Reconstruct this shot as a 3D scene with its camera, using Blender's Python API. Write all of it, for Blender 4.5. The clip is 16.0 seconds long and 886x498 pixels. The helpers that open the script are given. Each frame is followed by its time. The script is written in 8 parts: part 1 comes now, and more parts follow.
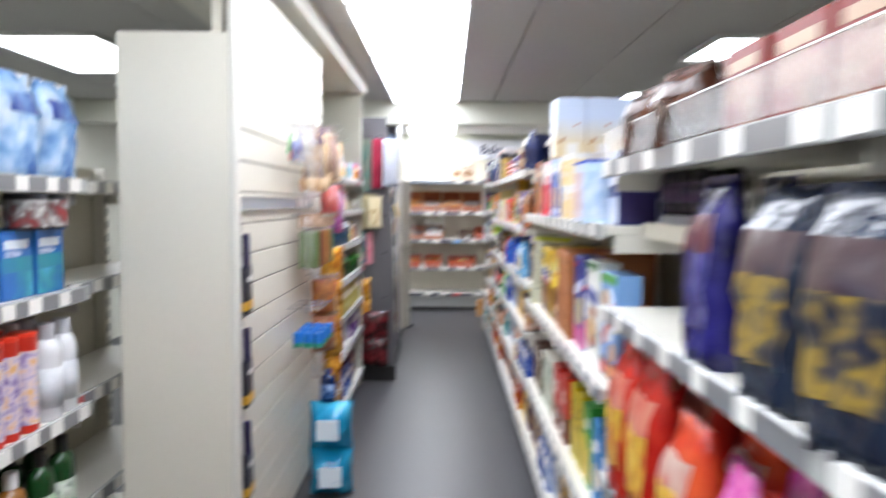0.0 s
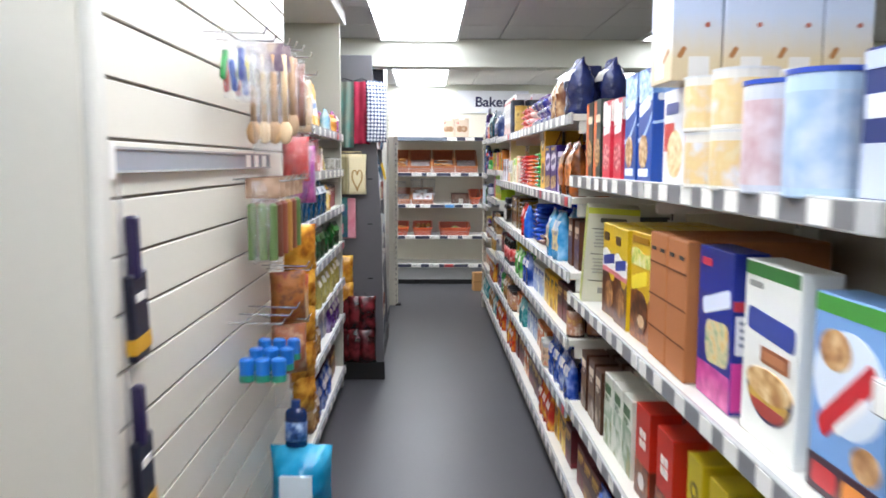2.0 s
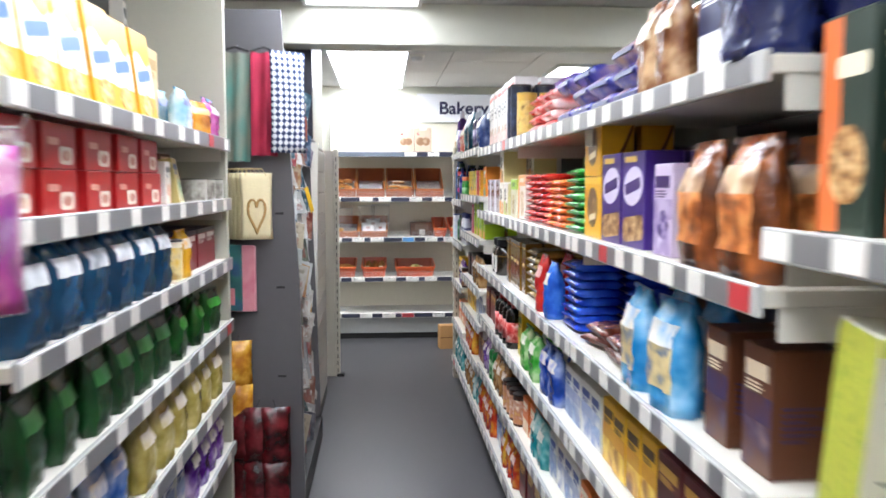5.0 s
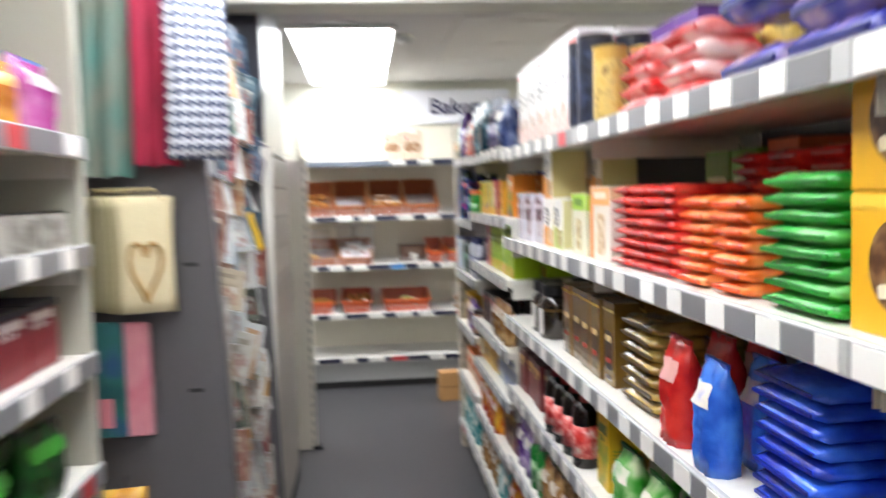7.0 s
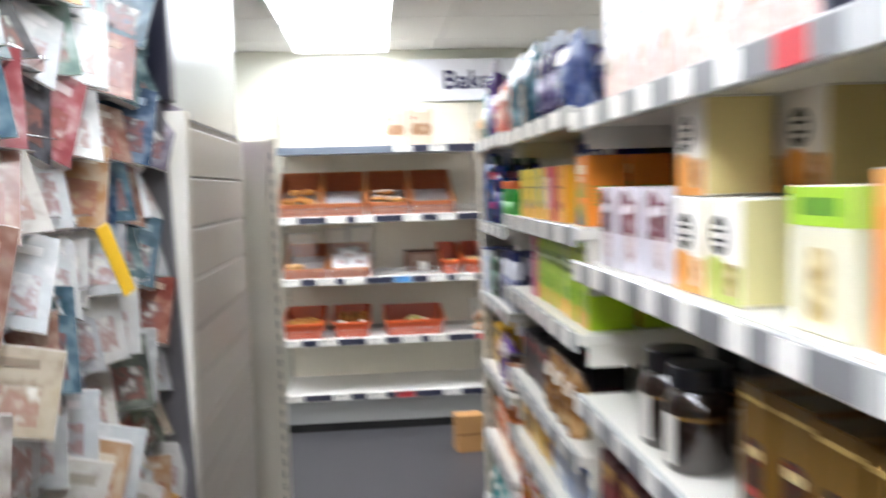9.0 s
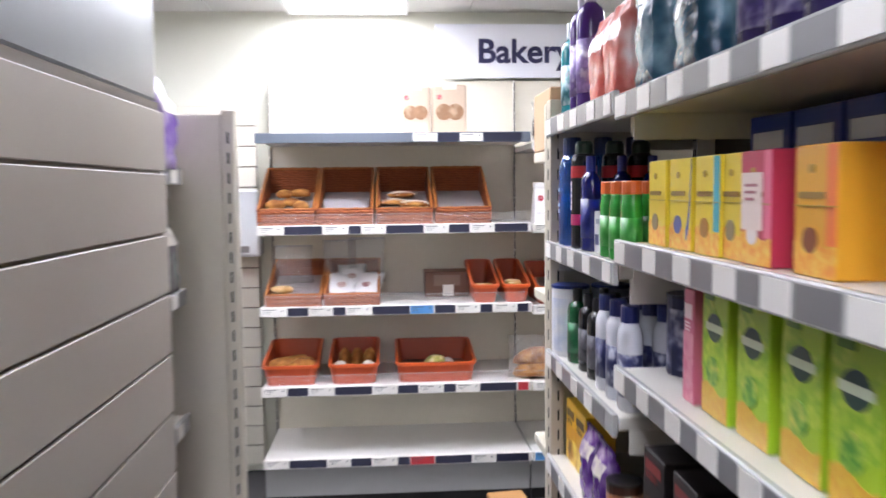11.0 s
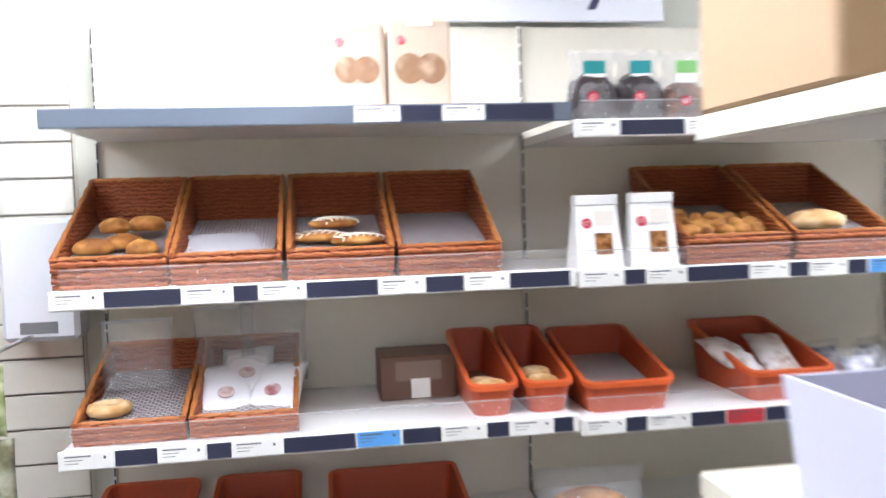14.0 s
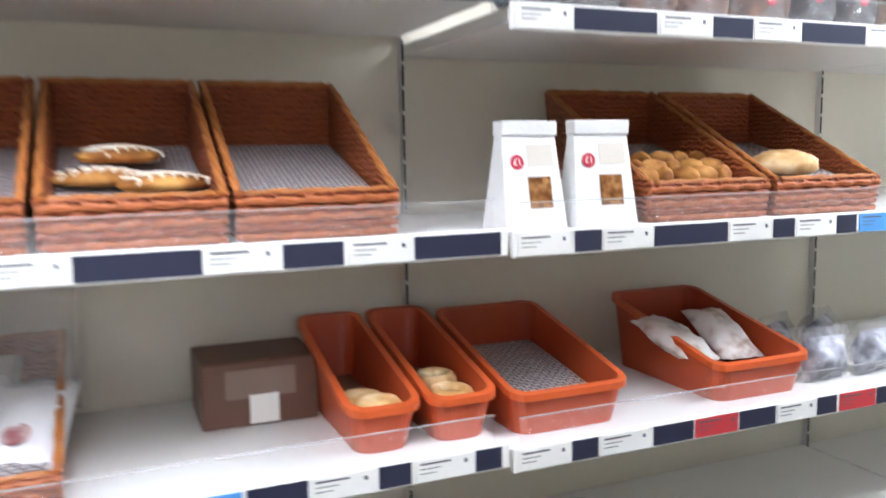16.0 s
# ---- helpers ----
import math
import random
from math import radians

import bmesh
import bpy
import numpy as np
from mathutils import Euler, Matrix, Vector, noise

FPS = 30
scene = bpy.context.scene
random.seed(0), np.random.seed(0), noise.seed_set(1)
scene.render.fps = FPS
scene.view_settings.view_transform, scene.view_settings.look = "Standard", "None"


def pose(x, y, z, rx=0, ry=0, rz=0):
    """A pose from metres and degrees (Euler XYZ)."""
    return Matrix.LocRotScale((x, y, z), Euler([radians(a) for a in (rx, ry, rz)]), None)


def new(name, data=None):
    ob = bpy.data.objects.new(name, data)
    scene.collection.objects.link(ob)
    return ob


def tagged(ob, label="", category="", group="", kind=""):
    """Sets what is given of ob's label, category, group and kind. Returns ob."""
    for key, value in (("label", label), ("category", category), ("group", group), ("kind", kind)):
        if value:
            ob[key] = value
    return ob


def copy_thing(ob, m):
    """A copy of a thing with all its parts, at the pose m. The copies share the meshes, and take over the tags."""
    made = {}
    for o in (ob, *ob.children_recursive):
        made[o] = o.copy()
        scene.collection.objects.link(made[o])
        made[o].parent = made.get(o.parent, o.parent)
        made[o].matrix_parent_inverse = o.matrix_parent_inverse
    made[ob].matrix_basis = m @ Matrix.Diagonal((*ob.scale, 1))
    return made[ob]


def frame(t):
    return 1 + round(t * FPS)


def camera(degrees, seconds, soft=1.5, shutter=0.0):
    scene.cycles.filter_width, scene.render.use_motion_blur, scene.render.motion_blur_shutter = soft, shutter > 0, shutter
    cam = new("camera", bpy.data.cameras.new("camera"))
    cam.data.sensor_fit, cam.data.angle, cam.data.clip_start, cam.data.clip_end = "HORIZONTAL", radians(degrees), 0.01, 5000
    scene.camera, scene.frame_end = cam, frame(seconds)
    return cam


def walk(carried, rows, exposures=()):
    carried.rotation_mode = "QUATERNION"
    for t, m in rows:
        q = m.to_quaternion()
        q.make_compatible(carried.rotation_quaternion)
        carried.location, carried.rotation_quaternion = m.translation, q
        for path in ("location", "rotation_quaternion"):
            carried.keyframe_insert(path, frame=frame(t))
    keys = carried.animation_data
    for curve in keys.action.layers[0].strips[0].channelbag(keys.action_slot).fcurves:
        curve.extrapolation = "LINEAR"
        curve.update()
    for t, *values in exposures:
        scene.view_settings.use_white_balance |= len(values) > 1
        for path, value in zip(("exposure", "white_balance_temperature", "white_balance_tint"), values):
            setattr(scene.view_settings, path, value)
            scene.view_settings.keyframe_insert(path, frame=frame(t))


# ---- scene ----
cam = camera(57.7, 16.0, soft=1.6, shutter=1.0)
METRES, EYE, TILT, LEAN, TURN = 8.8, 1.33, 1.6, 0.0, 0.2
ROWS = [
    (0.0, 0.0, 0.0, 0.0, 0.03, -4.91, -0.35),
    (0.1, -0.0013, 0.006, -0.0001, 0.84, -5.43, -0.3),
    (0.5, -0.0067, 0.0301, -0.0005, -1.09, -4.56, -0.1),
    (1.0, -0.0146, 0.0564, -0.001, -2.49, -6.28, 1.9),
    (1.5, -0.0129, 0.091, -0.0031, -1.61, -6.72, 0.48),
    (2.0, -0.0132, 0.1267, -0.0046, -1.41, -7.71, -0.23),
    (2.5, -0.019, 0.1626, -0.0039, -5.44, -6.61, 1.55),
    (3.0, -0.0131, 0.1993, -0.0052, -1.4, -5.95, -0.95),
    (3.5, -0.009, 0.2333, -0.0067, -2.02, -6.17, -0.61),
    (3.7, -0.0089, 0.2476, -0.007, -3.55, -4.37, -0.57),
    (5.8, -0.0079, 0.3972, -0.0104, -4.59, -7.2, -0.12),
    (6.0, -0.0078, 0.4115, -0.0107, -1.04, -6.35, -0.08),
    (6.1, -0.0071, 0.4181, -0.0108, 0.57, -6.35, -0.24),
    (6.5, -0.0045, 0.4446, -0.0111, 1.54, -6.0, -0.88),
    (6.9, -0.0075, 0.4717, -0.0101, -4.79, -5.08, 0.95),
    (7.0, -0.0083, 0.4785, -0.0099, -5.92, -5.6, 1.41),
    (7.1, -0.0075, 0.485, -0.0103, -7.05, -6.16, 1.48),
    (7.5, -0.0041, 0.5108, -0.012, -3.95, -5.43, 1.78),
    (7.6, -0.0028, 0.5172, -0.012, -2.28, -4.83, 1.4),
    (8.0, 0.0026, 0.5426, -0.012, -0.53, -5.7, -0.14),
    (8.5, -0.0004, 0.5768, -0.0115, -5.86, -6.43, 0.57),
    (8.9, 0.0011, 0.6027, -0.0133, -6.02, -6.38, 1.35),
    (9.0, 0.0015, 0.6092, -0.0138, -5.17, -5.98, 1.54),
    (9.2, 0.0016, 0.6216, -0.0141, -1.27, -5.75, 1.41),
    (11.3, 0.0032, 0.7514, -0.0174, -5.77, -5.9, 0.03),
    (11.4, 0.0032, 0.7576, -0.0175, -7.18, -5.99, -0.03),
    (11.5, 0.0033, 0.7638, -0.0177, -8.71, -5.83, -0.1),
    (11.6, 0.0032, 0.7698, -0.0178, -9.9, -5.06, 0.4),
    (12.0, 0.003, 0.794, -0.0182, -14.22, -7.04, 2.42),
    (12.1, 0.0043, 0.8, -0.0181, -13.41, -7.04, 2.21),
    (12.4, 0.0082, 0.8182, -0.0179, -7.82, -6.43, 1.57),
    (12.5, 0.0095, 0.8242, -0.0178, -6.37, -6.23, 1.36),
    (13.0, 0.0104, 0.8515, -0.0194, -7.52, -6.57, 0.72),
    (13.5, 0.0054, 0.8834, -0.0185, -14.06, -6.77, 1.7),
    (14.0, 0.0057, 0.9127, -0.0203, -9.16, -4.82, 1.59),
    (14.5, 0.01, 0.9348, -0.0239, -9.77, -4.66, -0.76),
    (15.0, 0.0065, 0.9575, -0.0228, -14.49, -4.37, -0.7),
    (15.5, 0.0025, 0.9765, -0.0254, -20.57, -5.92, 2.0),
    (16.0, 0.0073, 0.99, -0.0271, -23.16, -8.32, 0.2),
]
walk(cam, [(t, pose(0, 0, EYE, TILT, LEAN, TURN) @ pose(METRES * x, METRES * y, METRES * z, 90 + pitch, roll, yaw)) for t, x, y, z, yaw, pitch, roll in ROWS],
     [(0.0, -0.08, 6350, 11), (2.5, -0.2, 6350, 10), (6.0, -0.06, 6500, 10), (7.0, -0.12, 6700, 10), (9.0, 0.0, 6500, 10), (11.5, -0.1, 6350, 19), (13.0, -0.02, 6550, 17), (14.5, 0.07, 6050, 13), (15.5, 0.1, 6100, 12), (16.0, 0.03, 6100, 11)])


# ---- light ----
world = bpy.data.worlds.new("world")
scene.world = world
world.use_nodes = True
world.node_tree.nodes["Background"].inputs[0].default_value = (0.75, 0.8, 0.85, 1)
world.node_tree.nodes["Background"].inputs[1].default_value = 0.3
PANEL_GLOW = 11.0
BAKERY_GLOW = 15.5


# ---- materials ----
def hexc(h):
    h = h.lstrip("#")
    v = [int(h[i:i + 2], 16) / 255 for i in (0, 2, 4)]
    return tuple(c / 12.92 if c < 0.04 else ((c + 0.055) / 1.055) ** 2.4 for c in v) + (1,)


MATS = {}


def base_mat(name):
    m = bpy.data.materials.new(name)
    m.use_nodes = True
    return m, m.node_tree.nodes, m.node_tree.links, m.node_tree.nodes["Principled BSDF"]


def paint(h, rough=0.45, metal=0.0, vary=0.12, scale=14.0, bump=0.05, coat=0.0):
    """A surface of one colour with fine grain, larger blotches and faint relief."""
    key = ("paint", h, rough, metal, vary, scale, bump, coat)
    if key in MATS:
        return MATS[key]
    m, n, l, p = base_mat("surface_" + h.strip("#"))
    co = n.new("ShaderNodeTexCoord")
    big, fine = n.new("ShaderNodeTexNoise"), n.new("ShaderNodeTexNoise")
    big.inputs["Scale"].default_value, big.inputs["Detail"].default_value = scale * 0.25, 4
    fine.inputs["Scale"].default_value, fine.inputs["Detail"].default_value = scale * 9, 3
    mix = n.new("ShaderNodeMix")
    mix.data_type = "RGBA"
    c = hexc(h)
    mix.inputs[6].default_value = tuple(min(1, v * (1 + vary)) for v in c[:3]) + (1,)
    mix.inputs[7].default_value = tuple(v * (1 - vary) for v in c[:3]) + (1,)
    add = n.new("ShaderNodeMath")
    add.operation = "MULTIPLY_ADD"
    add.inputs[1].default_value = 0.45
    half = n.new("ShaderNodeMath")
    half.operation = "MULTIPLY"
    half.inputs[1].default_value = 0.55
    l.new(co.outputs["Object"], big.inputs["Vector"])
    l.new(co.outputs["Object"], fine.inputs["Vector"])
    l.new(big.outputs["Fac"], half.inputs[0])
    l.new(fine.outputs["Fac"], add.inputs[0])
    l.new(half.outputs[0], add.inputs[2])
    l.new(add.outputs[0], mix.inputs["Factor"])
    l.new(mix.outputs[2], p.inputs["Base Color"])
    p.inputs["Roughness"].default_value, p.inputs["Metallic"].default_value = rough, metal
    p.inputs["Coat Weight"].default_value = coat
    if bump:
        b = n.new("ShaderNodeBump")
        b.inputs["Strength"].default_value, b.inputs["Distance"].default_value = bump, 0.004
        l.new(fine.outputs["Fac"], b.inputs["Height"])
        l.new(b.outputs["Normal"], p.inputs["Normal"])
    MATS[key] = m
    return m


def printed(colours, scale=18.0, rough=0.35, stretch=(1, 1, 1), crumple=0.0):
    """Printed packaging: patches of several inks, different on each pack."""
    key = ("print", tuple(colours), scale, rough, stretch, crumple)
    if key in MATS:
        return MATS[key]
    m, n, l, p = base_mat("printed_" + colours[0].strip("#"))
    co, info = n.new("ShaderNodeTexCoord"), n.new("ShaderNodeObjectInfo")
    mp = n.new("ShaderNodeMapping")
    mp.inputs["Scale"].default_value = stretch
    no = n.new("ShaderNodeTexNoise")
    no.noise_dimensions = "4D"
    no.inputs["Scale"].default_value, no.inputs["Detail"].default_value = scale, 2.5
    far = n.new("ShaderNodeMath")
    far.operation = "MULTIPLY"
    far.inputs[1].default_value = 0.35
    ramp = n.new("ShaderNodeValToRGB")
    ramp.color_ramp.interpolation = "B_SPLINE"
    k = len(colours)
    els = ramp.color_ramp.elements
    for i in range(k - 2):
        els.new(0.5)
    for i in range(k):
        els[i].position = 0.34 + 0.34 * i / max(1, k - 1)
        els[i].color = hexc(colours[i])
    l.new(co.outputs["Object"], mp.inputs["Vector"])
    l.new(mp.outputs["Vector"], no.inputs["Vector"])
    l.new(info.outputs["Random"], far.inputs[0])
    l.new(far.outputs[0], no.inputs["W"])
    l.new(no.outputs["Fac"], ramp.inputs["Fac"])
    l.new(ramp.outputs["Color"], p.inputs["Base Color"])
    p.inputs["Roughness"].default_value = rough
    if crumple:
        cr = n.new("ShaderNodeTexNoise")
        cr.inputs["Scale"].default_value, cr.inputs["Detail"].default_value = 38, 3
        b = n.new("ShaderNodeBump")
        b.inputs["Strength"].default_value, b.inputs["Distance"].default_value = crumple, 0.006
        l.new(co.outputs["Object"], cr.inputs["Vector"])
        l.new(cr.outputs["Fac"], b.inputs["Height"])
        l.new(b.outputs["Normal"], p.inputs["Normal"])
    MATS[key] = m
    return m


def clear(h="#ffffff", rough=0.05, alpha=0.18):
    """Thin clear film or plastic."""
    key = ("clear", h, rough, alpha)
    if key in MATS:
        return MATS[key]
    m, n, l, p = base_mat("clear_" + h.strip("#"))
    p.inputs["Base Color"].default_value = hexc(h)
    p.inputs["Roughness"].default_value = rough
    p.inputs["Alpha"].default_value = alpha
    no = n.new("ShaderNodeTexNoise")
    no.inputs["Scale"].default_value = 45
    b = n.new("ShaderNodeBump")
    b.inputs["Strength"].default_value, b.inputs["Distance"].default_value = 0.5, 0.01
    l.new(no.outputs["Fac"], b.inputs["Height"])
    l.new(b.outputs["Normal"], p.inputs["Normal"])
    MATS[key] = m
    return m


def glow(h, strength):
    m, n, l, p = base_mat("glow")
    p.inputs["Base Color"].default_value = hexc(h)
    p.inputs["Emission Color"].default_value = hexc(h)
    p.inputs["Emission Strength"].default_value = strength
    return m


def woven(h1, h2):
    """Wicker: two crossing waves of cane."""
    m, n, l, p = base_mat("wicker")
    co = n.new("ShaderNodeTexCoord")
    w = n.new("ShaderNodeTexWave")
    w.bands_direction = "Z"
    w.inputs["Scale"].default_value, w.inputs["Distortion"].default_value = 30, 6.0
    w.inputs["Detail"].default_value, w.inputs["Detail Scale"].default_value = 2, 2.2
    no = n.new("ShaderNodeTexNoise")
    no.inputs["Scale"].default_value = 30
    mul = n.new("ShaderNodeMath")
    mul.operation = "MULTIPLY"
    r = n.new("ShaderNodeValToRGB")
    r.color_ramp.elements[0].position, r.color_ramp.elements[0].color = 0.1, hexc(h2)
    r.color_ramp.elements[1].position, r.color_ramp.elements[1].color = 0.5, hexc(h1)
    b = n.new("ShaderNodeBump")
    b.inputs["Strength"].default_value, b.inputs["Distance"].default_value = 0.8, 0.006
    l.new(co.outputs["Object"], w.inputs["Vector"])
    l.new(co.outputs["Object"], no.inputs["Vector"])
    l.new(w.outputs["Fac"], mul.inputs[0])
    l.new(no.outputs["Fac"], mul.inputs[1])
    l.new(mul.outputs[0], r.inputs["Fac"])
    l.new(r.outputs["Color"], p.inputs["Base Color"])
    l.new(w.outputs["Fac"], b.inputs["Height"])
    l.new(b.outputs["Normal"], p.inputs["Normal"])
    p.inputs["Roughness"].default_value = 0.5
    return m


WHITE_STEEL = paint("#d9d6cc", 0.38, 0.0, 0.05, 6, 0.02)
CREAM = paint("#cfc9b8", 0.45, 0.0, 0.06, 5, 0.03)
BACK_PANEL = paint("#b5b0a0", 0.55, 0.0, 0.06, 4, 0.03)
SLAT = paint("#ddd8ca", 0.4, 0.0, 0.05, 5, 0.03)
SLAT_GREY = paint("#b9b3a8", 0.4, 0.0, 0.06, 5, 0.03)
GROOVE = paint("#80776a", 0.6)
GREY_STEEL = paint("#605e60", 0.45, 0.2, 0.07, 5, 0.03)
COLUMN = paint("#868a8c", 0.3, 0.6, 0.08, 3, 0.02)
STRIP = paint("#b9bab8", 0.25, 0.0, 0.05, 8, 0.02)
STRIP_BLUE = paint("#6c7581", 0.25, 0.2, 0.06, 8, 0.02)
TICKET = paint("#eeece6", 0.4, 0.0, 0.04, 20, 0.0)
BLANK = paint("#7c7c7e", 0.3, 0.0, 0.06, 20, 0.0)
NAVY_BLANK = paint("#2a2c40", 0.35, 0.0, 0.08, 20, 0.0)
RED_TICKET = paint("#c23a40", 0.4, 0.0, 0.06, 20, 0.0)
BLUE_TICKET = paint("#5a9ddb", 0.4, 0.0, 0.06, 20, 0.0)
BLACK = paint("#141414", 0.5)
KICK_GREY = paint("#a8a9a8", 0.4, 0.0, 0.06, 5, 0.03)
NAVY = paint("#17192b", 0.4)
PRINT_INK = paint("#5a5a62", 0.5, 0, 0.05, 10, 0)
FLOOR = paint("#48474a", 0.40, 0.0, 0.16, 7, 0.05)
WALL = paint("#dcdccf", 0.6, 0.0, 0.04, 2, 0.03)
CEIL = paint("#bfbebb", 0.75, 0.0, 0.06, 8, 0.08)
CEIL_BAR = paint("#c5c5c2", 0.5)
CHROME = paint("#c8c8ca", 0.22, 0.9, 0.04)
KRAFT = paint("#b98a56", 0.75, 0.0, 0.1, 12, 0.06)
# tray brown darkened to stand in for weak light on the lower shelf
TRAY_BROWN = paint("#a8683a", 0.7, 0.0, 0.1, 12, 0.06)
WICKER = woven("#a4552c", "#8a4220")
# back panel colour taken near black to stand in for shade behind stock
SHADED_BACK = paint("#36332e", 0.55, 0.0, 0.08, 4, 0.03)
# bakery steel and back lightened in colour to stand in for stronger light
BAKERY_LIT_WHITE = paint("#e6e4e0", 0.35, 0.0, 0.05, 5, 0.03)
BAKERY_LIT_BACK = paint("#dcd6c6", 0.5, 0.0, 0.07, 4, 0.03)
TERRACOTTA = paint("#b04824", 0.4, 0.0, 0.12, 18, 0.05)
BREAD = printed(["#7a4516", "#b87a34", "#d9a55c"], 22, 0.7, crumple=0.4)
PALE_BREAD = printed(["#b98a4e", "#d8b078", "#ecd6ac"], 26, 0.7, crumple=0.35)
CLEAR = clear()
FILM = clear("#ffffff", 0.1, 0.13)


def crinkled():
    """Stiff clear cellophane with sharp folds that catch the light."""
    m, n, l, p = base_mat("cellophane")
    tr, mix = n.new("ShaderNodeBsdfTransparent"), n.new("ShaderNodeMixShader")
    vo, b = n.new("ShaderNodeTexVoronoi"), n.new("ShaderNodeBump")
    vo.inputs["Scale"].default_value = 38
    b.inputs["Strength"].default_value, b.inputs["Distance"].default_value = 1.0, 0.02
    mix.inputs[0].default_value = 0.17
    p.inputs["Base Color"].default_value = hexc("#e8e8e8")
    p.inputs["Roughness"].default_value = 0.12
    co = n.new("ShaderNodeTexCoord")
    l.new(co.outputs["Object"], vo.inputs["Vector"])
    l.new(vo.outputs["Distance"], b.inputs["Height"])
    l.new(b.outputs["Normal"], p.inputs["Normal"])
    out = [q for q in n if q.type == "OUTPUT_MATERIAL"][0]
    l.new(tr.outputs[0], mix.inputs[1])
    l.new(p.outputs[0], mix.inputs[2])
    l.new(mix.outputs[0], out.inputs["Surface"])
    return m


CRINKLE = crinkled()


def tinted(h):
    """Coloured clear plastic filled with liquid."""
    key = ("tinted", h)
    if key not in MATS:
        m, n, l, p = base_mat("tinted_" + h.strip("#"))
        p.inputs["Base Color"].default_value = hexc(h)
        p.inputs["Roughness"].default_value = 0.04
        p.inputs["Transmission Weight"].default_value = 0.7
        p.inputs["Coat Weight"].default_value = 0.6
        MATS[key] = m
    return MATS[key]


def faded(h_top, h_foot, mid=0.45):
    """Printed card whose colour runs from the foot to the top."""
    key = ("faded", h_top, h_foot, mid)
    if key not in MATS:
        m, n, l, p = base_mat("faded_" + h_top.strip("#"))
        co, sep, r = n.new("ShaderNodeTexCoord"), n.new("ShaderNodeSeparateXYZ"), n.new("ShaderNodeValToRGB")
        no, add = n.new("ShaderNodeTexNoise"), n.new("ShaderNodeMath")
        no.inputs["Scale"].default_value = 6
        add.operation = "MULTIPLY_ADD"
        add.inputs[1].default_value = 0.14
        e = r.color_ramp.elements
        e[0].position, e[0].color = mid - 0.18, hexc(h_foot)
        e[1].position, e[1].color = mid + 0.3, hexc(h_top)
        l.new(co.outputs["Generated"], sep.inputs[0])
        l.new(co.outputs["Generated"], no.inputs["Vector"])
        l.new(no.outputs["Fac"], add.inputs[0])
        l.new(sep.outputs["Z"], add.inputs[2])
        l.new(add.outputs[0], r.inputs["Fac"])
        l.new(r.outputs["Color"], p.inputs["Base Color"])
        p.inputs["Roughness"].default_value = 0.32
        MATS[key] = m
    return MATS[key]


# ---- mesh helpers ----
def link_mesh(name, bm, material, parent=None, label="", smooth=False):
    me = bpy.data.meshes.new(name)
    bm.to_mesh(me)
    bm.free()
    if smooth:
        for f in me.polygons:
            f.use_smooth = True
    me.materials.append(material)
    ob = new(name, me)
    if parent is not None:
        ob.parent = parent
    if label:
        ob["label"] = label
    return ob


def part(name, bm, material, parent, label="", smooth=False):
    return link_mesh(name, bm, material, parent, label, smooth)


def box(bm, x0, x1, y0, y1, z0, z1, bevel=0.0):
    v = [bm.verts.new(p) for p in ((x0, y0, z0), (x1, y0, z0), (x1, y1, z0), (x0, y1, z0),
                                   (x0, y0, z1), (x1, y0, z1), (x1, y1, z1), (x0, y1, z1))]
    fs = [bm.faces.new([v[i] for i in q]) for q in
          ((0, 3, 2, 1), (4, 5, 6, 7), (0, 1, 5, 4), (1, 2, 6, 5), (2, 3, 7, 6), (3, 0, 4, 7))]
    if bevel:
        es = {e for f in fs for e in f.edges}
        bmesh.ops.bevel(bm, geom=list(es), offset=bevel, segments=1, affect="EDGES")
    return bm


def boxed(*a, bevel=0.0):
    return box(bmesh.new(), *a, bevel=bevel)


def lathe(profile, n=16, sx=1.0, sy=1.0):
    """A turned body from (radius, height) pairs, bottom to top."""
    bm = bmesh.new()
    rings = []
    for r, z in profile:
        rings.append([bm.verts.new((sx * r * math.cos(2 * math.pi * i / n), sy * r * math.sin(2 * math.pi * i / n), z)) for i in range(n)])
    for a, b in zip(rings, rings[1:]):
        for i in range(n):
            bm.faces.new((a[i], a[(i + 1) % n], b[(i + 1) % n], b[i]))
    bm.faces.new(rings[0][::-1])
    bm.faces.new(rings[-1])
    return bm


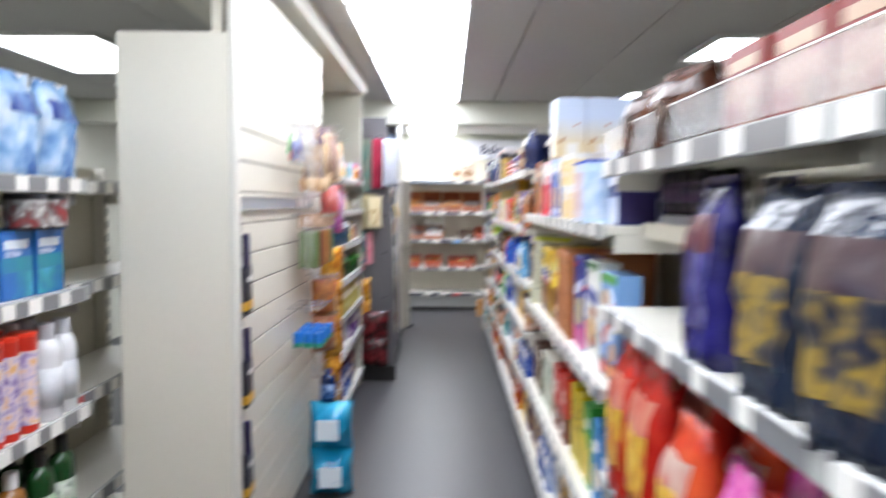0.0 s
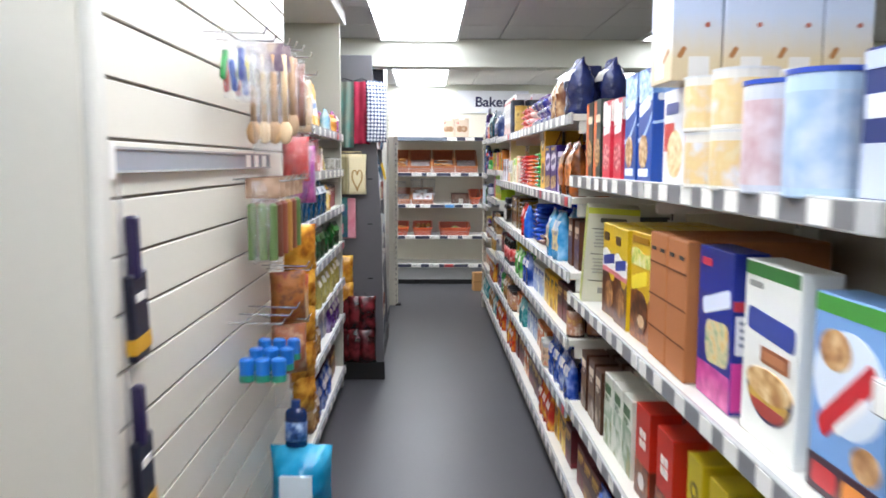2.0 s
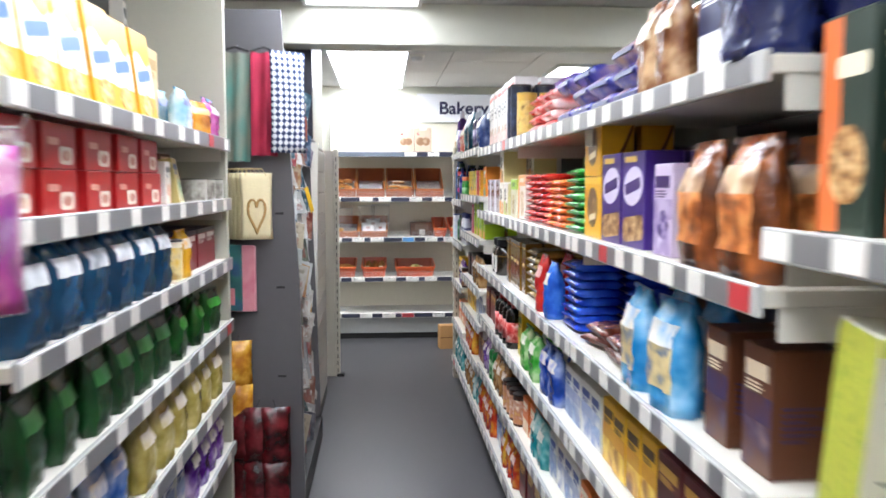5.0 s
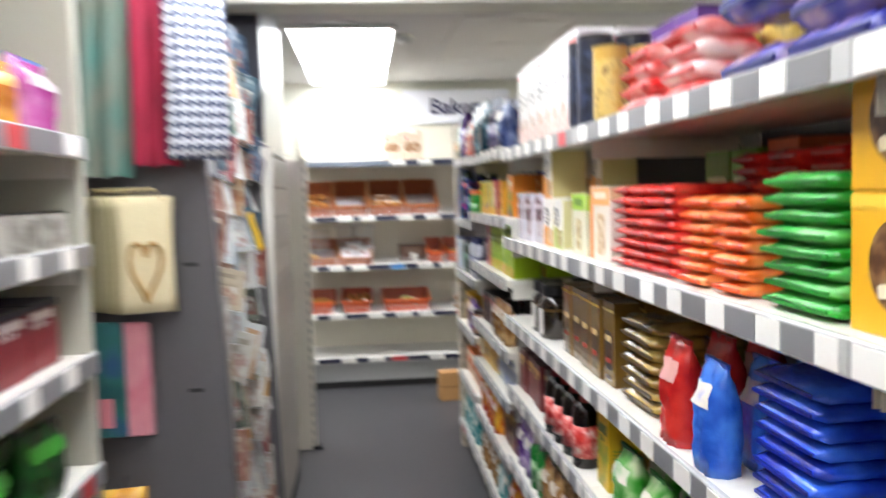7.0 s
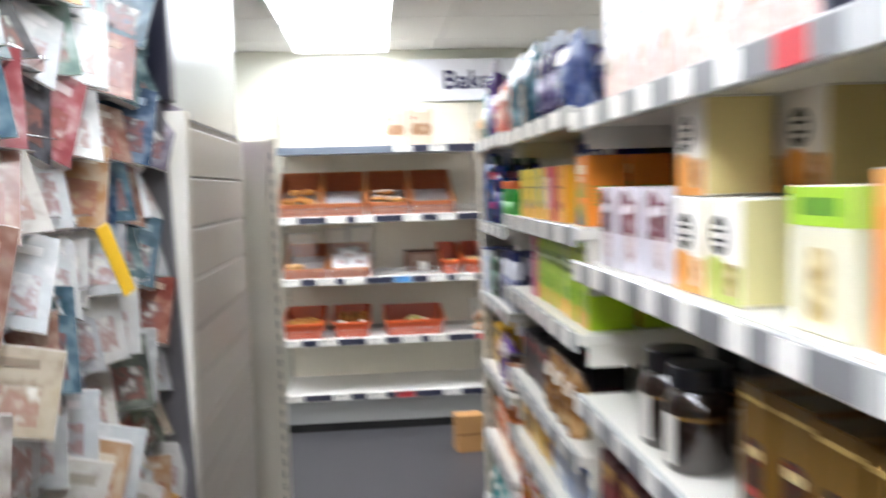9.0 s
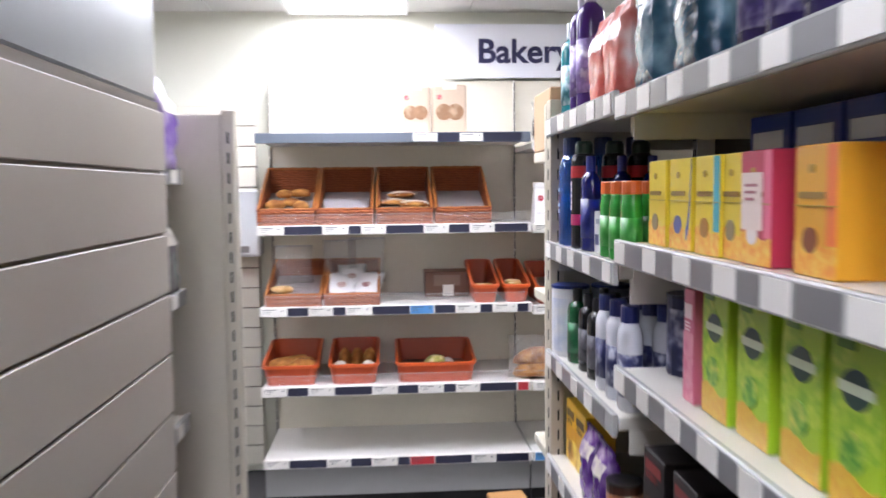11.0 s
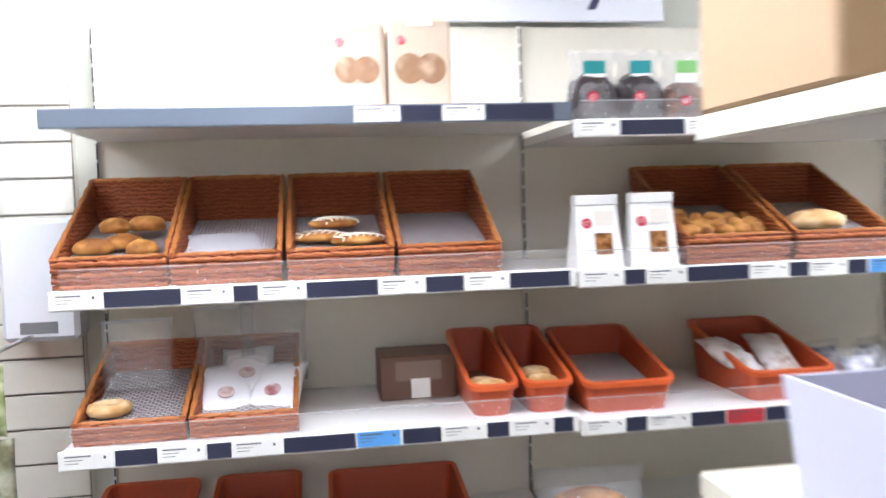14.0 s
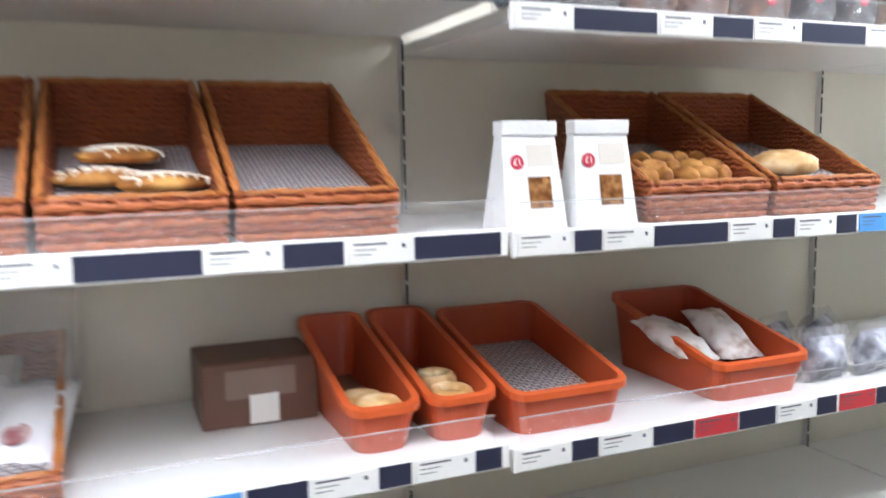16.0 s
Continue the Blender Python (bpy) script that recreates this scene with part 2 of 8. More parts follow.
def pillow(w, d, h, crimp=0.012, rows=10, cols=8, seed=1, slump=0.0, gusset=False):
    """A filled film pack standing upright: flat sealed ends, bulging middle, creases."""
    rnd = random.Random(seed)
    bm = bmesh.new()
    front, back = [], []
    for j in range(rows + 1):
        t = j / rows
        z = h * t
        bulge = max(0.04, math.sin(math.pi * min(1, max(0, (t - 0.06) / 0.88)))) ** 0.55
        if gusset:
            bulge = (0.9 + 0.3 * t - 0.3 * t * t) * max(0.0, 1 - max(0, (t - 0.56) / 0.4) ** 2.0)
        if t > 0.93 or (t < 0.05 and not gusset):
            bulge = 0.05
        f, b = [], []
        for i in range(cols + 1):
            s = i / cols * 2 - 1
            side = max(0.0, 1 - abs(s) ** (5 if gusset else 2.6)) ** 0.5
            half = d / 2 * bulge * side
            wob = rnd.uniform(-1, 1) * d * 0.075 * (0 if i in (0, cols) else 1)
            lean = -slump * t * t
            x = s * w / 2 * (1 - 0.06 * bulge)
            f.append(bm.verts.new((x, -half + wob + lean, z)))
            b.append(f[-1] if i in (0, cols) else bm.verts.new((x, half + wob * 0.5 + lean, z)))
        front.append(f)
        back.append(b)
    for j in range(rows):
        for i in range(cols):
            bm.faces.new((front[j][i], front[j][i + 1], front[j + 1][i + 1], front[j + 1][i]))
            bm.faces.new((back[j][i], back[j + 1][i], back[j + 1][i + 1], back[j][i + 1]))
    for e, fl in ((0, False), (rows, True)):
        loop = front[e] + back[e][-2:0:-1]
        bm.faces.new(loop if fl else loop[::-1])
    bmesh.ops.recalc_face_normals(bm, faces=bm.faces)
    return bm


def patch(w, d, h, seed, slump, i0, i1, j0, j1, lift=0.0012):
    """Print that follows the front of a filled pack: columns i0 to i1 of 8, rows j0 to j1 of 10."""
    bm = pillow(w, d, h, seed=seed, slump=slump, gusset=True)
    bm.faces.ensure_lookup_table()
    keep = {2 * (j * 8 + i) for j in range(j0, j1) for i in range(i0, i1)}
    bmesh.ops.delete(bm, geom=[f for k, f in enumerate(bm.faces[:]) if k not in keep], context="FACES")
    for v in bm.verts:
        v.co.y -= lift
    return bm


def tube(pts, r=0.004, n=6):
    bm = bmesh.new()
    rings = []
    pts = [Vector(p) for p in pts]
    for k, p in enumerate(pts):
        d = (pts[min(k + 1, len(pts) - 1)] - pts[max(k - 1, 0)]).normalized()
        u = d.orthogonal().normalized()
        w = d.cross(u)
        rings.append([bm.verts.new(p + r * (math.cos(2 * math.pi * i / n) * u + math.sin(2 * math.pi * i / n) * w)) for i in range(n)])
    for a, b in zip(rings, rings[1:]):
        for i in range(n):
            bm.faces.new((a[i], a[(i + 1) % n], b[(i + 1) % n], b[i]))
    bm.faces.new(rings[0][::-1])
    bm.faces.new(rings[-1])
    bmesh.ops.recalc_face_normals(bm, faces=bm.faces)
    return bm


def moved(bm, x=0, y=0, z=0, rz=0):
    if rz:
        bmesh.ops.rotate(bm, verts=bm.verts, matrix=Matrix.Rotation(radians(rz), 3, "Z"))
    bmesh.ops.translate(bm, verts=bm.verts, vec=(x, y, z))
    return bm


def empty(name, m=None):
    ob = new(name)
    ob.empty_display_size = 0.05
    if m is not None:
        ob.matrix_basis = m
    return ob


# ---- the shell ----
X0, X1, Y0, Y1, TOP = -3.2, 3.6, -2.6, 10.34, 2.2
tagged(link_mesh("floor", boxed(X0, X1, Y0, Y1, -0.1, 0), FLOOR), "grey speckled vinyl shop floor, slightly worn", "floor", kind="structure")
tagged(link_mesh("wall_north", boxed(X0 - 0.15, X1 + 0.15, Y1, Y1 + 0.15, -0.1, 2.4), WALL), "cream painted wall behind the bakery shelves", "wall", kind="structure")
tagged(link_mesh("wall_south", boxed(X0 - 0.15, X1 + 0.15, Y0 - 0.15, Y0, -0.1, 2.4), WALL), "cream painted plain shop wall", "wall", kind="structure")
tagged(link_mesh("wall_west", boxed(X0 - 0.15, X0, Y0, Y1, -0.1, 2.4), WALL), "cream painted plain side wall", "wall", kind="structure")
tagged(link_mesh("wall_east", boxed(X1, X1 + 0.15, Y0, Y1, -0.1, 2.4), WALL), "cream painted plain side wall", "wall", kind="structure")


def ceiling():
    bm = bmesh.new()
    s = 0.6
    nx, ny = int((X1 - X0) / s) + 1, int((Y1 - Y0) / s) + 1
    for i in range(nx):
        for j in range(ny):
            x, y = X0 + i * s, Y0 + j * s
            box(bm, x + 0.003, min(X1, x + s - 0.003), y + 0.003, min(Y1, y + s - 0.003), TOP, TOP + 0.02)
    box(bm, X0, X1, Y0, Y1, TOP + 0.021, TOP + 0.1)
    return tagged(link_mesh("ceiling", bm, CEIL), "grey white suspended ceiling of square tiles", "ceiling", kind="structure")


ceiling()
tagged(link_mesh("trim", boxed(X0, X1, 6.95, 7.12, 2.0, TOP - 0.003, bevel=0.004), WALL), "white downstand beam across the ceiling", "beam", kind="structure")

GLOW = glow("#f4f8ff", PANEL_GLOW)
GLOW_BAKERY = glow("#f4f8ff", BAKERY_GLOW)


def ceiling_light(x, y, w=0.52, l=1.16, lit=GLOW):
    ob = empty("ceiling_light", pose(x, y, TOP))
    part("diffuser", boxed(-w / 2, w / 2, -l / 2, l / 2, -0.02, -0.012), lit, ob)
    bm = bmesh.new()
    for a in ((-w / 2 - 0.02, -w / 2 - 0.001), (w / 2 + 0.001, w / 2 + 0.02)):
        box(bm, *a, -l / 2 - 0.02, l / 2 + 0.02, -0.025, -0.002)
    for a in ((-l / 2 - 0.02, -l / 2 - 0.001), (l / 2 + 0.001, l / 2 + 0.02)):
        box(bm, -w / 2, w / 2, *a, -0.025, -0.002)
    part("frame", bm, CEIL_BAR, ob)
    return tagged(ob, "bright white recessed ceiling light panel, in rows partly added out of view", "ceiling light", "ceiling lights")


for y in (-1.9, -0.7, 0.5, 1.7, 2.9, 4.1, 5.3, 6.33):
    ceiling_light(-0.17, y)
ceiling_light(-0.17, 8.85, lit=GLOW_BAKERY)
ceiling_light(-0.17, 9.87, 0.52, 0.8, GLOW_BAKERY)
# added out of view along the cross aisle to brighten the bakery shelves
for x in (1.8, 3.0, -1.5):
    ceiling_light(x, 9.15, 1.16, 0.56, GLOW_BAKERY)
# panel at 4.8 is known; the others are added unseen to brighten the left
for y in (-0.6, 0.9, 2.4, 4.8, 6.6):
    ceiling_light(-2.14, y, 0.6, 1.16)
for y in (6.55, 4.5, 2.0, -0.4):
    ceiling_light(1.7, y, 0.6, 0.6)
ob = empty("smoke_detector", pose(0.16, 8.55, TOP))
part("base", lathe([(0.05, -0.012), (0.052, 0.0)], 20), WALL, ob)
part("cap", lathe([(0.02, -0.045), (0.038, -0.038), (0.042, -0.0125)], 20), CEIL_BAR, ob)
tagged(ob, "round white smoke detector on the ceiling", "smoke detector")


# ---- shelving ----
# coloured offer tickets on the bakery shelves, by shelf and place
SPECIAL = {(159, 2): RED_TICKET, (159, 4): RED_TICKET, (142, 3): BLUE_TICKET, (153, 0): TICKET}


def ticket_run(shelf, x, l, z, h, style, seed, y=-0.0125):
    """Price tickets and blanks along the strip of a shelf."""
    rnd = random.Random(seed)
    x += 0.008
    white = True
    tickets = 0
    meshes = {}
    while x < l - 0.05:
        if style == "navy":
            w = rnd.choice((0.1, 0.1, 0.105)) if white else rnd.choice((0.055, 0.09, 0.16))
        else:
            w = rnd.choice((0.06, 0.065)) if white else rnd.choice((0.055, 0.07, 0.085) if style == "grey" else (0.1, 0.13, 0.16))
        w = min(w, l - x - 0.01)
        m = TICKET if white else (NAVY_BLANK if style == "navy" else BLANK)
        r = rnd.random()
        if white and r < (0.06 if style == "navy" else 0.025):
            m = RED_TICKET
        elif white and r < 0.11 and style == "navy":
            m = BLUE_TICKET
        if white and (seed, tickets) in SPECIAL:
            m = SPECIAL[seed, tickets]
        tickets += white
        k = (round(w, 3), m.name)
        t = 0.0015 if white else 0.0005
        if k not in meshes:
            me = bpy.data.meshes.new("price_ticket")
            bm = boxed(0, w - 0.004, -t, 0, 0.004, h - 0.004)
            bm.to_mesh(me)
            bm.free()
            me.materials.append(m)
            meshes[k] = me
        ob = new("price_ticket" if white else "blank_ticket", meshes[k])
        ob.parent = shelf
        ob.location = (x, y, z - h)
        if white and style == "navy" and w > 0.08:
            bm = bmesh.new()
            for i, (wl, tk) in enumerate(((0.5, 0.0028), (0.34, 0.0012), (0.26, 0.0012))):
                box(bm, x + 0.007, x + 0.007 + wl * w, y - t - 0.0006, y - t, z - 0.012 - 0.007 * i, z - 0.012 + tk - 0.007 * i)
            box(bm, x + w - 0.02, x + w - 0.015, y - t - 0.0006, y - t, z - 0.018, z - 0.012)
            part("small_print", bm, PRINT_INK, shelf)
        x += w + rnd.choice((0, 0, 0.003))
        white = not white


def upright(ob, x, y, z1, material, slim=False):
    """A slotted steel post; the slots are too small to pick apart and stay one piece."""
    if slim:
        x, y = x - 0.0195, y + 0.0305
    hw = 0.0024 if slim else 0.016
    post = part("upright", boxed(x - hw, x + hw, y - 0.014, y + 0.03, 0, z1), material, ob)
    bm = bmesh.new()
    for i in range(int(z1 / 0.05)):
        for s in ((0,) if slim else (-0.006, 0.006)):
            box(bm, x + s - 0.0022, x + s + 0.0022, y - 0.0155, y - 0.0142, 0.02 + i * 0.05, (0.062 if slim else 0.05) + i * 0.05)
    tagged(part("slotting", bm, BLACK, post, "black slots"), kind="stuff")


def shelf_unit(m, l, depth, shelves, back_top, label, bays=1, style="grey", seed=0, kick=True, name="shelving_unit", material=WHITE_STEEL, fronts=None, back=True):
    """A run of steel shelves: back panel, slotted posts, boards on brackets, ticket strips. Front at local y 0."""
    ob = empty(name, m)
    if back:
        # bays 1, 2, 3 and 21 carry their deep shade in the back colour
        part("back_panel", boxed(0, l, depth, depth + 0.02, 0.0, back_top, bevel=0.002), BAKERY_LIT_BACK if style == "navy" else (SHADED_BACK if seed in (1, 2, 3, 21) else BACK_PANEL), ob)
    gap = 0.002 if style == "navy" else 0.036
    for i in range(bays + (style != "navy")):
        upright(ob, 0.017 + (l - 0.034) * i / bays, depth - 0.032, back_top, material, style == "navy")
    if kick:
        navy = style == "navy"
        part("kick_plate", boxed(0.001, l - 0.001, 0.035, 0.05, 0.05 if navy else 0.004, shelves[-1][0] - 0.05), KICK_GREY if navy else BACK_PANEL, ob)
        if navy:
            part("toe_strip", boxed(0.001, l - 0.001, 0.045, 0.06, 0.0, 0.049), BLACK, ob, "black toe strip")
    for k, (z, off) in enumerate(shelves):
        h = 0.042
        for i in range(bays):
            a, b = l * i / bays + 0.001, l * (i + 1) / bays - 0.001
            bm = boxed(a, b, off, depth - gap, z - 0.03, z - 0.006, bevel=0.002)
            for e in (() if style == "navy" else (a + 0.004, b - 0.007)):
                box(bm, e, e + 0.003, off + 0.02, depth - 0.036, z - 0.075, z - 0.0305)
            sh = part("shelf", bm, material, ob)
            bare = 0.56 * l if (seed, k) == (8, 0) else 0.0
            part("ticket_strip", boxed(a, b, off - 0.012, off - 0.001, z - h, z, bevel=0.002), STRIP_BLUE if bare else (TICKET if style == "navy" else STRIP), sh, "plastic price strip")
            ticket_run(sh, a + bare, b, z, h, style, seed * 17 + k * 3 + i, off - 0.0125)
    return tagged(ob, label, "shelving")


# the long unit along the aisle; bays from far to near
XF = 0.40
RG = pose(XF, 8.45, 0, 0, 0, -90)
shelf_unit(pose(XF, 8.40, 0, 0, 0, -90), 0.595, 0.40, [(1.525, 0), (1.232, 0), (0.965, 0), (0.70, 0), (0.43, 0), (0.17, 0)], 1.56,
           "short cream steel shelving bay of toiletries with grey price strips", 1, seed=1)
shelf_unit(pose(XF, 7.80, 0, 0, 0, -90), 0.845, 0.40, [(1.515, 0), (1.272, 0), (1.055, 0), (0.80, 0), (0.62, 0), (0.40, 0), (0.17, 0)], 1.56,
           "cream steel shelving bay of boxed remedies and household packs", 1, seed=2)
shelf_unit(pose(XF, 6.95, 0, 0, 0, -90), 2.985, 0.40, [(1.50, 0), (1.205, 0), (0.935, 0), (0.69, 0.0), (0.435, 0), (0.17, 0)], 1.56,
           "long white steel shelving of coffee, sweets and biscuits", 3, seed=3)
shelf_unit(pose(XF, 3.96, 0, 0, 0, -90), 1.955, 0.40, [(1.28, 0), (0.865, 0), (0.47, 0), (0.17, 0)], 1.56,
           "white steel shelving of breakfast cereals with grey price strips", 2, seed=4)
shelf_unit(pose(XF, 2.0, 0, 0, 0, -90), 3.6, 0.40, [(1.435, 0), (1.08, 0), (0.66, 0), (0.36, 0), (0.17, 0)], 1.56,
           "white steel shelving of crisps, drinks and sweets, narrow upper ledge", 3, "wide", seed=5)
ob = link_mesh("clear_guard", boxed(XF - 0.012, XF - 0.0095, -1.0, 1.99, 1.437, 1.50), clear("#ffffff", 0.2, 0.2))
# white strip paints the glint along the guard's top edge
part("edge", boxed(XF - 0.0125, XF - 0.009, -1.0, 1.99, 1.5005, 1.5025), TICKET, ob, "pale line painting the edge glint")
tagged(ob, "frosted acrylic guard along the upper aisle shelf", "shelf guard")
tagged(link_mesh("partition", boxed(XF + 0.0, XF + 0.425, 8.452, 8.475, 0, 1.57, bevel=0.003), CREAM), "cream steel sheet closing the aisle shelving", "partition", kind="structure")

ob = link_mesh("corner_post", boxed(XF + 0.001, XF + 0.034, 8.404, 8.451, 0, 1.575, bevel=0.002), paint("#bdb4a2", 0.45, 0.0, 0.06, 5, 0.03))
ba, bb = bmesh.new(), bmesh.new()
for i in range(30):
    box(ba, XF + 0.018, XF + 0.0225, 8.4025, 8.4038, 0.03 + i * 0.05, 0.056 + i * 0.05)
    box(bb, XF - 0.0005, XF + 0.0008, 8.424, 8.431, 0.03 + i * 0.05, 0.056 + i * 0.05)
tagged(part("slotting", ba, BLACK, ob, "black slots"), kind="stuff")
tagged(part("slotting", bb, BLACK, ob, "black slots"), kind="stuff")
tagged(ob, "cream slotted steel post closing the aisle shelving", "post")

# shelves on the far side of the long unit, facing the bakery
ec = empty("end_shelving", pose(0.45, 8.478, 0))
part("back_panel", boxed(0, 1.2, 0, 0.015, 0, 1.5), BACK_PANEL, ec)
for z in (1.465, 1.055, 0.60, 0.2):
    part("shelf", boxed(0, 1.2, 0.016, 0.42, z - 0.03, z, bevel=0.003), CREAM, ec)
tagged(ec, "white steel end shelving facing the bakery", "shelving")
# rear half of the long unit, seen over its top
tagged(link_mesh("rear_shelving", boxed(XF + 0.425, XF + 0.78, -1.6, 8.45, 0, 1.36, bevel=0.004), BACK_PANEL), "plain cream back of the neighbouring shelving", "shelving")

# the bakery shelves
BK1 = pose(-0.54, 9.82, 0)
BK2 = pose(0.61, 9.82, 0)
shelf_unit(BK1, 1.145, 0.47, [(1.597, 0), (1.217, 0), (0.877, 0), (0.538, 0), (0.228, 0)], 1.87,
           "cream bakery shelving with navy and white price tickets", 1, "navy", 8, material=BAKERY_LIT_WHITE)
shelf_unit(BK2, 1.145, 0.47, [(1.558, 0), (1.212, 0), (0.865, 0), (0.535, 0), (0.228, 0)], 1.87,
           "cream bakery shelving bay with navy, white and red tickets", 1, "navy", 9, material=BAKERY_LIT_WHITE)
BK3 = pose(1.76, 9.82, 0)
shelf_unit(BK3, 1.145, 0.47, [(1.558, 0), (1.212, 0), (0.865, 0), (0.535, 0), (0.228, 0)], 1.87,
           "cream bakery shelving bay that runs on past the baskets", 1, "navy", 10, material=BAKERY_LIT_WHITE)
# the side unit of household goods beyond the white end panel
LG = pose(-1.0, -1.2, 0, 0, 0, 90)
shelf_unit(LG, 3.42, 0.36, [(1.39, 0), (1.095, 0), (0.77, 0), (0.45, 0), (0.18, 0)], 1.50,
           "beige steel shelving of cleaning products, partly empty", 3, seed=11)
ob = shelf_unit(pose(-1.06, 2.225, 0, 0, 0, 90), 0.9, 0.30, [(1.39, 0), (1.095, 0), (0.77, 0), (0.45, 0), (0.18, 0)], 1.45,
                "empty beige steel shelving behind the white end panel", 1, seed=12)


def slat_wall(m, l, z0, z1, label, pitch=0.098, face=SLAT):
    ob = empty("slat_wall", m)
    bmg = bmesh.new()
    box(bmg, 0.001, l - 0.001, 0.009, 0.018, z0, z1 - 0.002)
    part("groove_backing", bmg, GROOVE, ob, "dark grooves")
    z = z0
    me = bpy.data.meshes.new("plank")
    bm = boxed(0, l, 0, 0.008, 0.0025, pitch - 0.0035, bevel=0.0015)
    bm.to_mesh(me)
    bm.free()
    me.materials.append(face)
    while z + pitch <= z1 + 0.001:
        pk = new("plank", me)
        pk.parent = ob
        pk.location = (0, 0, z)
        z += pitch
    part("core_board", boxed(0, l, 0.019, 0.05, z0, z1), SLAT, ob)
    return tagged(ob, label, "slat wall")


# white slatted display wall, its end panel and canopy
slat_wall(pose(-0.635, 2.37, 0, 0, 0, 90), 1.74, 0.0785, 2.05, "cream slatted display wall with dark grooves", 0.0985)
bm = boxed(-0.95, -0.628, 2.33, 2.365, 0, 1.815, bevel=0.004)
tagged(link_mesh("partition", bm, SLAT), "smooth cream board closing the slatted display", "partition", kind="structure")
tagged(link_mesh("corner_trim", boxed(-0.629, -0.606, 2.325, 2.372, 0, 1.99, bevel=0.006), WHITE_STEEL), "white corner post of the slatted wall", "trim", kind="structure")
rail = empty("price_rail", pose(-0.632, 2.40, 1.303, 0, 0, 90))
part("rail_body", boxed(0, 1.35, -0.006, -0.0005, 0, 0.042), paint("#9aa0a8", 0.18, 0.0, 0.12, 9, 0.02), rail)
part("rail_edge", boxed(0, 1.35, -0.009, -0.0062, 0.039, 0.043), STRIP, rail, "pale upper edge")
part("rail_edge", boxed(0, 1.35, -0.009, -0.0062, -0.001, 0.003), STRIP, rail, "pale lower edge")
for i in range(3):
    part("price_ticket", boxed(1.0 + i * 0.11, 1.06 + i * 0.11, -0.0075, -0.0062, 0.004, 0.038), TICKET, rail)
part("peg", boxed(0.006, 0.03, -0.012, -0.0062, -0.01, 0.05), TICKET, rail)
tagged(rail, "grey plastic price rail across the slatted wall", "price rail")

# tall white shelving of sweets and snacks after the slatted wall
LU = pose(-0.60, 4.13, 0, 0, 0, 90)
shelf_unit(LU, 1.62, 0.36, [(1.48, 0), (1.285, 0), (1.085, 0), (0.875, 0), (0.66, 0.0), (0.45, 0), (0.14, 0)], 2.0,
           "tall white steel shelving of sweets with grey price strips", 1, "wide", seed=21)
tagged(link_mesh("partition", boxed(-1.0, -0.605, 5.755, 5.785, 0, 2.1, bevel=0.003), paint("#b4b3a4", 0.45, 0.0, 0.06, 5, 0.03)), "greenish white steel sheet beside the tall shelving", "partition", kind="structure")
tagged(link_mesh("canopy", boxed(-1.05, -0.58, 2.40, 5.85, 2.10, 2.197, bevel=0.004), WHITE_STEEL), "white boxed canopy over the wall displays", "canopy", kind="structure")
ob = empty("bottle_ledge", pose(XF, 2.0, 0, 0, 0, -90))
part("shelf", boxed(0.002, 0.41, 0.1, 0.363, 1.255, 1.279, bevel=0.002), CREAM, ob)
part("front_lip", boxed(0.002, 0.41, 0.088, 0.099, 1.245, 1.285, bevel=0.002), CREAM, ob)
bm = bmesh.new()
prof = [(0.1, 1.2545), (0.1, 1.225)] + [(0.1 + 0.19 * math.sin(radians(a)), 1.035 + 0.19 * math.cos(radians(a))) for a in range(0, 91, 10)] + [(0.29, 1.02), (0.362, 1.02), (0.362, 1.2545)]
q0, q1 = [bm.verts.new((0.392, y, z)) for y, z in prof], [bm.verts.new((0.41, y, z)) for y, z in prof]
bm.faces.new(q0)
bm.faces.new(q1[::-1])
for i in range(len(prof)):
    bm.faces.new((q0[i], q1[i], q1[(i + 1) % len(prof)], q0[(i + 1) % len(prof)]))
bmesh.ops.recalc_face_normals(bm, faces=bm.faces)
part("bracket", bm, CREAM, ob, "curved cream bracket")
tagged(ob, "narrow cream steel ledge for small bottles", "ledge")


# ---- rack of books and cards, column, slatted side ----
def rack_side(y, t, top=1.95):
    """Side sheet of the rack: the foot stands further out than the top."""
    bm = bmesh.new()
    prof = ((-0.95, 0.0), (-0.375, 0.0), (-0.385, 0.9), (-0.44, top), (-0.95, top))
    a = [bm.verts.new((x, y, z)) for x, z in prof]
    b = [bm.verts.new((x, y + t, z)) for x, z in prof]
    bm.faces.new(a)
    bm.faces.new(b[::-1])
    for i in range(5):
        bm.faces.new((a[i], b[i], b[(i + 1) % 5], a[(i + 1) % 5]))
    bmesh.ops.recalc_face_normals(bm, faces=bm.faces)
    return bm


rack = empty("card_rack", pose(0, 0, 0))
side = part("side_panel", rack_side(5.95, 0.03), GREY_STEEL, rack, "dark grey steel side sheet")
for z in (0.35, 0.62, 0.95, 1.22):
    part("slot", boxed(-0.47, -0.44, 5.9475, 5.9495, z, z + 0.008), BLACK, side)
bm = bmesh.new()
prof = ((-0.95, 0.0), (-0.405, 0.0), (-0.425, 0.75), (-0.452, 1.555), (-0.95, 1.555))
w = [bm.verts.new((x, 7.14, z)) for x, z in prof] + [bm.verts.new((x, 7.16, z)) for x, z in prof]
bm.faces.new(w[:5])
bm.faces.new(w[5:][::-1])
for i in range(5):
    bm.faces.new((w[i], w[i + 5], w[(i + 1) % 5 + 5], w[(i + 1) % 5]))
bmesh.ops.recalc_face_normals(bm, faces=bm.faces)
part("side_panel", bm, GREY_STEEL, rack)
bm = bmesh.new()
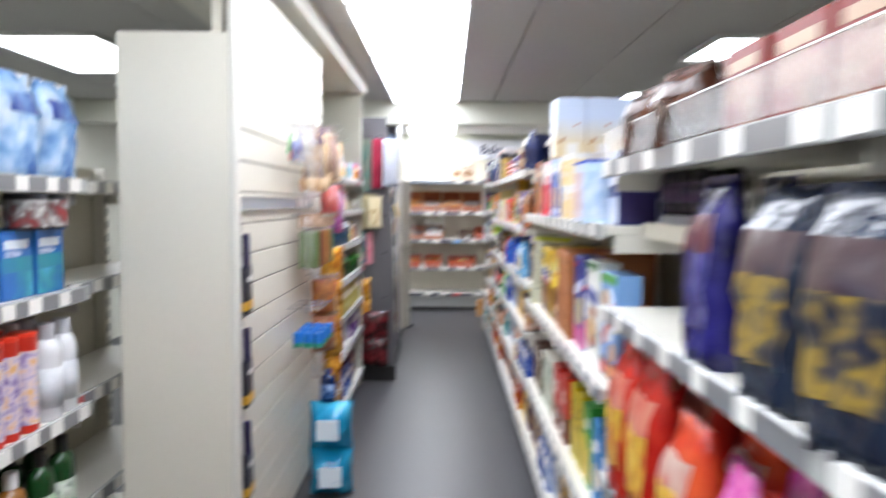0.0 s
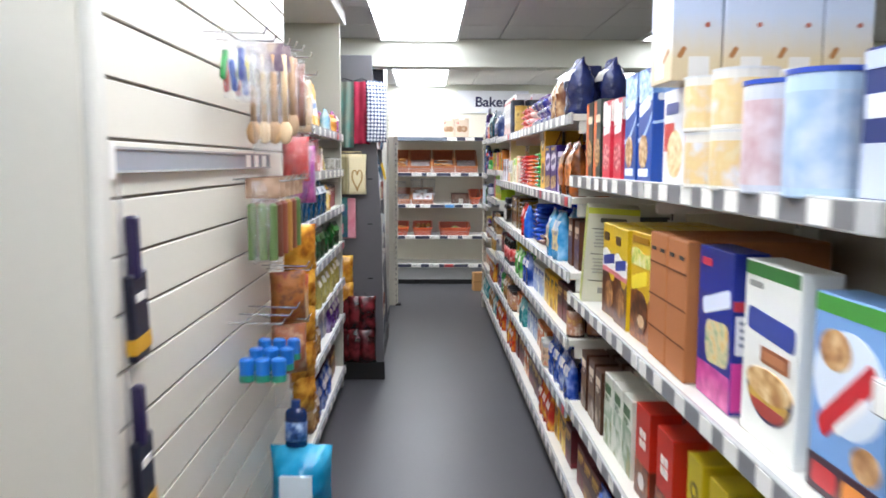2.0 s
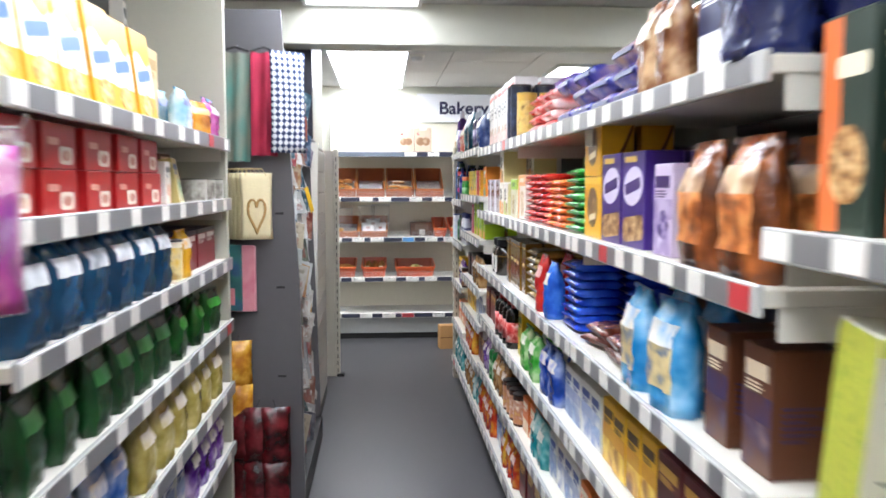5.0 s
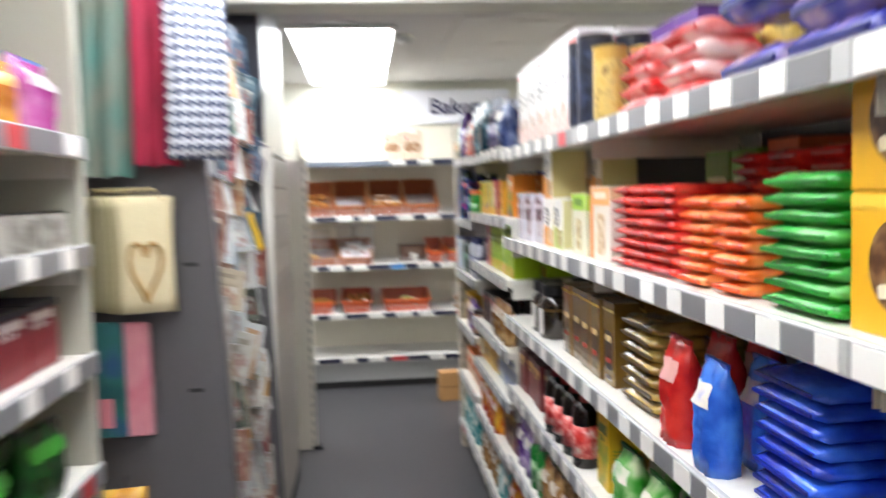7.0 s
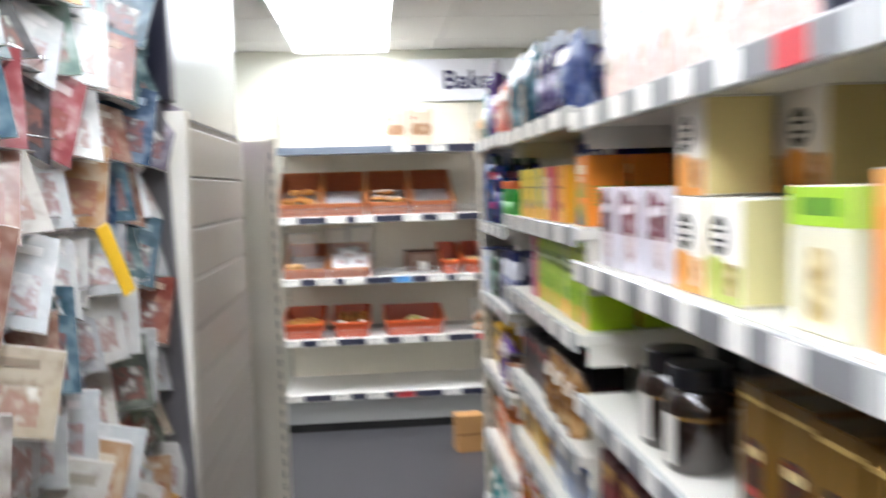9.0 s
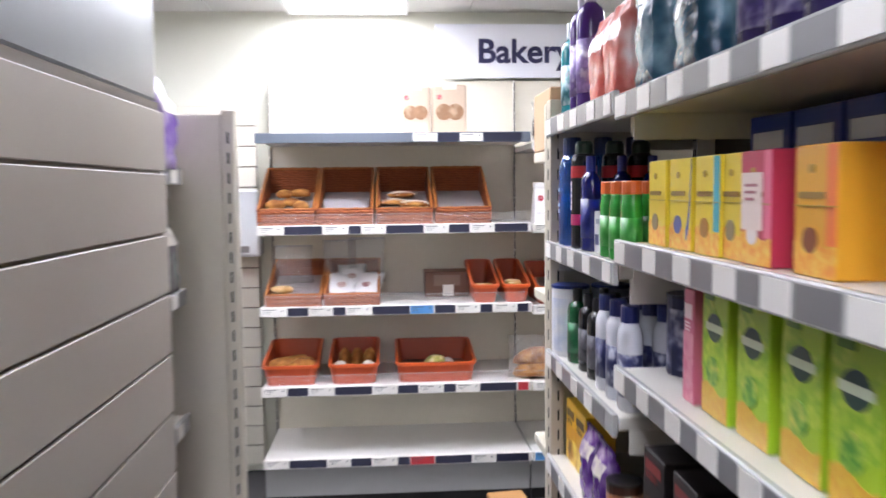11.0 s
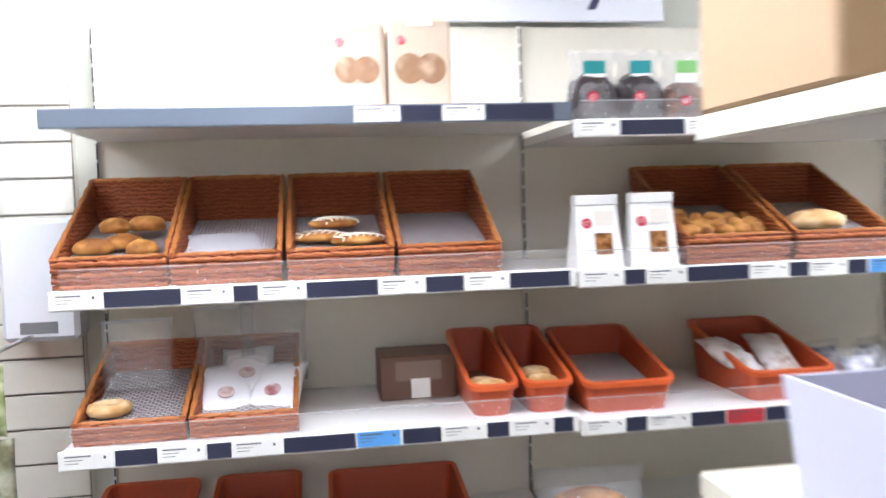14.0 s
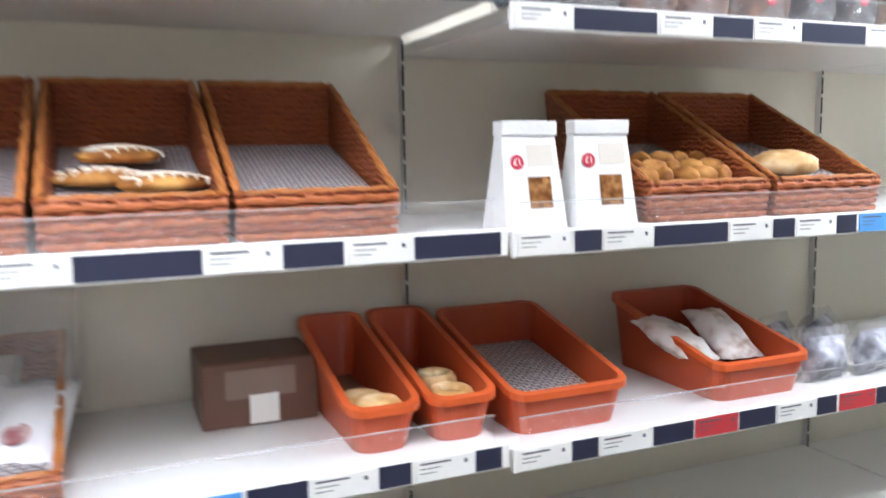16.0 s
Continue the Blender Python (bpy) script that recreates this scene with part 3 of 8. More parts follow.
box(bm, -0.93, -0.62, 5.981, 7.139, 0.02, 1.95)
part("back_board", bm, GREY_STEEL, rack)
part("base", boxed(-0.62, -0.40, 5.981, 7.139, 0.01, 0.12), BLACK, rack)
part("kick_strip", boxed(-0.95, -0.37, 5.932, 5.949, 0.0, 0.11, bevel=0.002), BLACK, rack, "black strip along the foot")
tagged(rack, "dark grey steel rack of books and greeting cards", "card rack")
# dark top fascia of the rack at its far end
tagged(link_mesh("rack_fascia", boxed(-0.95, -0.432, 7.143, 7.198, 1.56, 2.19, bevel=0.004), NAVY), "navy black fascia above the card rack", "fascia")

bm = bmesh.new()
prof = ((-0.46, 0.40), (-0.428, 0.40), (-0.408, 1.54), (-0.46, 1.54))
w = [bm.verts.new((x, 7.163, z)) for x, z in prof] + [bm.verts.new((x, 7.203, z)) for x, z in prof]
bm.faces.new(w[:4])
bm.faces.new(w[4:][::-1])
for i in range(4):
    bm.faces.new((w[i], w[i + 4], w[(i + 1) % 4 + 4], w[(i + 1) % 4]))
bmesh.ops.recalc_face_normals(bm, faces=bm.faces)
tagged(link_mesh("edge_board", bm, WHITE_STEEL), "white tapered edge board beside the card rack", "edge board")
slat_wall(pose(-0.44, 7.205, 0, 0, 0, 90), 0.90, 0.058, 1.54, "grey cream slatted side panel with dark grooves", 0.122, SLAT_GREY)
tagged(link_mesh("panel_foot", boxed(-0.49, -0.44, 7.22, 8.1, 0.0, 0.1), BLACK), "black recessed foot of the slatted panel", "plinth", kind="structure")
tagged(link_mesh("column", boxed(-0.80, -0.452, 7.20, 8.10, 1.541, TOP - 0.002, bevel=0.004), COLUMN), "grey brushed metal boxing above the slatted panel", "column", kind="structure")
SL = pose(-0.52, 8.11, 0, 0, 0, 90)
shelf_unit(SL, 0.395, 0.30, [(1.42, 0), (1.12, 0), (0.80, 0), (0.52, 0), (0.2, 0)], 1.50, "narrow grey steel shelving of tissue packs", 1, seed=31)
ob = empty("end_upright", pose(-0.41, 8.51, 0))
part("panel", boxed(-0.6, 0, 0, 0.02, 0, 1.555, bevel=0.003), CREAM, ob)
bm, bs = bmesh.new(), bmesh.new()
box(bm, 0.001, 0.032, -0.004, 0.045, 0, 1.565, bevel=0.003)
for i in range(30):
    box(bs, 0.014, 0.019, -0.0055, -0.0042, 0.03 + i * 0.05, 0.058 + i * 0.05)
post = part("upright", bm, CREAM, ob)
tagged(part("slotting", bs, BLACK, post, "black slots"), kind="stuff")
tagged(ob, "cream steel end panel with slotted upright", "end panel")
bm = boxed(-0.40, -0.35, 8.50, 8.56, 0.0, 0.02)
tagged(link_mesh("foot", bm, BLACK), "small black rubber foot under the end upright", "foot")

# slatted back wall left of the bakery, with hanging goods
slat_wall(pose(-1.25, 10.285, 0), 0.64, 0.05, 1.76, "white slatted wall beside the bakery shelves", 0.095)

# the sign
sg = empty("bakery_sign", pose(0.235, 10.262, 1.88))
part("board", boxed(0, 0.80, 0, 0.012, 0, 0.25, bevel=0.002), paint("#e4e6ee", 0.3, 0, 0.03, 4, 0.0), sg)
cu = bpy.data.curves.new("lettering", "FONT")
cu.body, cu.size, cu.extrude, cu.align_x = "Bakery", 0.155, 0.001, "LEFT"
cu.offset = 0.0035
tx = new("lettering_curve", cu)
dg = bpy.context.evaluated_depsgraph_get()
me = bpy.data.meshes.new_from_object(tx.evaluated_get(dg))
bpy.data.objects.remove(tx)
me.materials.clear()
me.materials.append(paint("#2d2c52", 0.4))
lt = new("lettering", me)
lt.parent = sg
lt.rotation_euler = (radians(90), 0, 0)
wid = max(v.co.x for v in me.vertices) - min(v.co.x for v in me.vertices)
lt.scale = (0.445 / wid, 1, 1)
lt.location = (0.195, -0.002, 0.072)
tagged(sg, "white sign reading Bakery in navy letters", "sign")


# ---- packed goods: one maker for each kind ----
PROTO = {}


def put(key, maker, m):
    if key not in PROTO:
        ob = maker()
        ob.matrix_basis = m
        PROTO[key] = ob
        return ob
    return copy_thing(PROTO[key], m)


def carton(label, w, d, h, ground, inks, bar, cat="box", name="carton", disc=None, group="", crown=None):
    def make():
        ob = link_mesh(name, boxed(-w / 2, w / 2, 0, d, 0, h, bevel=0.0018), paint(ground, 0.42, 0, 0.06, 9, 0.03))
        fr = -0.0008
        part("printed_front", boxed(-w * 0.485, w * 0.485, fr, -0.0001, h * 0.02, h * 0.40), printed([inks[0], inks[0], inks[1], inks[-1]], 1.4 / w, 0.4), ob)
        part("upper_print", boxed(-w * 0.485, w * 0.485, fr, -0.0001, h * 0.405, h * 0.62), printed([ground, inks[1], ground], 1.2 / w, 0.4), ob)
        part("title_bar", boxed(-w * 0.40, w * 0.34, fr, -0.0001, h * 0.74, h * 0.87), paint(bar, 0.4, 0, 0.05, 10, 0), ob)
        bm = bmesh.new()
        for i in range(3):
            box(bm, -w * 0.38, w * (0.1 + 0.08 * (i % 2)), fr, -0.0001, h * (0.635 + 0.03 * i), h * (0.65 + 0.03 * i))
        part("small_print", bm, paint(bar, 0.4, 0, 0.05, 10, 0), ob)
        bm = bmesh.new()
        for i in range(6):
            box(bm, w / 2 + 0.0001, w / 2 + 0.0007, d * 0.15, d * (0.55 + 0.3 * ((i * 7) % 3) / 2), h * (0.3 + 0.05 * i), h * (0.312 + 0.05 * i))
        part("side_print", bm, paint(inks[1], 0.4, 0, 0.05, 10, 0), ob)
        part("side_panel", boxed(w / 2 + 0.0001, w / 2 + 0.0007, 0.002, d - 0.002, h * 0.02, h * 0.16), paint(inks[0], 0.4, 0, 0.06, 10, 0), ob)
        if crown:
            part("top_band", boxed(-w / 2 - 0.001, w / 2 + 0.001, -0.001, d + 0.001, h * 0.9, h + 0.001), paint(crown, 0.4, 0, 0.06, 10, 0), ob)
        if disc:
            b = lathe([(w * 0.3, 0), (w * 0.3, 0.0008)], 20, 1.0, min(1.0, h / w * 0.75))
            bmesh.ops.rotate(b, verts=b.verts, matrix=Matrix.Rotation(radians(90), 3, "X"))
            bmesh.ops.translate(b, verts=b.verts, vec=(w * 0.05, -0.0009, h * 0.34))
            part("picture", b, printed(disc, 5 / w, 0.4), ob)
        return tagged(ob, label, cat, group)
    return make


def outline(shape, w, h):
    """Corner points of a printed shape about its middle."""
    if shape == "oval":
        return [(w / 2 * math.cos(2 * math.pi * i / 22), h / 2 * math.sin(2 * math.pi * i / 22)) for i in range(22)]
    if shape == "bowl":
        return [(w / 2 * math.cos(math.pi + math.pi * i / 12), h / 2 + h * math.sin(math.pi + math.pi * i / 12)) for i in range(13)]
    if shape == "wave":
        n = 10
        up = [(-w / 2 + w * i / n, h / 2 + 0.16 * h * math.sin(2 * math.pi * i / n)) for i in range(n + 1)]
        return [(-w / 2, -h / 2), (w / 2, -h / 2)] + up[::-1]
    if shape == "swoosh":
        n = 10
        up = [(-w / 2 + w * i / n, -h / 2 + h * (i / n) ** 2) for i in range(n + 1)]
        return [(x, z - 0.18 * h) for x, z in up] + up[::-1]
    r = min(w, h) * (0.28 if shape == "bar" else 0.04)
    pts = []
    for cx, cz, a0 in ((w / 2 - r, h / 2 - r, 0), (-w / 2 + r, h / 2 - r, 90), (-w / 2 + r, -h / 2 + r, 180), (w / 2 - r, -h / 2 + r, 270)):
        pts += [(cx + r * math.cos(radians(a0 + 30 * k)), cz + r * math.sin(radians(a0 + 30 * k))) for k in range(4)]
    return pts


def pack(label, w, d, h, ground, feats, fade=None, cat="box", group="", gloss=0.34):
    """A carton with its own printed design; each print: part, shape, face, middle x and z, width, height (shares of the face), ink or inks, turn."""
    def make():
        mat = faded(ground, fade) if fade else paint(ground, gloss, 0, 0.05, 9, 0.02)
        ob = link_mesh("carton", boxed(-w / 2, w / 2, 0, d, 0, h, bevel=0.0018), mat)
        for k, (pname, shape, face, cx, cz, sw, sh, ink, turn) in enumerate(feats):
            fw = w if face == "front" else d
            bm = bmesh.new()
            lift, c, s_ = 0.0002 + 0.0003 * k, math.cos(radians(turn)), math.sin(radians(turn))
            rings = []
            for off in (lift + 0.0003, 0.0):
                ring = []
                for px, pz in outline(shape, fw * sw, h * sh):
                    u = max(-fw / 2 + 0.001, min(fw / 2 - 0.001, fw * (cx - 0.5) + px * c - pz * s_))
                    v = max(0.001, min(h - 0.001, h * cz + px * s_ + pz * c))
                    ring.append(bm.verts.new((u, -off, v) if face == "front" else (w / 2 + off, d / 2 + u, v)))
                rings.append(ring)
            n = len(rings[0])
            bm.faces.new(rings[0])
            for i in range(n):
                bm.faces.new((rings[0][i], rings[0][(i + 1) % n], rings[1][(i + 1) % n], rings[1][i]))
            bmesh.ops.recalc_face_normals(bm, faces=bm.faces)
            part(pname, bm, printed(ink, 7 / w, gloss) if isinstance(ink, list) else paint(ink, gloss, 0, 0.05, 10, 0), ob)
        return tagged(ob, label, cat, group)
    return make


def lines(face, x, z, w, n, ink, step=0.045):
    """Rows of small print as plain bars."""
    return [("small_print", "box", face, x - 0.05 * w * (i % 3), z - step * i, w * (1 - 0.15 * (i % 3)), step * 0.42, ink, 0) for i in range(n)]


def pouch(label, w, d, h, inks, seal, cat="packet", name="packet", film=0.25, seed=1, slump=0.0, panel="#e6dfd2", group="", pic=None):
    def make():
        ob = link_mesh("snack_bag" if " bag" in label else ("refill_pouch" if "pouch" in label else name), pillow(w, d, h, seed=seed, slump=slump, gusset=True), printed(inks, 1.9 / w, 0.2, crumple=0.65), smooth=True)
        bm = bmesh.new()
        box(bm, -w * 0.47, w * 0.47, -0.003 - slump, 0.003 - slump, h * 0.955, h * 1.0)
        part("top_seal", bm, paint(seal, 0.3, 0, 0.05, 10, 0.1), ob)
        if panel:
            part("title_panel", patch(w, d, h, seed, slump, 1, 7, 6, 8), printed([panel, panel, inks[1]], 2.4 / w, 0.3, crumple=0.3), ob, "", True)
        if pic:
            part("picture", patch(w, d, h, seed, slump, 1, 7, 2, 6), printed(pic, 5.0 / w, 0.3, crumple=0.3), ob, "", True)
        return tagged(ob, label, cat, group)
    return make


def flat_pack(label, w, d, t, inks, cat="packet", name="", seed=1, group=""):
    """A packet that lies flat, to be piled up."""
    def make():
        rnd = random.Random(seed)
        bm = bmesh.new()
        n, rows = 14, []
        for j in range(8):
            v = j / 7
            k = 0.35 if j in (0, 7) else 1.0
            ring = []
            for i in range(n):
                a = 2 * math.pi * i / n
                cx, cz = math.cos(a), math.sin(a)
                x = w / 2 * (0.96 + 0.04 * k) * math.copysign(abs(cx) ** 0.35, cx)
                z = t / 2 + t / 2 * k * math.copysign(abs(cz) ** 0.5, cz) + rnd.uniform(-1, 1) * t * 0.07 * k
                ring.append(bm.verts.new((x, d * v + rnd.uniform(-0.002, 0.002), z)))
            rows.append(ring)
        for p, q in zip(rows, rows[1:]):
            for i in range(n):
                bm.faces.new((p[i], p[(i + 1) % n], q[(i + 1) % n], q[i]))
        bm.faces.new(rows[0])
        bm.faces.new(rows[-1])
        bmesh.ops.recalc_face_normals(bm, faces=bm.faces)
        ob = link_mesh("chocolate_packet" if "chocolate" in label else "biscuit_packet", bm, printed(inks, 1.8 / w, 0.22, crumple=0.6), smooth=True)
        bm = boxed(-w * 0.46, w * 0.46, -0.004, 0.004, t * 0.42, t * 0.6)
        part("end_seal", bm, paint(inks[0], 0.3, 0, 0.05, 10, 0.1), ob)
        return tagged(ob, label, cat, group)
    return make


def bottle(label, r, h, body, cap, inks, cat="bottle", name="bottle", sx=1.0, sy=0.7, neck=0.3, capr=0.42, gloss=0.2, group="", clear_body=False):
    def make():
        prof = [(r * 0.9, 0), (r, h * 0.02), (r, h * 0.68), (r * 0.95, h * 0.745), (r * 0.82, h * 0.79), (r * (capr + 0.06), h * 0.825), (r * capr * 0.95, h * 0.84)]
        ob = link_mesh(name, lathe(prof, 18, sx, sy), tinted(body) if clear_body else paint(body, gloss, 0, 0.06, 8, 0.02), smooth=True)
        if clear_body:
            for z in (0.3, 0.36, 0.5):
                part("print_bar", boxed(-r * 0.16, r * 0.16, -r * sy * 1.02, -r * sy * 0.9, h * z, h * (z + 0.035)), paint("#b8d4ec", 0.4), ob)
        else:
            part("label", lathe([(r * 1.012, h * 0.14), (r * 1.012, h * 0.55)], 18, sx, sy), printed(inks, 1.6 / r, 0.35), ob, smooth=True)
        cp = lathe([(r * capr, h * 0.835), (r * capr, h * 0.985), (r * capr * 0.9, h)], 14, sx, max(sy, 0.8))
        part("cap", cp, paint(cap, 0.35, 0, 0.05, 10, 0.05), ob, smooth=False)
        return tagged(ob, label, cat, group)
    return make


def can(label, r, h, body, inks, lid, cat="tin", name="tin", group="", rim=1.03):
    def make():
        ob = link_mesh(name, lathe([(r * 0.97, 0), (r, 0.003), (r, h * 0.95), (r * 0.98, h * 0.965)], 20), paint(body, 0.35, 0, 0.05, 9, 0.02), smooth=False)
        part("label", lathe([(r * 1.008, h * 0.08), (r * 1.008, h * 0.82)], 20), printed(inks, 1.5 / r, 0.35), ob)
        part("lid", lathe([(r * rim, h * 0.955), (r * rim, h * 0.995), (r * 0.95, h)], 20), paint(lid, 0.35, 0, 0.05, 10, 0.03), ob)
        return tagged(ob, label, cat, group)
    return make


RND = random.Random(5)


def run(um, a, b, z, key, maker, w, d=0.1, rows=1, stack=1, h=0.1, gap=0.005, front=0.03, jit=1.5, skip=0.0, tilt=0.0):
    """Facings of one product side by side from a to b along a shelf."""
    n = max(1, int((b - a + gap) / (w + gap)))
    step = (b - a) / n
    for i in range(n):
        for r in range(rows):
            for s in range(stack):
                if (r or s) and RND.random() < skip:
                    continue
                lx = a + step * (i + 0.5) + RND.uniform(-0.002, 0.002)
                m = um @ pose(lx, front + r * (d + 0.006) + RND.uniform(0, 0.008), z - 0.0055 + s * h, tilt, 0, RND.uniform(-jit, jit))
                put(key, maker, m)


def ry(y):
    """Along the aisle unit: from a place on the plan to its own length."""
    return 8.45 - y


def right(y1, y0, z, key, maker, w, **k):
    run(RG, ry(y1), ry(y0), z, key, maker, w, **k)


MIXED = []


def mixed(um, a, b, z, room, seed, front=0.03, rows=1):
    """A shelf of assorted small goods."""
    rnd = random.Random(seed)
    x = a
    while x < b - 0.05:
        key, maker, w, d, h = rnd.choice([p for p in MIXED if p[4] < room])
        n = rnd.randint(2, 4)
        n = min(n, int((b - x) / (w + 0.004)))
        if n < 1:
            x += 0.03
            continue
        run(um, x, x + n * (w + 0.004), z, key, maker, w, d=d, rows=rows, h=h, stack=2 if h * 2 < room and rnd.random() < 0.4 else 1, front=front)
        x += n * (w + 0.004) + rnd.uniform(0.0, 0.02)


def add_mixed(key, maker, w, d, h):
    MIXED.append((key, maker, w, d, h))


add_mixed("mx_red", pouch("shiny red film snack packet on a shelf", 0.11, 0.05, 0.15, ["#8e1414", "#d22c24", "#f0c23c"], "#c22020", seed=3), 0.112, 0.06, 0.15)
add_mixed("mx_blue", pouch("blue film snack packet on a shelf", 0.12, 0.05, 0.16, ["#10246c", "#2458c4", "#d8e4f4"], "#1b3fa0", seed=4), 0.122, 0.06, 0.16)
add_mixed("mx_orange", carton("small orange and white printed carton", 0.10, 0.08, 0.13, "#d9702a", ["#f3e6cc", "#d9702a", "#7a2f12"], "#fbf3e0"), 0.10, 0.085, 0.13)
add_mixed("mx_kraft", pouch("kraft brown paper packet with dark label", 0.10, 0.05, 0.15, ["#5d3a1c", "#a3713c", "#d9b480"], "#5d3a1c", seed=5), 0.102, 0.06, 0.15)
add_mixed("mx_green", bottle("small green bottle with white cap", 0.034, 0.17, "#1f7a34", "#e8e8e4", ["#dfe8c8", "#2f9a44", "#0e4a20"]), 0.07, 0.055, 0.17)
add_mixed("mx_maroon", carton("maroon printed box with gold lettering bars", 0.12, 0.07, 0.15, "#5a1420", ["#7c1c2a", "#2c0a10", "#b88a3c"], "#caa04c"), 0.12, 0.075, 0.15)
add_mixed("mx_white", carton("white carton with blue printed front", 0.09, 0.07, 0.14, "#dcdcd6", ["#e8e8e4", "#3c68b4", "#b0c4de"], "#24408c"), 0.09, 0.075, 0.14)
add_mixed("mx_tin", can("food tin with red and cream paper label", 0.037, 0.11, "#b8b8b4", ["#c22a24", "#f0dcb4", "#7a2418"], "#c4c4c0"), 0.076, 0.076, 0.11)
add_mixed("mx_purple", pouch("purple film sweet packet on a shelf", 0.11, 0.05, 0.15, ["#3a1460", "#6b2aa0", "#e8d8f0"], "#4a1c78", seed=6), 0.112, 0.06, 0.15)
add_mixed("mx_yellow", carton("yellow printed carton with brown bars", 0.09, 0.07, 0.15, "#e4b422", ["#f4d864", "#c8861c", "#5a3010"], "#4a2a0c"), 0.09, 0.075, 0.15)
add_mixed("mx_jar", can("glass jar of dark sauce with black lid", 0.034, 0.12, "#3a1a0c", ["#f0e6d0", "#a02c1c", "#d8b870"], "#1c1c1c", "jar", "jar"), 0.07, 0.07, 0.12)
add_mixed("mx_teal", pouch("teal and white film packet on a shelf", 0.11, 0.05, 0.14, ["#0c5c64", "#26a0a4", "#e4f0ec"], "#0f747a", seed=7), 0.112, 0.06, 0.14)

# --- toiletries bay ---
right(8.385, 8.26, 1.525, "teal_bottle", bottle("teal plastic shampoo bottle with white cap", 0.036, 0.22, "#1c7f86", "#d8e4e4", ["#e4f2f0", "#2a9aa0", "#0c4448"]), 0.075)
right(8.25, 8.10, 1.525, "purple_bottle", bottle("tall purple hair spray bottle with silver cap", 0.03, 0.27, "#4a2a74", "#b8b4c4", ["#b8a0d8", "#5a3490", "#e8e0f0"], sy=1.0), 0.066)
right(8.09, 7.82, 1.525, "coral_pack", pouch("coral and white soft tissue pack", 0.12, 0.06, 0.17, ["#d4554a", "#f0a090", "#f4e8e4"], "#d4554a", seed=8), 0.125, d=0.07, rows=2)
right(8.385, 8.245, 1.232, "blue_wash", bottle("tall clear blue mouthwash bottle", 0.042, 0.25, "#0f66cc", "#0c2c64", ["#083c8c", "#0a4aa8", "#0c58c0"], sy=0.75, capr=0.62, clear_body=True), 0.085, d=0.07, rows=3)
def banded_can():
    r, h = 0.028, 0.235
    ob = link_mesh("aerosol_can", lathe([(r * 0.95, 0), (r, 0.004), (r, h * 0.82), (r * 0.93, h * 0.86), (r * 0.7, h * 0.885)], 20), paint("#17181a", 0.2, 0, 0.06, 8, 0.01), smooth=False)
    part("cap", lathe([(r * 0.72, h * 0.886), (r * 0.7, h * 0.97), (r * 0.55, h)], 16), paint("#23402e", 0.3), ob, "dark green cap")
    part("red_band", lathe([(r * 1.01, h * 0.66), (r * 1.01, h * 0.77)], 20), paint("#c02c34", 0.3), ob, "red band")
    part("pink_band", lathe([(r * 1.01, h * 0.22), (r * 1.01, h * 0.32)], 20), paint("#c02c6c", 0.3), ob, "pink band")
    for k in range(5):
        part("white_print", boxed(-r * 0.12, r * 0.12, -r * 1.02, -r * 0.9, h * (0.36 + 0.055 * k), h * (0.405 + 0.055 * k)), TICKET, ob)
    return tagged(ob, "black aerosol can with red and pink bands", "can")


right(8.24, 8.17, 1.232, "black_can", banded_can, 0.058, d=0.06, rows=3)
right(8.16, 8.10, 1.232, "navy_bottle", bottle("navy blue lotion bottle with blue cap", 0.03, 0.20, "#121a66", "#18247c", ["#121a66", "#161f74", "#1c2888"], sy=0.7), 0.06, d=0.06, rows=3)
right(8.095, 8.025, 1.232, "white_small", pack("low white medicine carton with a blue bar", 0.066, 0.09, 0.085, "#d4d5d6", [
    ("blue_bar", "box", "front", 0.3, 0.32, 0.4, 0.26, "#3c4a78", 0), ("title", "bar", "front", 0.5, 0.76, 0.6, 0.12, "#8890a0", 0), ("side_bar", "box", "side", 0.5, 0.3, 0.5, 0.2, "#5a6480", 0)] + lines("side", 0.5, 0.8, 0.7, 4, "#9aa0a8", 0.09)), 0.068, d=0.1, rows=2)
right(8.02, 7.82, 1.232, "green_gel", bottle("bright green shower gel bottle with orange cap", 0.027, 0.145, "#2a9236", "#d8682a", ["#2a9236", "#3ca040", "#58b058"], capr=0.8), 0.052, d=0.05, rows=3)
right(8.385, 8.31, 0.965, "cream_tub", can("white lotion tub with navy lid band", 0.045, 0.17, "#e4e4e8", ["#e4e4e8", "#d8dce8", "#c4cce0"], "#1c2c6c", "tub", "tub"), 0.095, d=0.095, rows=2)
right(8.30, 8.22, 0.965, "dark_green", bottle("dark green hair bottle with black cap", 0.032, 0.17, "#10502c", "#121212", ["#10502c", "#1c6a3c", "#2c8a54"]), 0.066, d=0.06, rows=3)
right(8.21, 8.06, 0.965, "black_bottle", bottle("black deodorant bottle with grey label", 0.03, 0.17, "#141416", "#26262a", ["#26262a", "#6a6a74", "#141416"]), 0.062, d=0.06, rows=3)
right(8.05, 7.82, 0.965, "navy_white", bottle("white lotion bottle with navy label and navy cap", 0.034, 0.19, "#d4d6de", "#1b2560", ["#141c50", "#1b2560", "#c8ccda"], sy=0.65, capr=0.6), 0.072, d=0.06, rows=3)
for z, room, s in ((0.70, 0.2, 101), (0.43, 0.2, 102), (0.17, 0.2, 103)):
    mixed(RG, 0.07, 0.62, z, room, s)

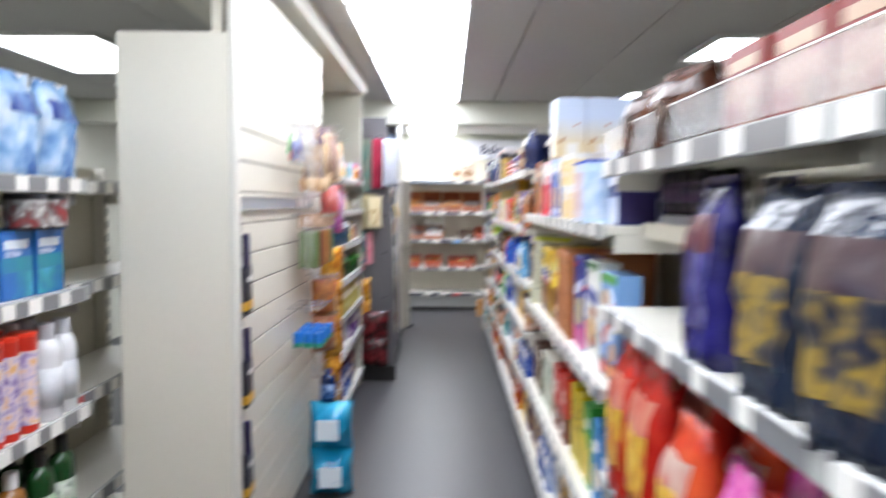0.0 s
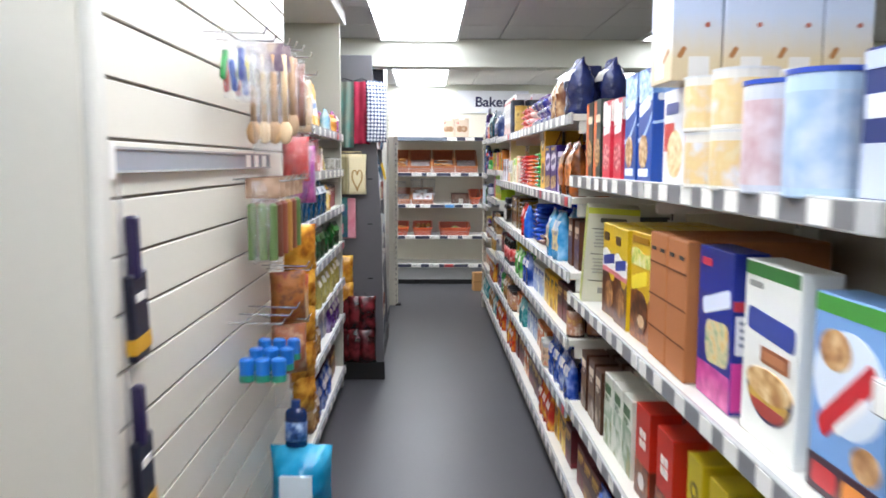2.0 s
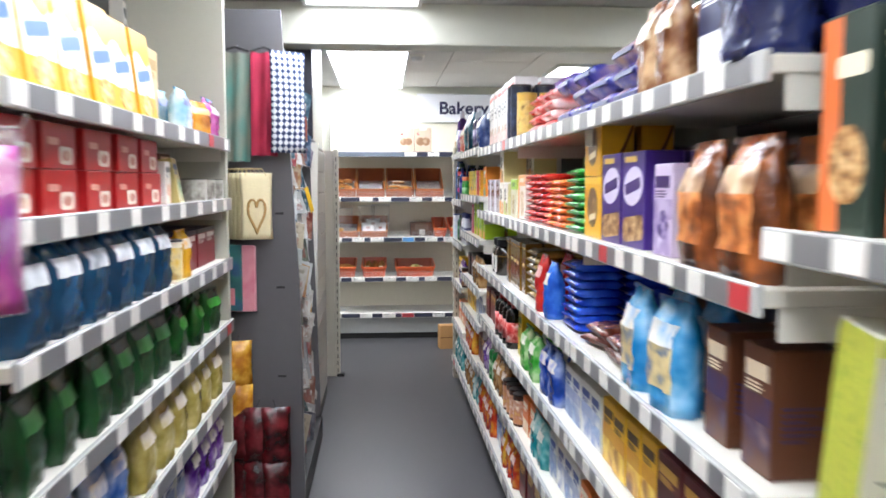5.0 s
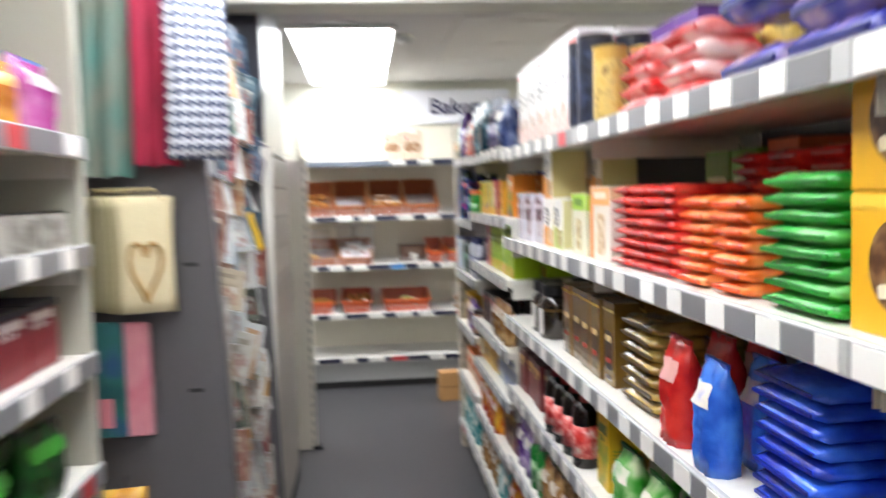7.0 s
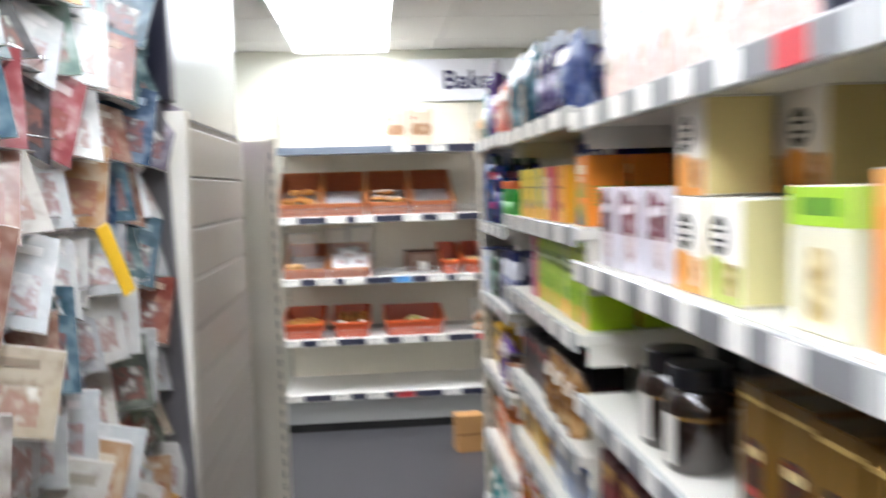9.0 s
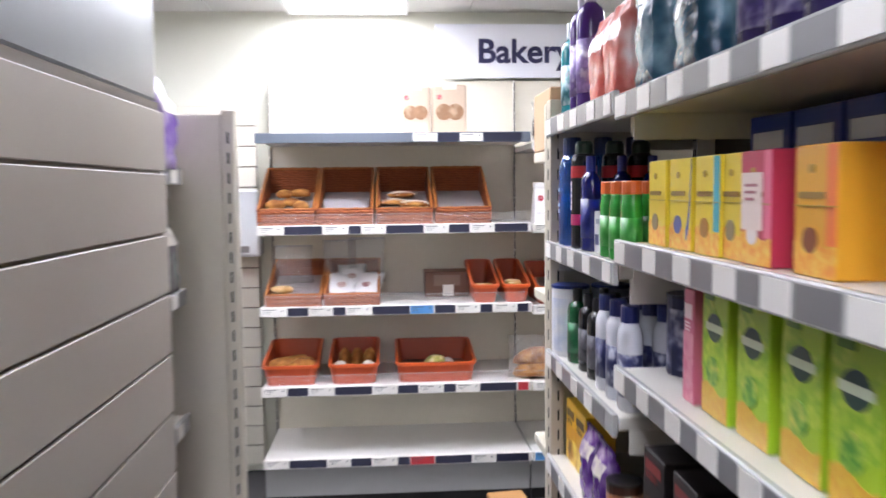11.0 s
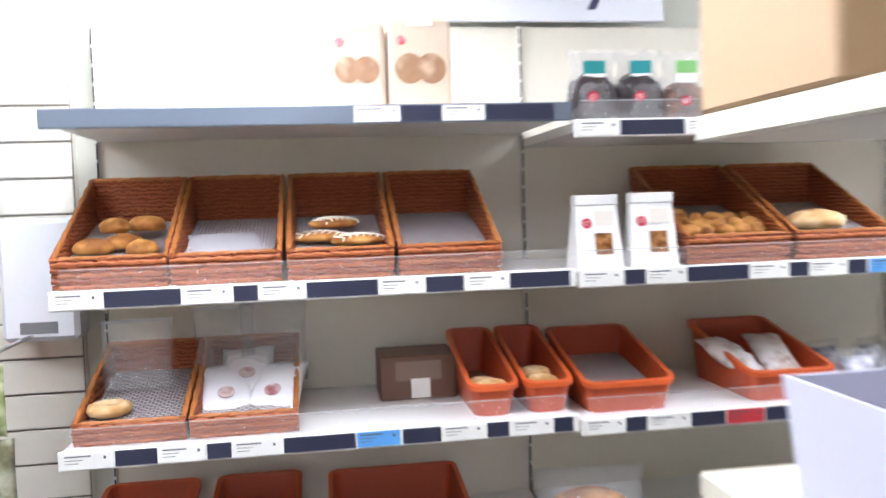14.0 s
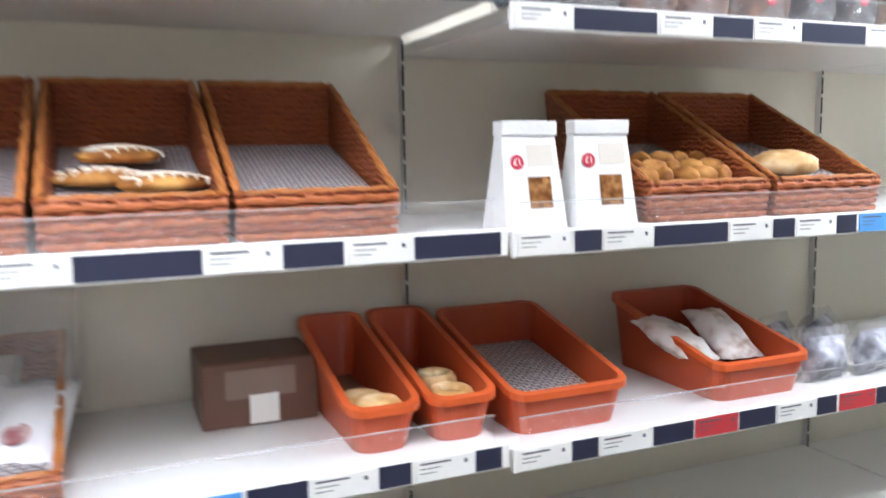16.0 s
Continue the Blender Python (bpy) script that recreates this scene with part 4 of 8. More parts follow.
# --- remedies and household bay ---
right(7.77, 7.42, 1.515, "slate_pouch", pouch("dark teal glossy refill pouch", 0.13, 0.07, 0.22, ["#0c2c3c", "#1a4a60", "#8ab0c0"], "#16384a", seed=9, panel="#c8d8e0"), 0.135, d=0.08, rows=2)
right(7.40, 7.18, 1.515, "violet_bottle", bottle("dark violet bottle with clear cap", 0.034, 0.2, "#2a2050", "#c0c8d4", ["#2a2050", "#5a4a90", "#d8d4e8"]), 0.07, d=0.07, rows=2)
right(7.16, 6.98, 1.515, "navy_pouch", pouch("navy glossy wipes pouch", 0.12, 0.07, 0.17, ["#101c44", "#28407c", "#c4d0e4"], "#101c44", seed=10), 0.125, d=0.08, rows=2)
def tea(label, edge, emblem, panel=None, ground="#e2c832"):
    """Tea carton: warm foot, emblem, a sweep of colour down one edge, a seam between its two halves."""
    fs = [("warm_foot", "wave", "front", 0.5, 0.14, 0.98, 0.26, ["#e08a2c", "#e8b040", "#e8cc60"], 0), ("edge_sweep", "swoosh" if edge == "#2c50a8" else "box", "front", 0.88, 0.62, 0.22, 0.74, edge, 0),
          ("emblem", "oval", "front", 0.4, 0.28, 0.34, 0.2, emblem, 0), ("title", "bar", "front", 0.42, 0.62, 0.6, 0.05, "#8a6a20", 0), ("mark", "oval", "front", 0.42, 0.82, 0.12, 0.07, "#a8862c", 0), ("seam", "box", "front", 0.5, 0.54, 0.97, 0.008, "#a8902c", 0)]
    if panel:
        fs += [("panel", "box", "front", 0.4, 0.56, 0.62, 0.5, panel, 0)] + lines("front", 0.4, 0.7, 0.4, 3, "#a86a74", 0.06)
    return pack(label, 0.084, 0.09, 0.135, ground, fs)


right(7.755, 7.66, 1.272, "yellow_tea", tea("yellow tea carton with orange foot", "#e2c832", "#8a7a5c"), 0.086, d=0.095, rows=2)
right(7.655, 7.56, 1.272, "blue_edge_tea", tea("yellow tea carton with blue teardrop and blue edge", "#2c50a8", "#4a5a98"), 0.086, d=0.095, rows=2)
right(7.555, 7.46, 1.272, "aqua_edge_tea", tea("yellow tea carton with turquoise edge", "#2ca4b4", "#a8742c"), 0.086, d=0.095, rows=2)
right(7.455, 7.415, 1.272, "yellow_tea", None, 0.04, d=0.095, rows=2)
right(7.41, 7.315, 1.272, "crimson_tea", tea("crimson fruit tea carton with a pale label panel", "#e0708c", "#e8dcd8", "#e4d4cc", "#b83450"), 0.086, d=0.095, rows=2)
right(7.76, 7.34, 1.272, "blue_tall", carton("tall blue tissue carton behind yellow boxes", 0.13, 0.08, 0.205, "#1a3aa0", ["#1a3aa0", "#2c56cc", "#e0e8f8"], "#e0e8f8"), 0.132, front=0.20)
right(7.31, 7.16, 1.272, "amber_tea", tea("amber and orange tea carton", "#e87a3c", "#7a3c1c", None, "#dca02c"), 0.073, d=0.095, rows=2)
right(7.14, 6.98, 1.272, "orange_pack", carton("orange, green and purple fruit tea carton", 0.075, 0.09, 0.15, "#e88a2c", ["#e88a2c", "#4aa03c", "#5a2c88"], "#f4ead0"), 0.078, d=0.095, rows=2)
right(7.79, 7.60, 1.055, "navy_stack", can("dark navy cream tub with a pale emblem band", 0.042, 0.135, "#10163c", ["#10163c", "#1a2258", "#b8bccc"], "#0c1028", "tub", "tub"), 0.09, d=0.09, rows=3, front=0.10)
right(7.585, 7.545, 1.055, "rose_box", carton("rose pink tissue carton", 0.038, 0.10, 0.165, "#cf6a86", ["#cf6a86", "#e8a4b4", "#b04a68"], "#f4dce2"), 0.039, d=0.105, rows=2)
right(7.54, 6.98, 1.055, "lime_box", pack("lime green tea carton with dark round emblem and orange foot", 0.088, 0.10, 0.175, "#a4c828", [
    ("green_body", "wave", "front", 0.5, 0.6, 0.98, 0.5, ["#7ab428", "#a8cc30", "#c8dc58"], 0), ("warm_foot", "wave", "front", 0.5, 0.12, 0.98, 0.22, ["#d89a2c", "#e0c040"], 0), ("emblem", "oval", "front", 0.5, 0.7, 0.56, 0.22, "#20443c", 0), ("emblem_band", "bar", "front", 0.5, 0.7, 0.66, 0.06, "#d8e4c8", 0),
    ("leaf", "oval", "front", 0.45, 0.36, 0.5, 0.22, ["#3c8a2c", "#8ac040", "#e0d868"], 25), ("top_mark", "bar", "front", 0.3, 0.93, 0.36, 0.05, "#5a8a1c", 0)]), 0.092, d=0.105, rows=2)
right(7.77, 7.40, 0.80, "dark_pods", carton("black and dark red coffee carton", 0.10, 0.10, 0.13, "#1a1416", ["#3a1418", "#1a1416", "#8a6a3c"], "#8a2c2c"), 0.104, d=0.105, rows=2)
for z, room, s in ((0.80, 0.18, 111), (0.62, 0.16, 112), (0.40, 0.17, 113), (0.17, 0.17, 114)):
    mixed(RG, ry(7.38 if z == 0.80 else 7.77), ry(6.98), z, room, s)

# --- coffee, sweets and biscuits: top shelf ---
right(6.88, 6.10, 1.50, "salt_box", pack("tall white coffee sachet carton with dark ring emblem and red foot", 0.085, 0.09, 0.25, "#d2cdcb", [
    ("ring", "oval", "front", 0.5, 0.62, 0.66, 0.22, "#2c2c34", 0), ("ring_eye", "oval", "front", 0.5, 0.62, 0.48, 0.16, "#d2cdcb", 0), ("ring_bar", "bar", "front", 0.5, 0.62, 0.4, 0.04, "#3c3c44", 0), ("red_foot", "wave", "front", 0.5, 0.14, 0.98, 0.24, ["#cc9a8e", "#d8b4aa", "#dcccc6"], 0), ("cup", "oval", "front", 0.5, 0.3, 0.44, 0.14, ["#8a5a3c", "#d8c0a8"], 0),
    ("red_top", "bar", "front", 0.5, 0.9, 0.7, 0.06, "#c84438", 0), ("side_red", "box", "side", 0.5, 0.2, 0.5, 0.24, "#d87060", 0)] + lines("side", 0.5, 0.85, 0.6, 8, "#a09ca4")), 0.088, d=0.095, rows=2)

right(6.09, 5.92, 1.50, "dark_jar", can("tall dark navy coffee jar with a gold band", 0.038, 0.20, "#141a2c", ["#10141f", "#1c2438", "#3a4460"], "#2c2420", "jar", "jar"), 0.08, d=0.08, rows=2)
right(5.915, 5.835, 1.50, "brass_jar", can("gold labelled coffee jar with brass lid", 0.036, 0.16, "#b89440", ["#b89440", "#d8bc70", "#6a4c1c"], "#a88838", "jar", "jar"), 0.076, d=0.08, rows=2)
right(5.82, 5.40, 1.50, "red_low", flat_pack("red and white chocolate packet in a pile", 0.15, 0.11, 0.035, ["#b81c22", "#e03a34", "#f4e4e0"], seed=3), 0.152, d=0.115, rows=1, stack=4, h=0.032)
right(6.12, 5.70, 1.50, "violet_box", carton("large purple chocolate gift box", 0.30, 0.08, 0.22, "#5c2c84", ["#5c2c84", "#7a44a8", "#3c1a5c"], "#d8c8e4"), 0.31, front=0.17)
right(5.66, 5.40, 1.50, "gold_jar", can("gold labelled coffee jar with black lid", 0.04, 0.16, "#c8a23a", ["#c8a23a", "#e8cc70", "#5a3c10"], "#1a1a1a", "jar", "jar"), 0.084, front=0.2)
right(5.36, 4.60, 1.50, "indigo_pack", flat_pack("indigo blue biscuit packet in a pile", 0.16, 0.12, 0.05, ["#141c64", "#2a3aa8", "#c8a48a"], seed=5), 0.165, d=0.125, rows=2, stack=3, h=0.045, skip=0.2)
right(4.55, 4.32, 1.50, "cocoa_pack", pouch("brown cocoa pouch with cream panel", 0.10, 0.06, 0.17, ["#4a2412", "#7a4424", "#d8b890"], "#4a2412", seed=12, panel="#e8d8b8"), 0.104, d=0.07, rows=2)
right(4.30, 4.16, 1.50, "navy_stripe", carton("navy carton with rows of white print", 0.13, 0.10, 0.19, "#16204c", ["#e4e4ec", "#16204c", "#8a94b8"], "#e8e8f0"), 0.134, d=0.105, rows=1)
right(4.14, 3.98, 1.50, "navy_bag", pouch("large navy blue sugar bag lying slack", 0.15, 0.10, 0.20, ["#10163c", "#1c2658", "#2c3a78"], "#10163c", seed=13), 0.155, d=0.11, rows=2)

# --- second shelf ---
right(6.92, 6.53, 1.205, "lilac_pods", pack("shiny white and plum coffee carton with a pale cup", 0.09, 0.10, 0.15, "#d8d4dc", [
    ("plum_head", "wave", "front", 0.5, 0.66, 0.98, 0.46, ["#4a1c2c", "#7a4454", "#a89aa4"], 0), ("title", "bar", "front", 0.45, 0.74, 0.66, 0.1, "#e8e4ea", 8), ("cup", "oval", "front", 0.6, 0.3, 0.5, 0.36, ["#8a3c44", "#e8e0e0", "#c8b0b8"], 0)], gloss=0.16), 0.094, d=0.105, rows=2, stack=1)
def pods(label, foot, side):
    return pack(label, 0.098, 0.10, 0.135, "#ece8e0", [
        ("foot", "wave", "front", 0.5, 0.2, 0.98, 0.38, foot, 0), ("emblem", "oval", "front", 0.36, 0.64, 0.5, 0.38, "#181818", 0), ("emblem_bar", "bar", "front", 0.36, 0.64, 0.34, 0.06, "#e8e4dc", 0), ("emblem_bar", "bar", "front", 0.36, 0.72, 0.26, 0.04, "#e8e4dc", 0), ("emblem_bar", "bar", "front", 0.36, 0.56, 0.26, 0.04, "#e8e4dc", 0),
        ("cup", "box", "front", 0.72, 0.24, 0.26, 0.3, ["#5a3018", "#c8a070", "#f0e4d0"], 0), ("side_tint", "box", "side", 0.5, 0.5, 0.96, 0.95, side, 0)])


right(6.51, 6.405, 1.205, "pod_orange", pods("white coffee pod carton with black emblem and orange foot", ["#e08a34", "#e8a850"], "#d8c88a"), 0.10, d=0.105, rows=2, stack=2, h=0.136)
right(6.40, 6.295, 1.205, "pod_lime", pods("white coffee pod carton with black emblem and lime foot", ["#a8b84c", "#c0c86c"], "#d0c890"), 0.10, d=0.105, rows=2, stack=1, h=0.136)
right(6.40, 6.295, 1.341, "pod_orange", None, 0.10, d=0.105, rows=1, front=0.14)
right(6.187, 6.06, 1.205, "latte_box", pack("lime topped latte carton with a glass picture", 0.115, 0.10, 0.15, "#dcd8c0", [
    ("lime_top", "box", "front", 0.5, 0.86, 0.98, 0.26, "#a4cc3c", 0), ("lime_title", "bar", "front", 0.5, 0.86, 0.6, 0.12, "#5a8a2c", 0), ("glass", "bar", "front", 0.5, 0.34, 0.34, 0.5, ["#8a6a34", "#c8b070", "#e8e0b8"], 0), ("side_top", "box", "side", 0.5, 0.86, 0.98, 0.26, "#b4d450", 0)]), 0.12, d=0.105, rows=2)
right(6.045, 5.89, 1.205, "tan_box", pack("white latte carton with orange top and tall glass picture", 0.145, 0.12, 0.165, "#e0d8cc", [
    ("orange_top", "box", "front", 0.5, 0.87, 0.98, 0.24, "#e8a45c", 0), ("orange_edge", "box", "front", 0.1, 0.4, 0.18, 0.78, "#e8944c", 0), ("glass", "bar", "front", 0.56, 0.36, 0.4, 0.56, ["#a87c4c", "#d8c098", "#f0e8d8"], 0), ("title", "bar", "front", 0.55, 0.88, 0.6, 0.09, "#f0e4d0", 0),
    ("side_top", "box", "side", 0.5, 0.9, 0.98, 0.18, "#d8b48c", 0)]), 0.15, d=0.125, rows=1)
right(5.88, 5.64, 1.205, "lime_tall", pack("tall lime green carton at the back of the shelf", 0.11, 0.10, 0.23, "#6c9c34", [("title", "bar", "front", 0.5, 0.7, 0.8, 0.14, "#dce4b0", 0), ("picture", "oval", "front", 0.5, 0.34, 0.7, 0.3, ["#3c6a1c", "#a0c050"], 0)]), 0.115, front=0.24)
right(5.63, 5.5, 1.205, "rust_tall", pack("tall rust orange carton at the back of the shelf", 0.11, 0.10, 0.24, "#c8642c", [("title", "bar", "front", 0.5, 0.7, 0.8, 0.14, "#f0d8b0", 0)]), 0.115, front=0.24)
right(5.86, 5.54, 1.205, "red_choc", flat_pack("shiny red chocolate packet in a pile", 0.095, 0.14, 0.022, ["#a81418", "#e02c28", "#f46450"], seed=7, group="red packets"), 0.098, d=0.145, rows=2, stack=8, h=0.0205)
right(5.52, 5.26, 1.205, "orange_choc", flat_pack("shiny orange chocolate packet in a pile", 0.092, 0.14, 0.022, ["#d84a10", "#f4742a", "#f8a468"], seed=8, group="orange packets"), 0.095, d=0.145, rows=1, stack=7, h=0.0205)
right(5.66, 5.27, 1.205, "crimson_choc", flat_pack("deep red chocolate packet in a pile", 0.092, 0.14, 0.024, ["#8c0f12", "#c41c1c", "#e03a30"], seed=9, group="deep red packets"), 0.095, front=0.19, stack=10, h=0.0215)
right(5.24, 5.05, 1.205, "green_choc", flat_pack("shiny green mint chocolate packet in a pile", 0.16, 0.14, 0.024, ["#0f7a24", "#28b03c", "#8ad888"], seed=10, group="green packets"), 0.165, d=0.145, rows=2, stack=8, h=0.0215)
right(5.04, 4.87, 1.205, "honey_box", pack("golden yellow sweet box with dark egg shaped window", 0.165, 0.08, 0.15, "#e0a81e", [
    ("window", "oval", "front", 0.5, 0.5, 0.6, 0.66, ["#3c2010", "#6a4428", "#a88458"], 0), ("window_mark", "bar", "front", 0.5, 0.34, 0.4, 0.1, "#e8dcc0", 8), ("orange_top", "box", "front", 0.5, 0.93, 0.97, 0.1, "#e8c040", 0), ("side_dark", "swoosh", "side", 0.5, 0.5, 0.9, 0.7, "#7a4a18", 0)]), 0.17, d=0.09, rows=2, stack=2, h=0.151)
right(4.86, 4.55, 1.205, "plum_box", pack("purple chocolate carton with white script oval and biscuit fingers", 0.145, 0.08, 0.20, "#3a1f74", [
    ("oval", "oval", "front", 0.5, 0.64, 0.86, 0.4, "#d4cce0", 10), ("title", "bar", "front", 0.5, 0.64, 0.66, 0.12, "#40246e", 10), ("picture", "bar", "front", 0.52, 0.2, 0.86, 0.26, ["#5a3018", "#a87844", "#e0c898"], 6), ("gold_mark", "bar", "front", 0.4, 0.92, 0.5, 0.06, "#d8b450", 0), ("side_print", "bar", "side", 0.5, 0.6, 0.6, 0.3, "#6a4aa4", 0)]), 0.15, d=0.09, rows=2)
right(4.53, 4.34, 1.205, "mauve_box", carton("mauve and white chocolate carton with dark logo oval", 0.09, 0.08, 0.17, "#cbbcd8", ["#cbbcd8", "#6a4a98", "#e8e0ec"], "#3a2060", disc=["#2a1a50", "#5a3c90", "#cbbcd8"]), 0.093, d=0.09, rows=2)
right(4.32, 3.99, 1.205, "copper_bag", pouch("brown and copper sweet bag with orange window", 0.15, 0.07, 0.20, ["#2c140a", "#5a2c14", "#d87a3c"], "#3c1c0c", seed=14, panel="#d8b48c", pic=["#5a2c14", "#d87a3c", "#e8a868"]), 0.155, d=0.08, rows=2, jit=8)

# --- third shelf ---
def coffee_jar():
    """Round glass jar with a shoulder, full of dark coffee, under a wide plastic lid."""
    r, h = 0.051, 0.158
    ob = link_mesh("jar", lathe([(r * 0.92, 0), (r, 0.006), (r, h * 0.6), (r * 0.97, h * 0.67), (r * 0.82, h * 0.74), (r * 0.7, h * 0.78), (r * 0.7, h * 0.8)], 24), paint("#1c100a", 0.05, 0, 0.2, 60, 0.02, 1.0), smooth=True)
    part("lid", lathe([(r * 0.84, h * 0.795), (r * 0.86, h * 0.805), (r * 0.86, h * 0.985), (r * 0.8, h)], 24), paint("#15161c", 0.3), ob, "black ribbed lid")
    part("label", boxed(-0.006, 0.022, -r * 1.02, -r * 0.9, h * 0.1, h * 0.55), paint("#d8d4cc", 0.4), ob, "narrow white label")
    part("gold_band", lathe([(r * 1.006, h * 0.52), (r * 1.006, h * 0.55)], 24), paint("#8a6a38", 0.25, 0.5), ob, "thin gold band")
    return tagged(ob, "dark glass coffee jar with black lid and white label", "jar")


right(6.68, 6.44, 0.935, "glass_bottle", coffee_jar, 0.108, d=0.108, rows=2, front=0.065)
# coffee and gold colours darkened in place of the weaker light down here
right(6.31, 5.86, 0.935, "kraft_coffee", pack("shiny gold brown ground coffee brick pack with dark emblem", 0.075, 0.06, 0.185, "#725524", [
    ("dark_label", "bar", "front", 0.5, 0.42, 0.66, 0.46, ["#1c0e08", "#2c1a10", "#7a2c28"], 0), ("cream_title", "bar", "front", 0.5, 0.56, 0.5, 0.07, "#d8c08a", 0), ("red_bar", "bar", "front", 0.5, 0.3, 0.4, 0.06, "#a83c34", 0), ("fold", "box", "front", 0.5, 0.9, 0.96, 0.03, "#c8a860", 0), ("foot_print", "bar", "front", 0.5, 0.1, 0.5, 0.05, "#5a3c14", 0)], gloss=0.16), 0.079, d=0.065, rows=3)
right(5.84, 5.59, 0.935, "gold_bag", flat_pack("shiny gold biscuit packet in a pile", 0.17, 0.12, 0.028, ["#4c360e", "#8c6c28", "#c8ac60"], seed=11, group="gold packets"), 0.175, d=0.125, rows=2, stack=7, h=0.025)
right(5.58, 5.42, 0.935, "red_bag", pouch("bright red glossy biscuit bag", 0.09, 0.06, 0.18, ["#a01418", "#c82020", "#d83830"], "#a01418", seed=15, panel="#e0a8a0"), 0.093, d=0.07, rows=3)
right(5.40, 5.31, 0.935, "sky_bag", pouch("pale blue striped biscuit bag", 0.085, 0.06, 0.17, ["#1c48b0", "#2c68d0", "#4c88e0"], "#1c48b0", seed=16), 0.088, d=0.07, rows=3)
right(5.29, 5.05, 0.935, "cobalt_pack", flat_pack("shiny cobalt blue biscuit packet in a tall pile", 0.15, 0.13, 0.026, ["#0a1f8c", "#1440d0", "#3c78f0"], seed=12, group="blue packets"), 0.155, d=0.135, rows=2, stack=8, h=0.0235)
right(5.0, 4.66, 0.935, "cream_bag", flat_pack("white and brown biscuit packet in a low pile", 0.15, 0.11, 0.03, ["#3c1812", "#7a3022", "#a89488"], seed=17), 0.155, d=0.115, rows=2, stack=2, h=0.027, jit=12)
right(4.64, 4.28, 0.935, "cyan_bag", pouch("cyan blue glossy crisp bag", 0.15, 0.07, 0.20, ["#0c64a8", "#28a0dc", "#c8e8f8"], "#0c64a8", seed=18, pic=["#0c64a8", "#e8d088", "#f0e4b8"]), 0.155, d=0.08, rows=2, jit=6)
right(4.26, 3.99, 0.935, "mocha_box", carton("mocha brown and navy drink carton", 0.085, 0.09, 0.18, "#5c3420", ["#5c3420", "#1c2c64", "#c8a078"], "#e4d4b8"), 0.088, d=0.095, rows=2)

# --- fourth shelf and below ---
right(6.92, 6.45, 0.69, "claret_box", carton("claret red wine gum carton", 0.10, 0.08, 0.14, "#5c1018", ["#5c1018", "#8c2428", "#1c0a0c"], "#c89a50"), 0.103, d=0.085, rows=2)
right(6.43, 6.05, 0.69, "cola_bottle", bottle("black cola bottle with red label", 0.034, 0.19, "#140c0a", "#a01818", ["#a01818", "#d83028", "#f0e8e0"], sy=1.0, gloss=0.08), 0.072, d=0.072, rows=2)
right(6.03, 5.86, 0.69, "mustard_box", carton("mustard yellow carton with green foot", 0.08, 0.08, 0.17, "#d8b020", ["#d8b020", "#3c8a2c", "#f0dc80"], "#2c5a1c"), 0.083, d=0.085, rows=2)
right(5.84, 5.50, 0.69, "leaf_bag", pouch("bright green film sweet bag", 0.12, 0.06, 0.15, ["#14781c", "#3cb038", "#e8f0c8"], "#14781c", seed=19), 0.125, d=0.07, rows=2)
mixed(RG, ry(5.48), ry(3.99), 0.69, 0.18, 121, rows=2)
mixed(RG, ry(6.92), ry(3.99), 0.435, 0.2, 122, rows=2)
mixed(RG, ry(6.92), ry(3.99), 0.17, 0.2, 123)

# --- cereals ---
right(3.94, 3.65, 1.28, "granola_box", pack("dark green granola carton with an orange edge", 0.10, 0.07, 0.25, "#26362e", [
    ("edge", "box", "front", 0.2, 0.5, 0.38, 0.97, "#d8703a", 0), ("title", "bar", "front", 0.6, 0.76, 0.6, 0.1, "#e8dcc0", 0), ("picture", "oval", "front", 0.55, 0.32, 0.7, 0.36, ["#5a3418", "#c08c50", "#e8d0a0"], 0),
    ("side_nuts", "oval", "side", 0.5, 0.62, 0.5, 0.12, ["#8a5a30", "#c8a070"], 0), ("side_nuts", "oval", "side", 0.45, 0.4, 0.4, 0.1, ["#8a5a30", "#c8a070"], 0)] + lines("side", 0.5, 0.88, 0.6, 3, "#d8cca8")), 0.103, d=0.08, rows=3)
right(3.63, 3.41, 1.28, "berry_box", pack("red and white muesli carton with berry picture", 0.10, 0.075, 0.235, "#c83044", [
    ("white_top", "wave", "front", 0.5, 0.82, 0.98, 0.3, "#ece6e2", 0), ("title", "bar", "front", 0.5, 0.62, 0.8, 0.1, "#f4ece8", 6), ("picture", "oval", "front", 0.5, 0.28, 0.8, 0.34, ["#8a1830", "#d85060", "#f0d8c8"], 0),
    ("side_top", "box", "side", 0.5, 0.86, 0.98, 0.26, "#e8e2dc", 0), ("side_mark", "box", "side", 0.5, 0.86, 0.5, 0.1, "#8a3040", 0)] + lines("side", 0.5, 0.6, 0.7, 9, "#e89aa4")), 0.103, d=0.08, rows=3)
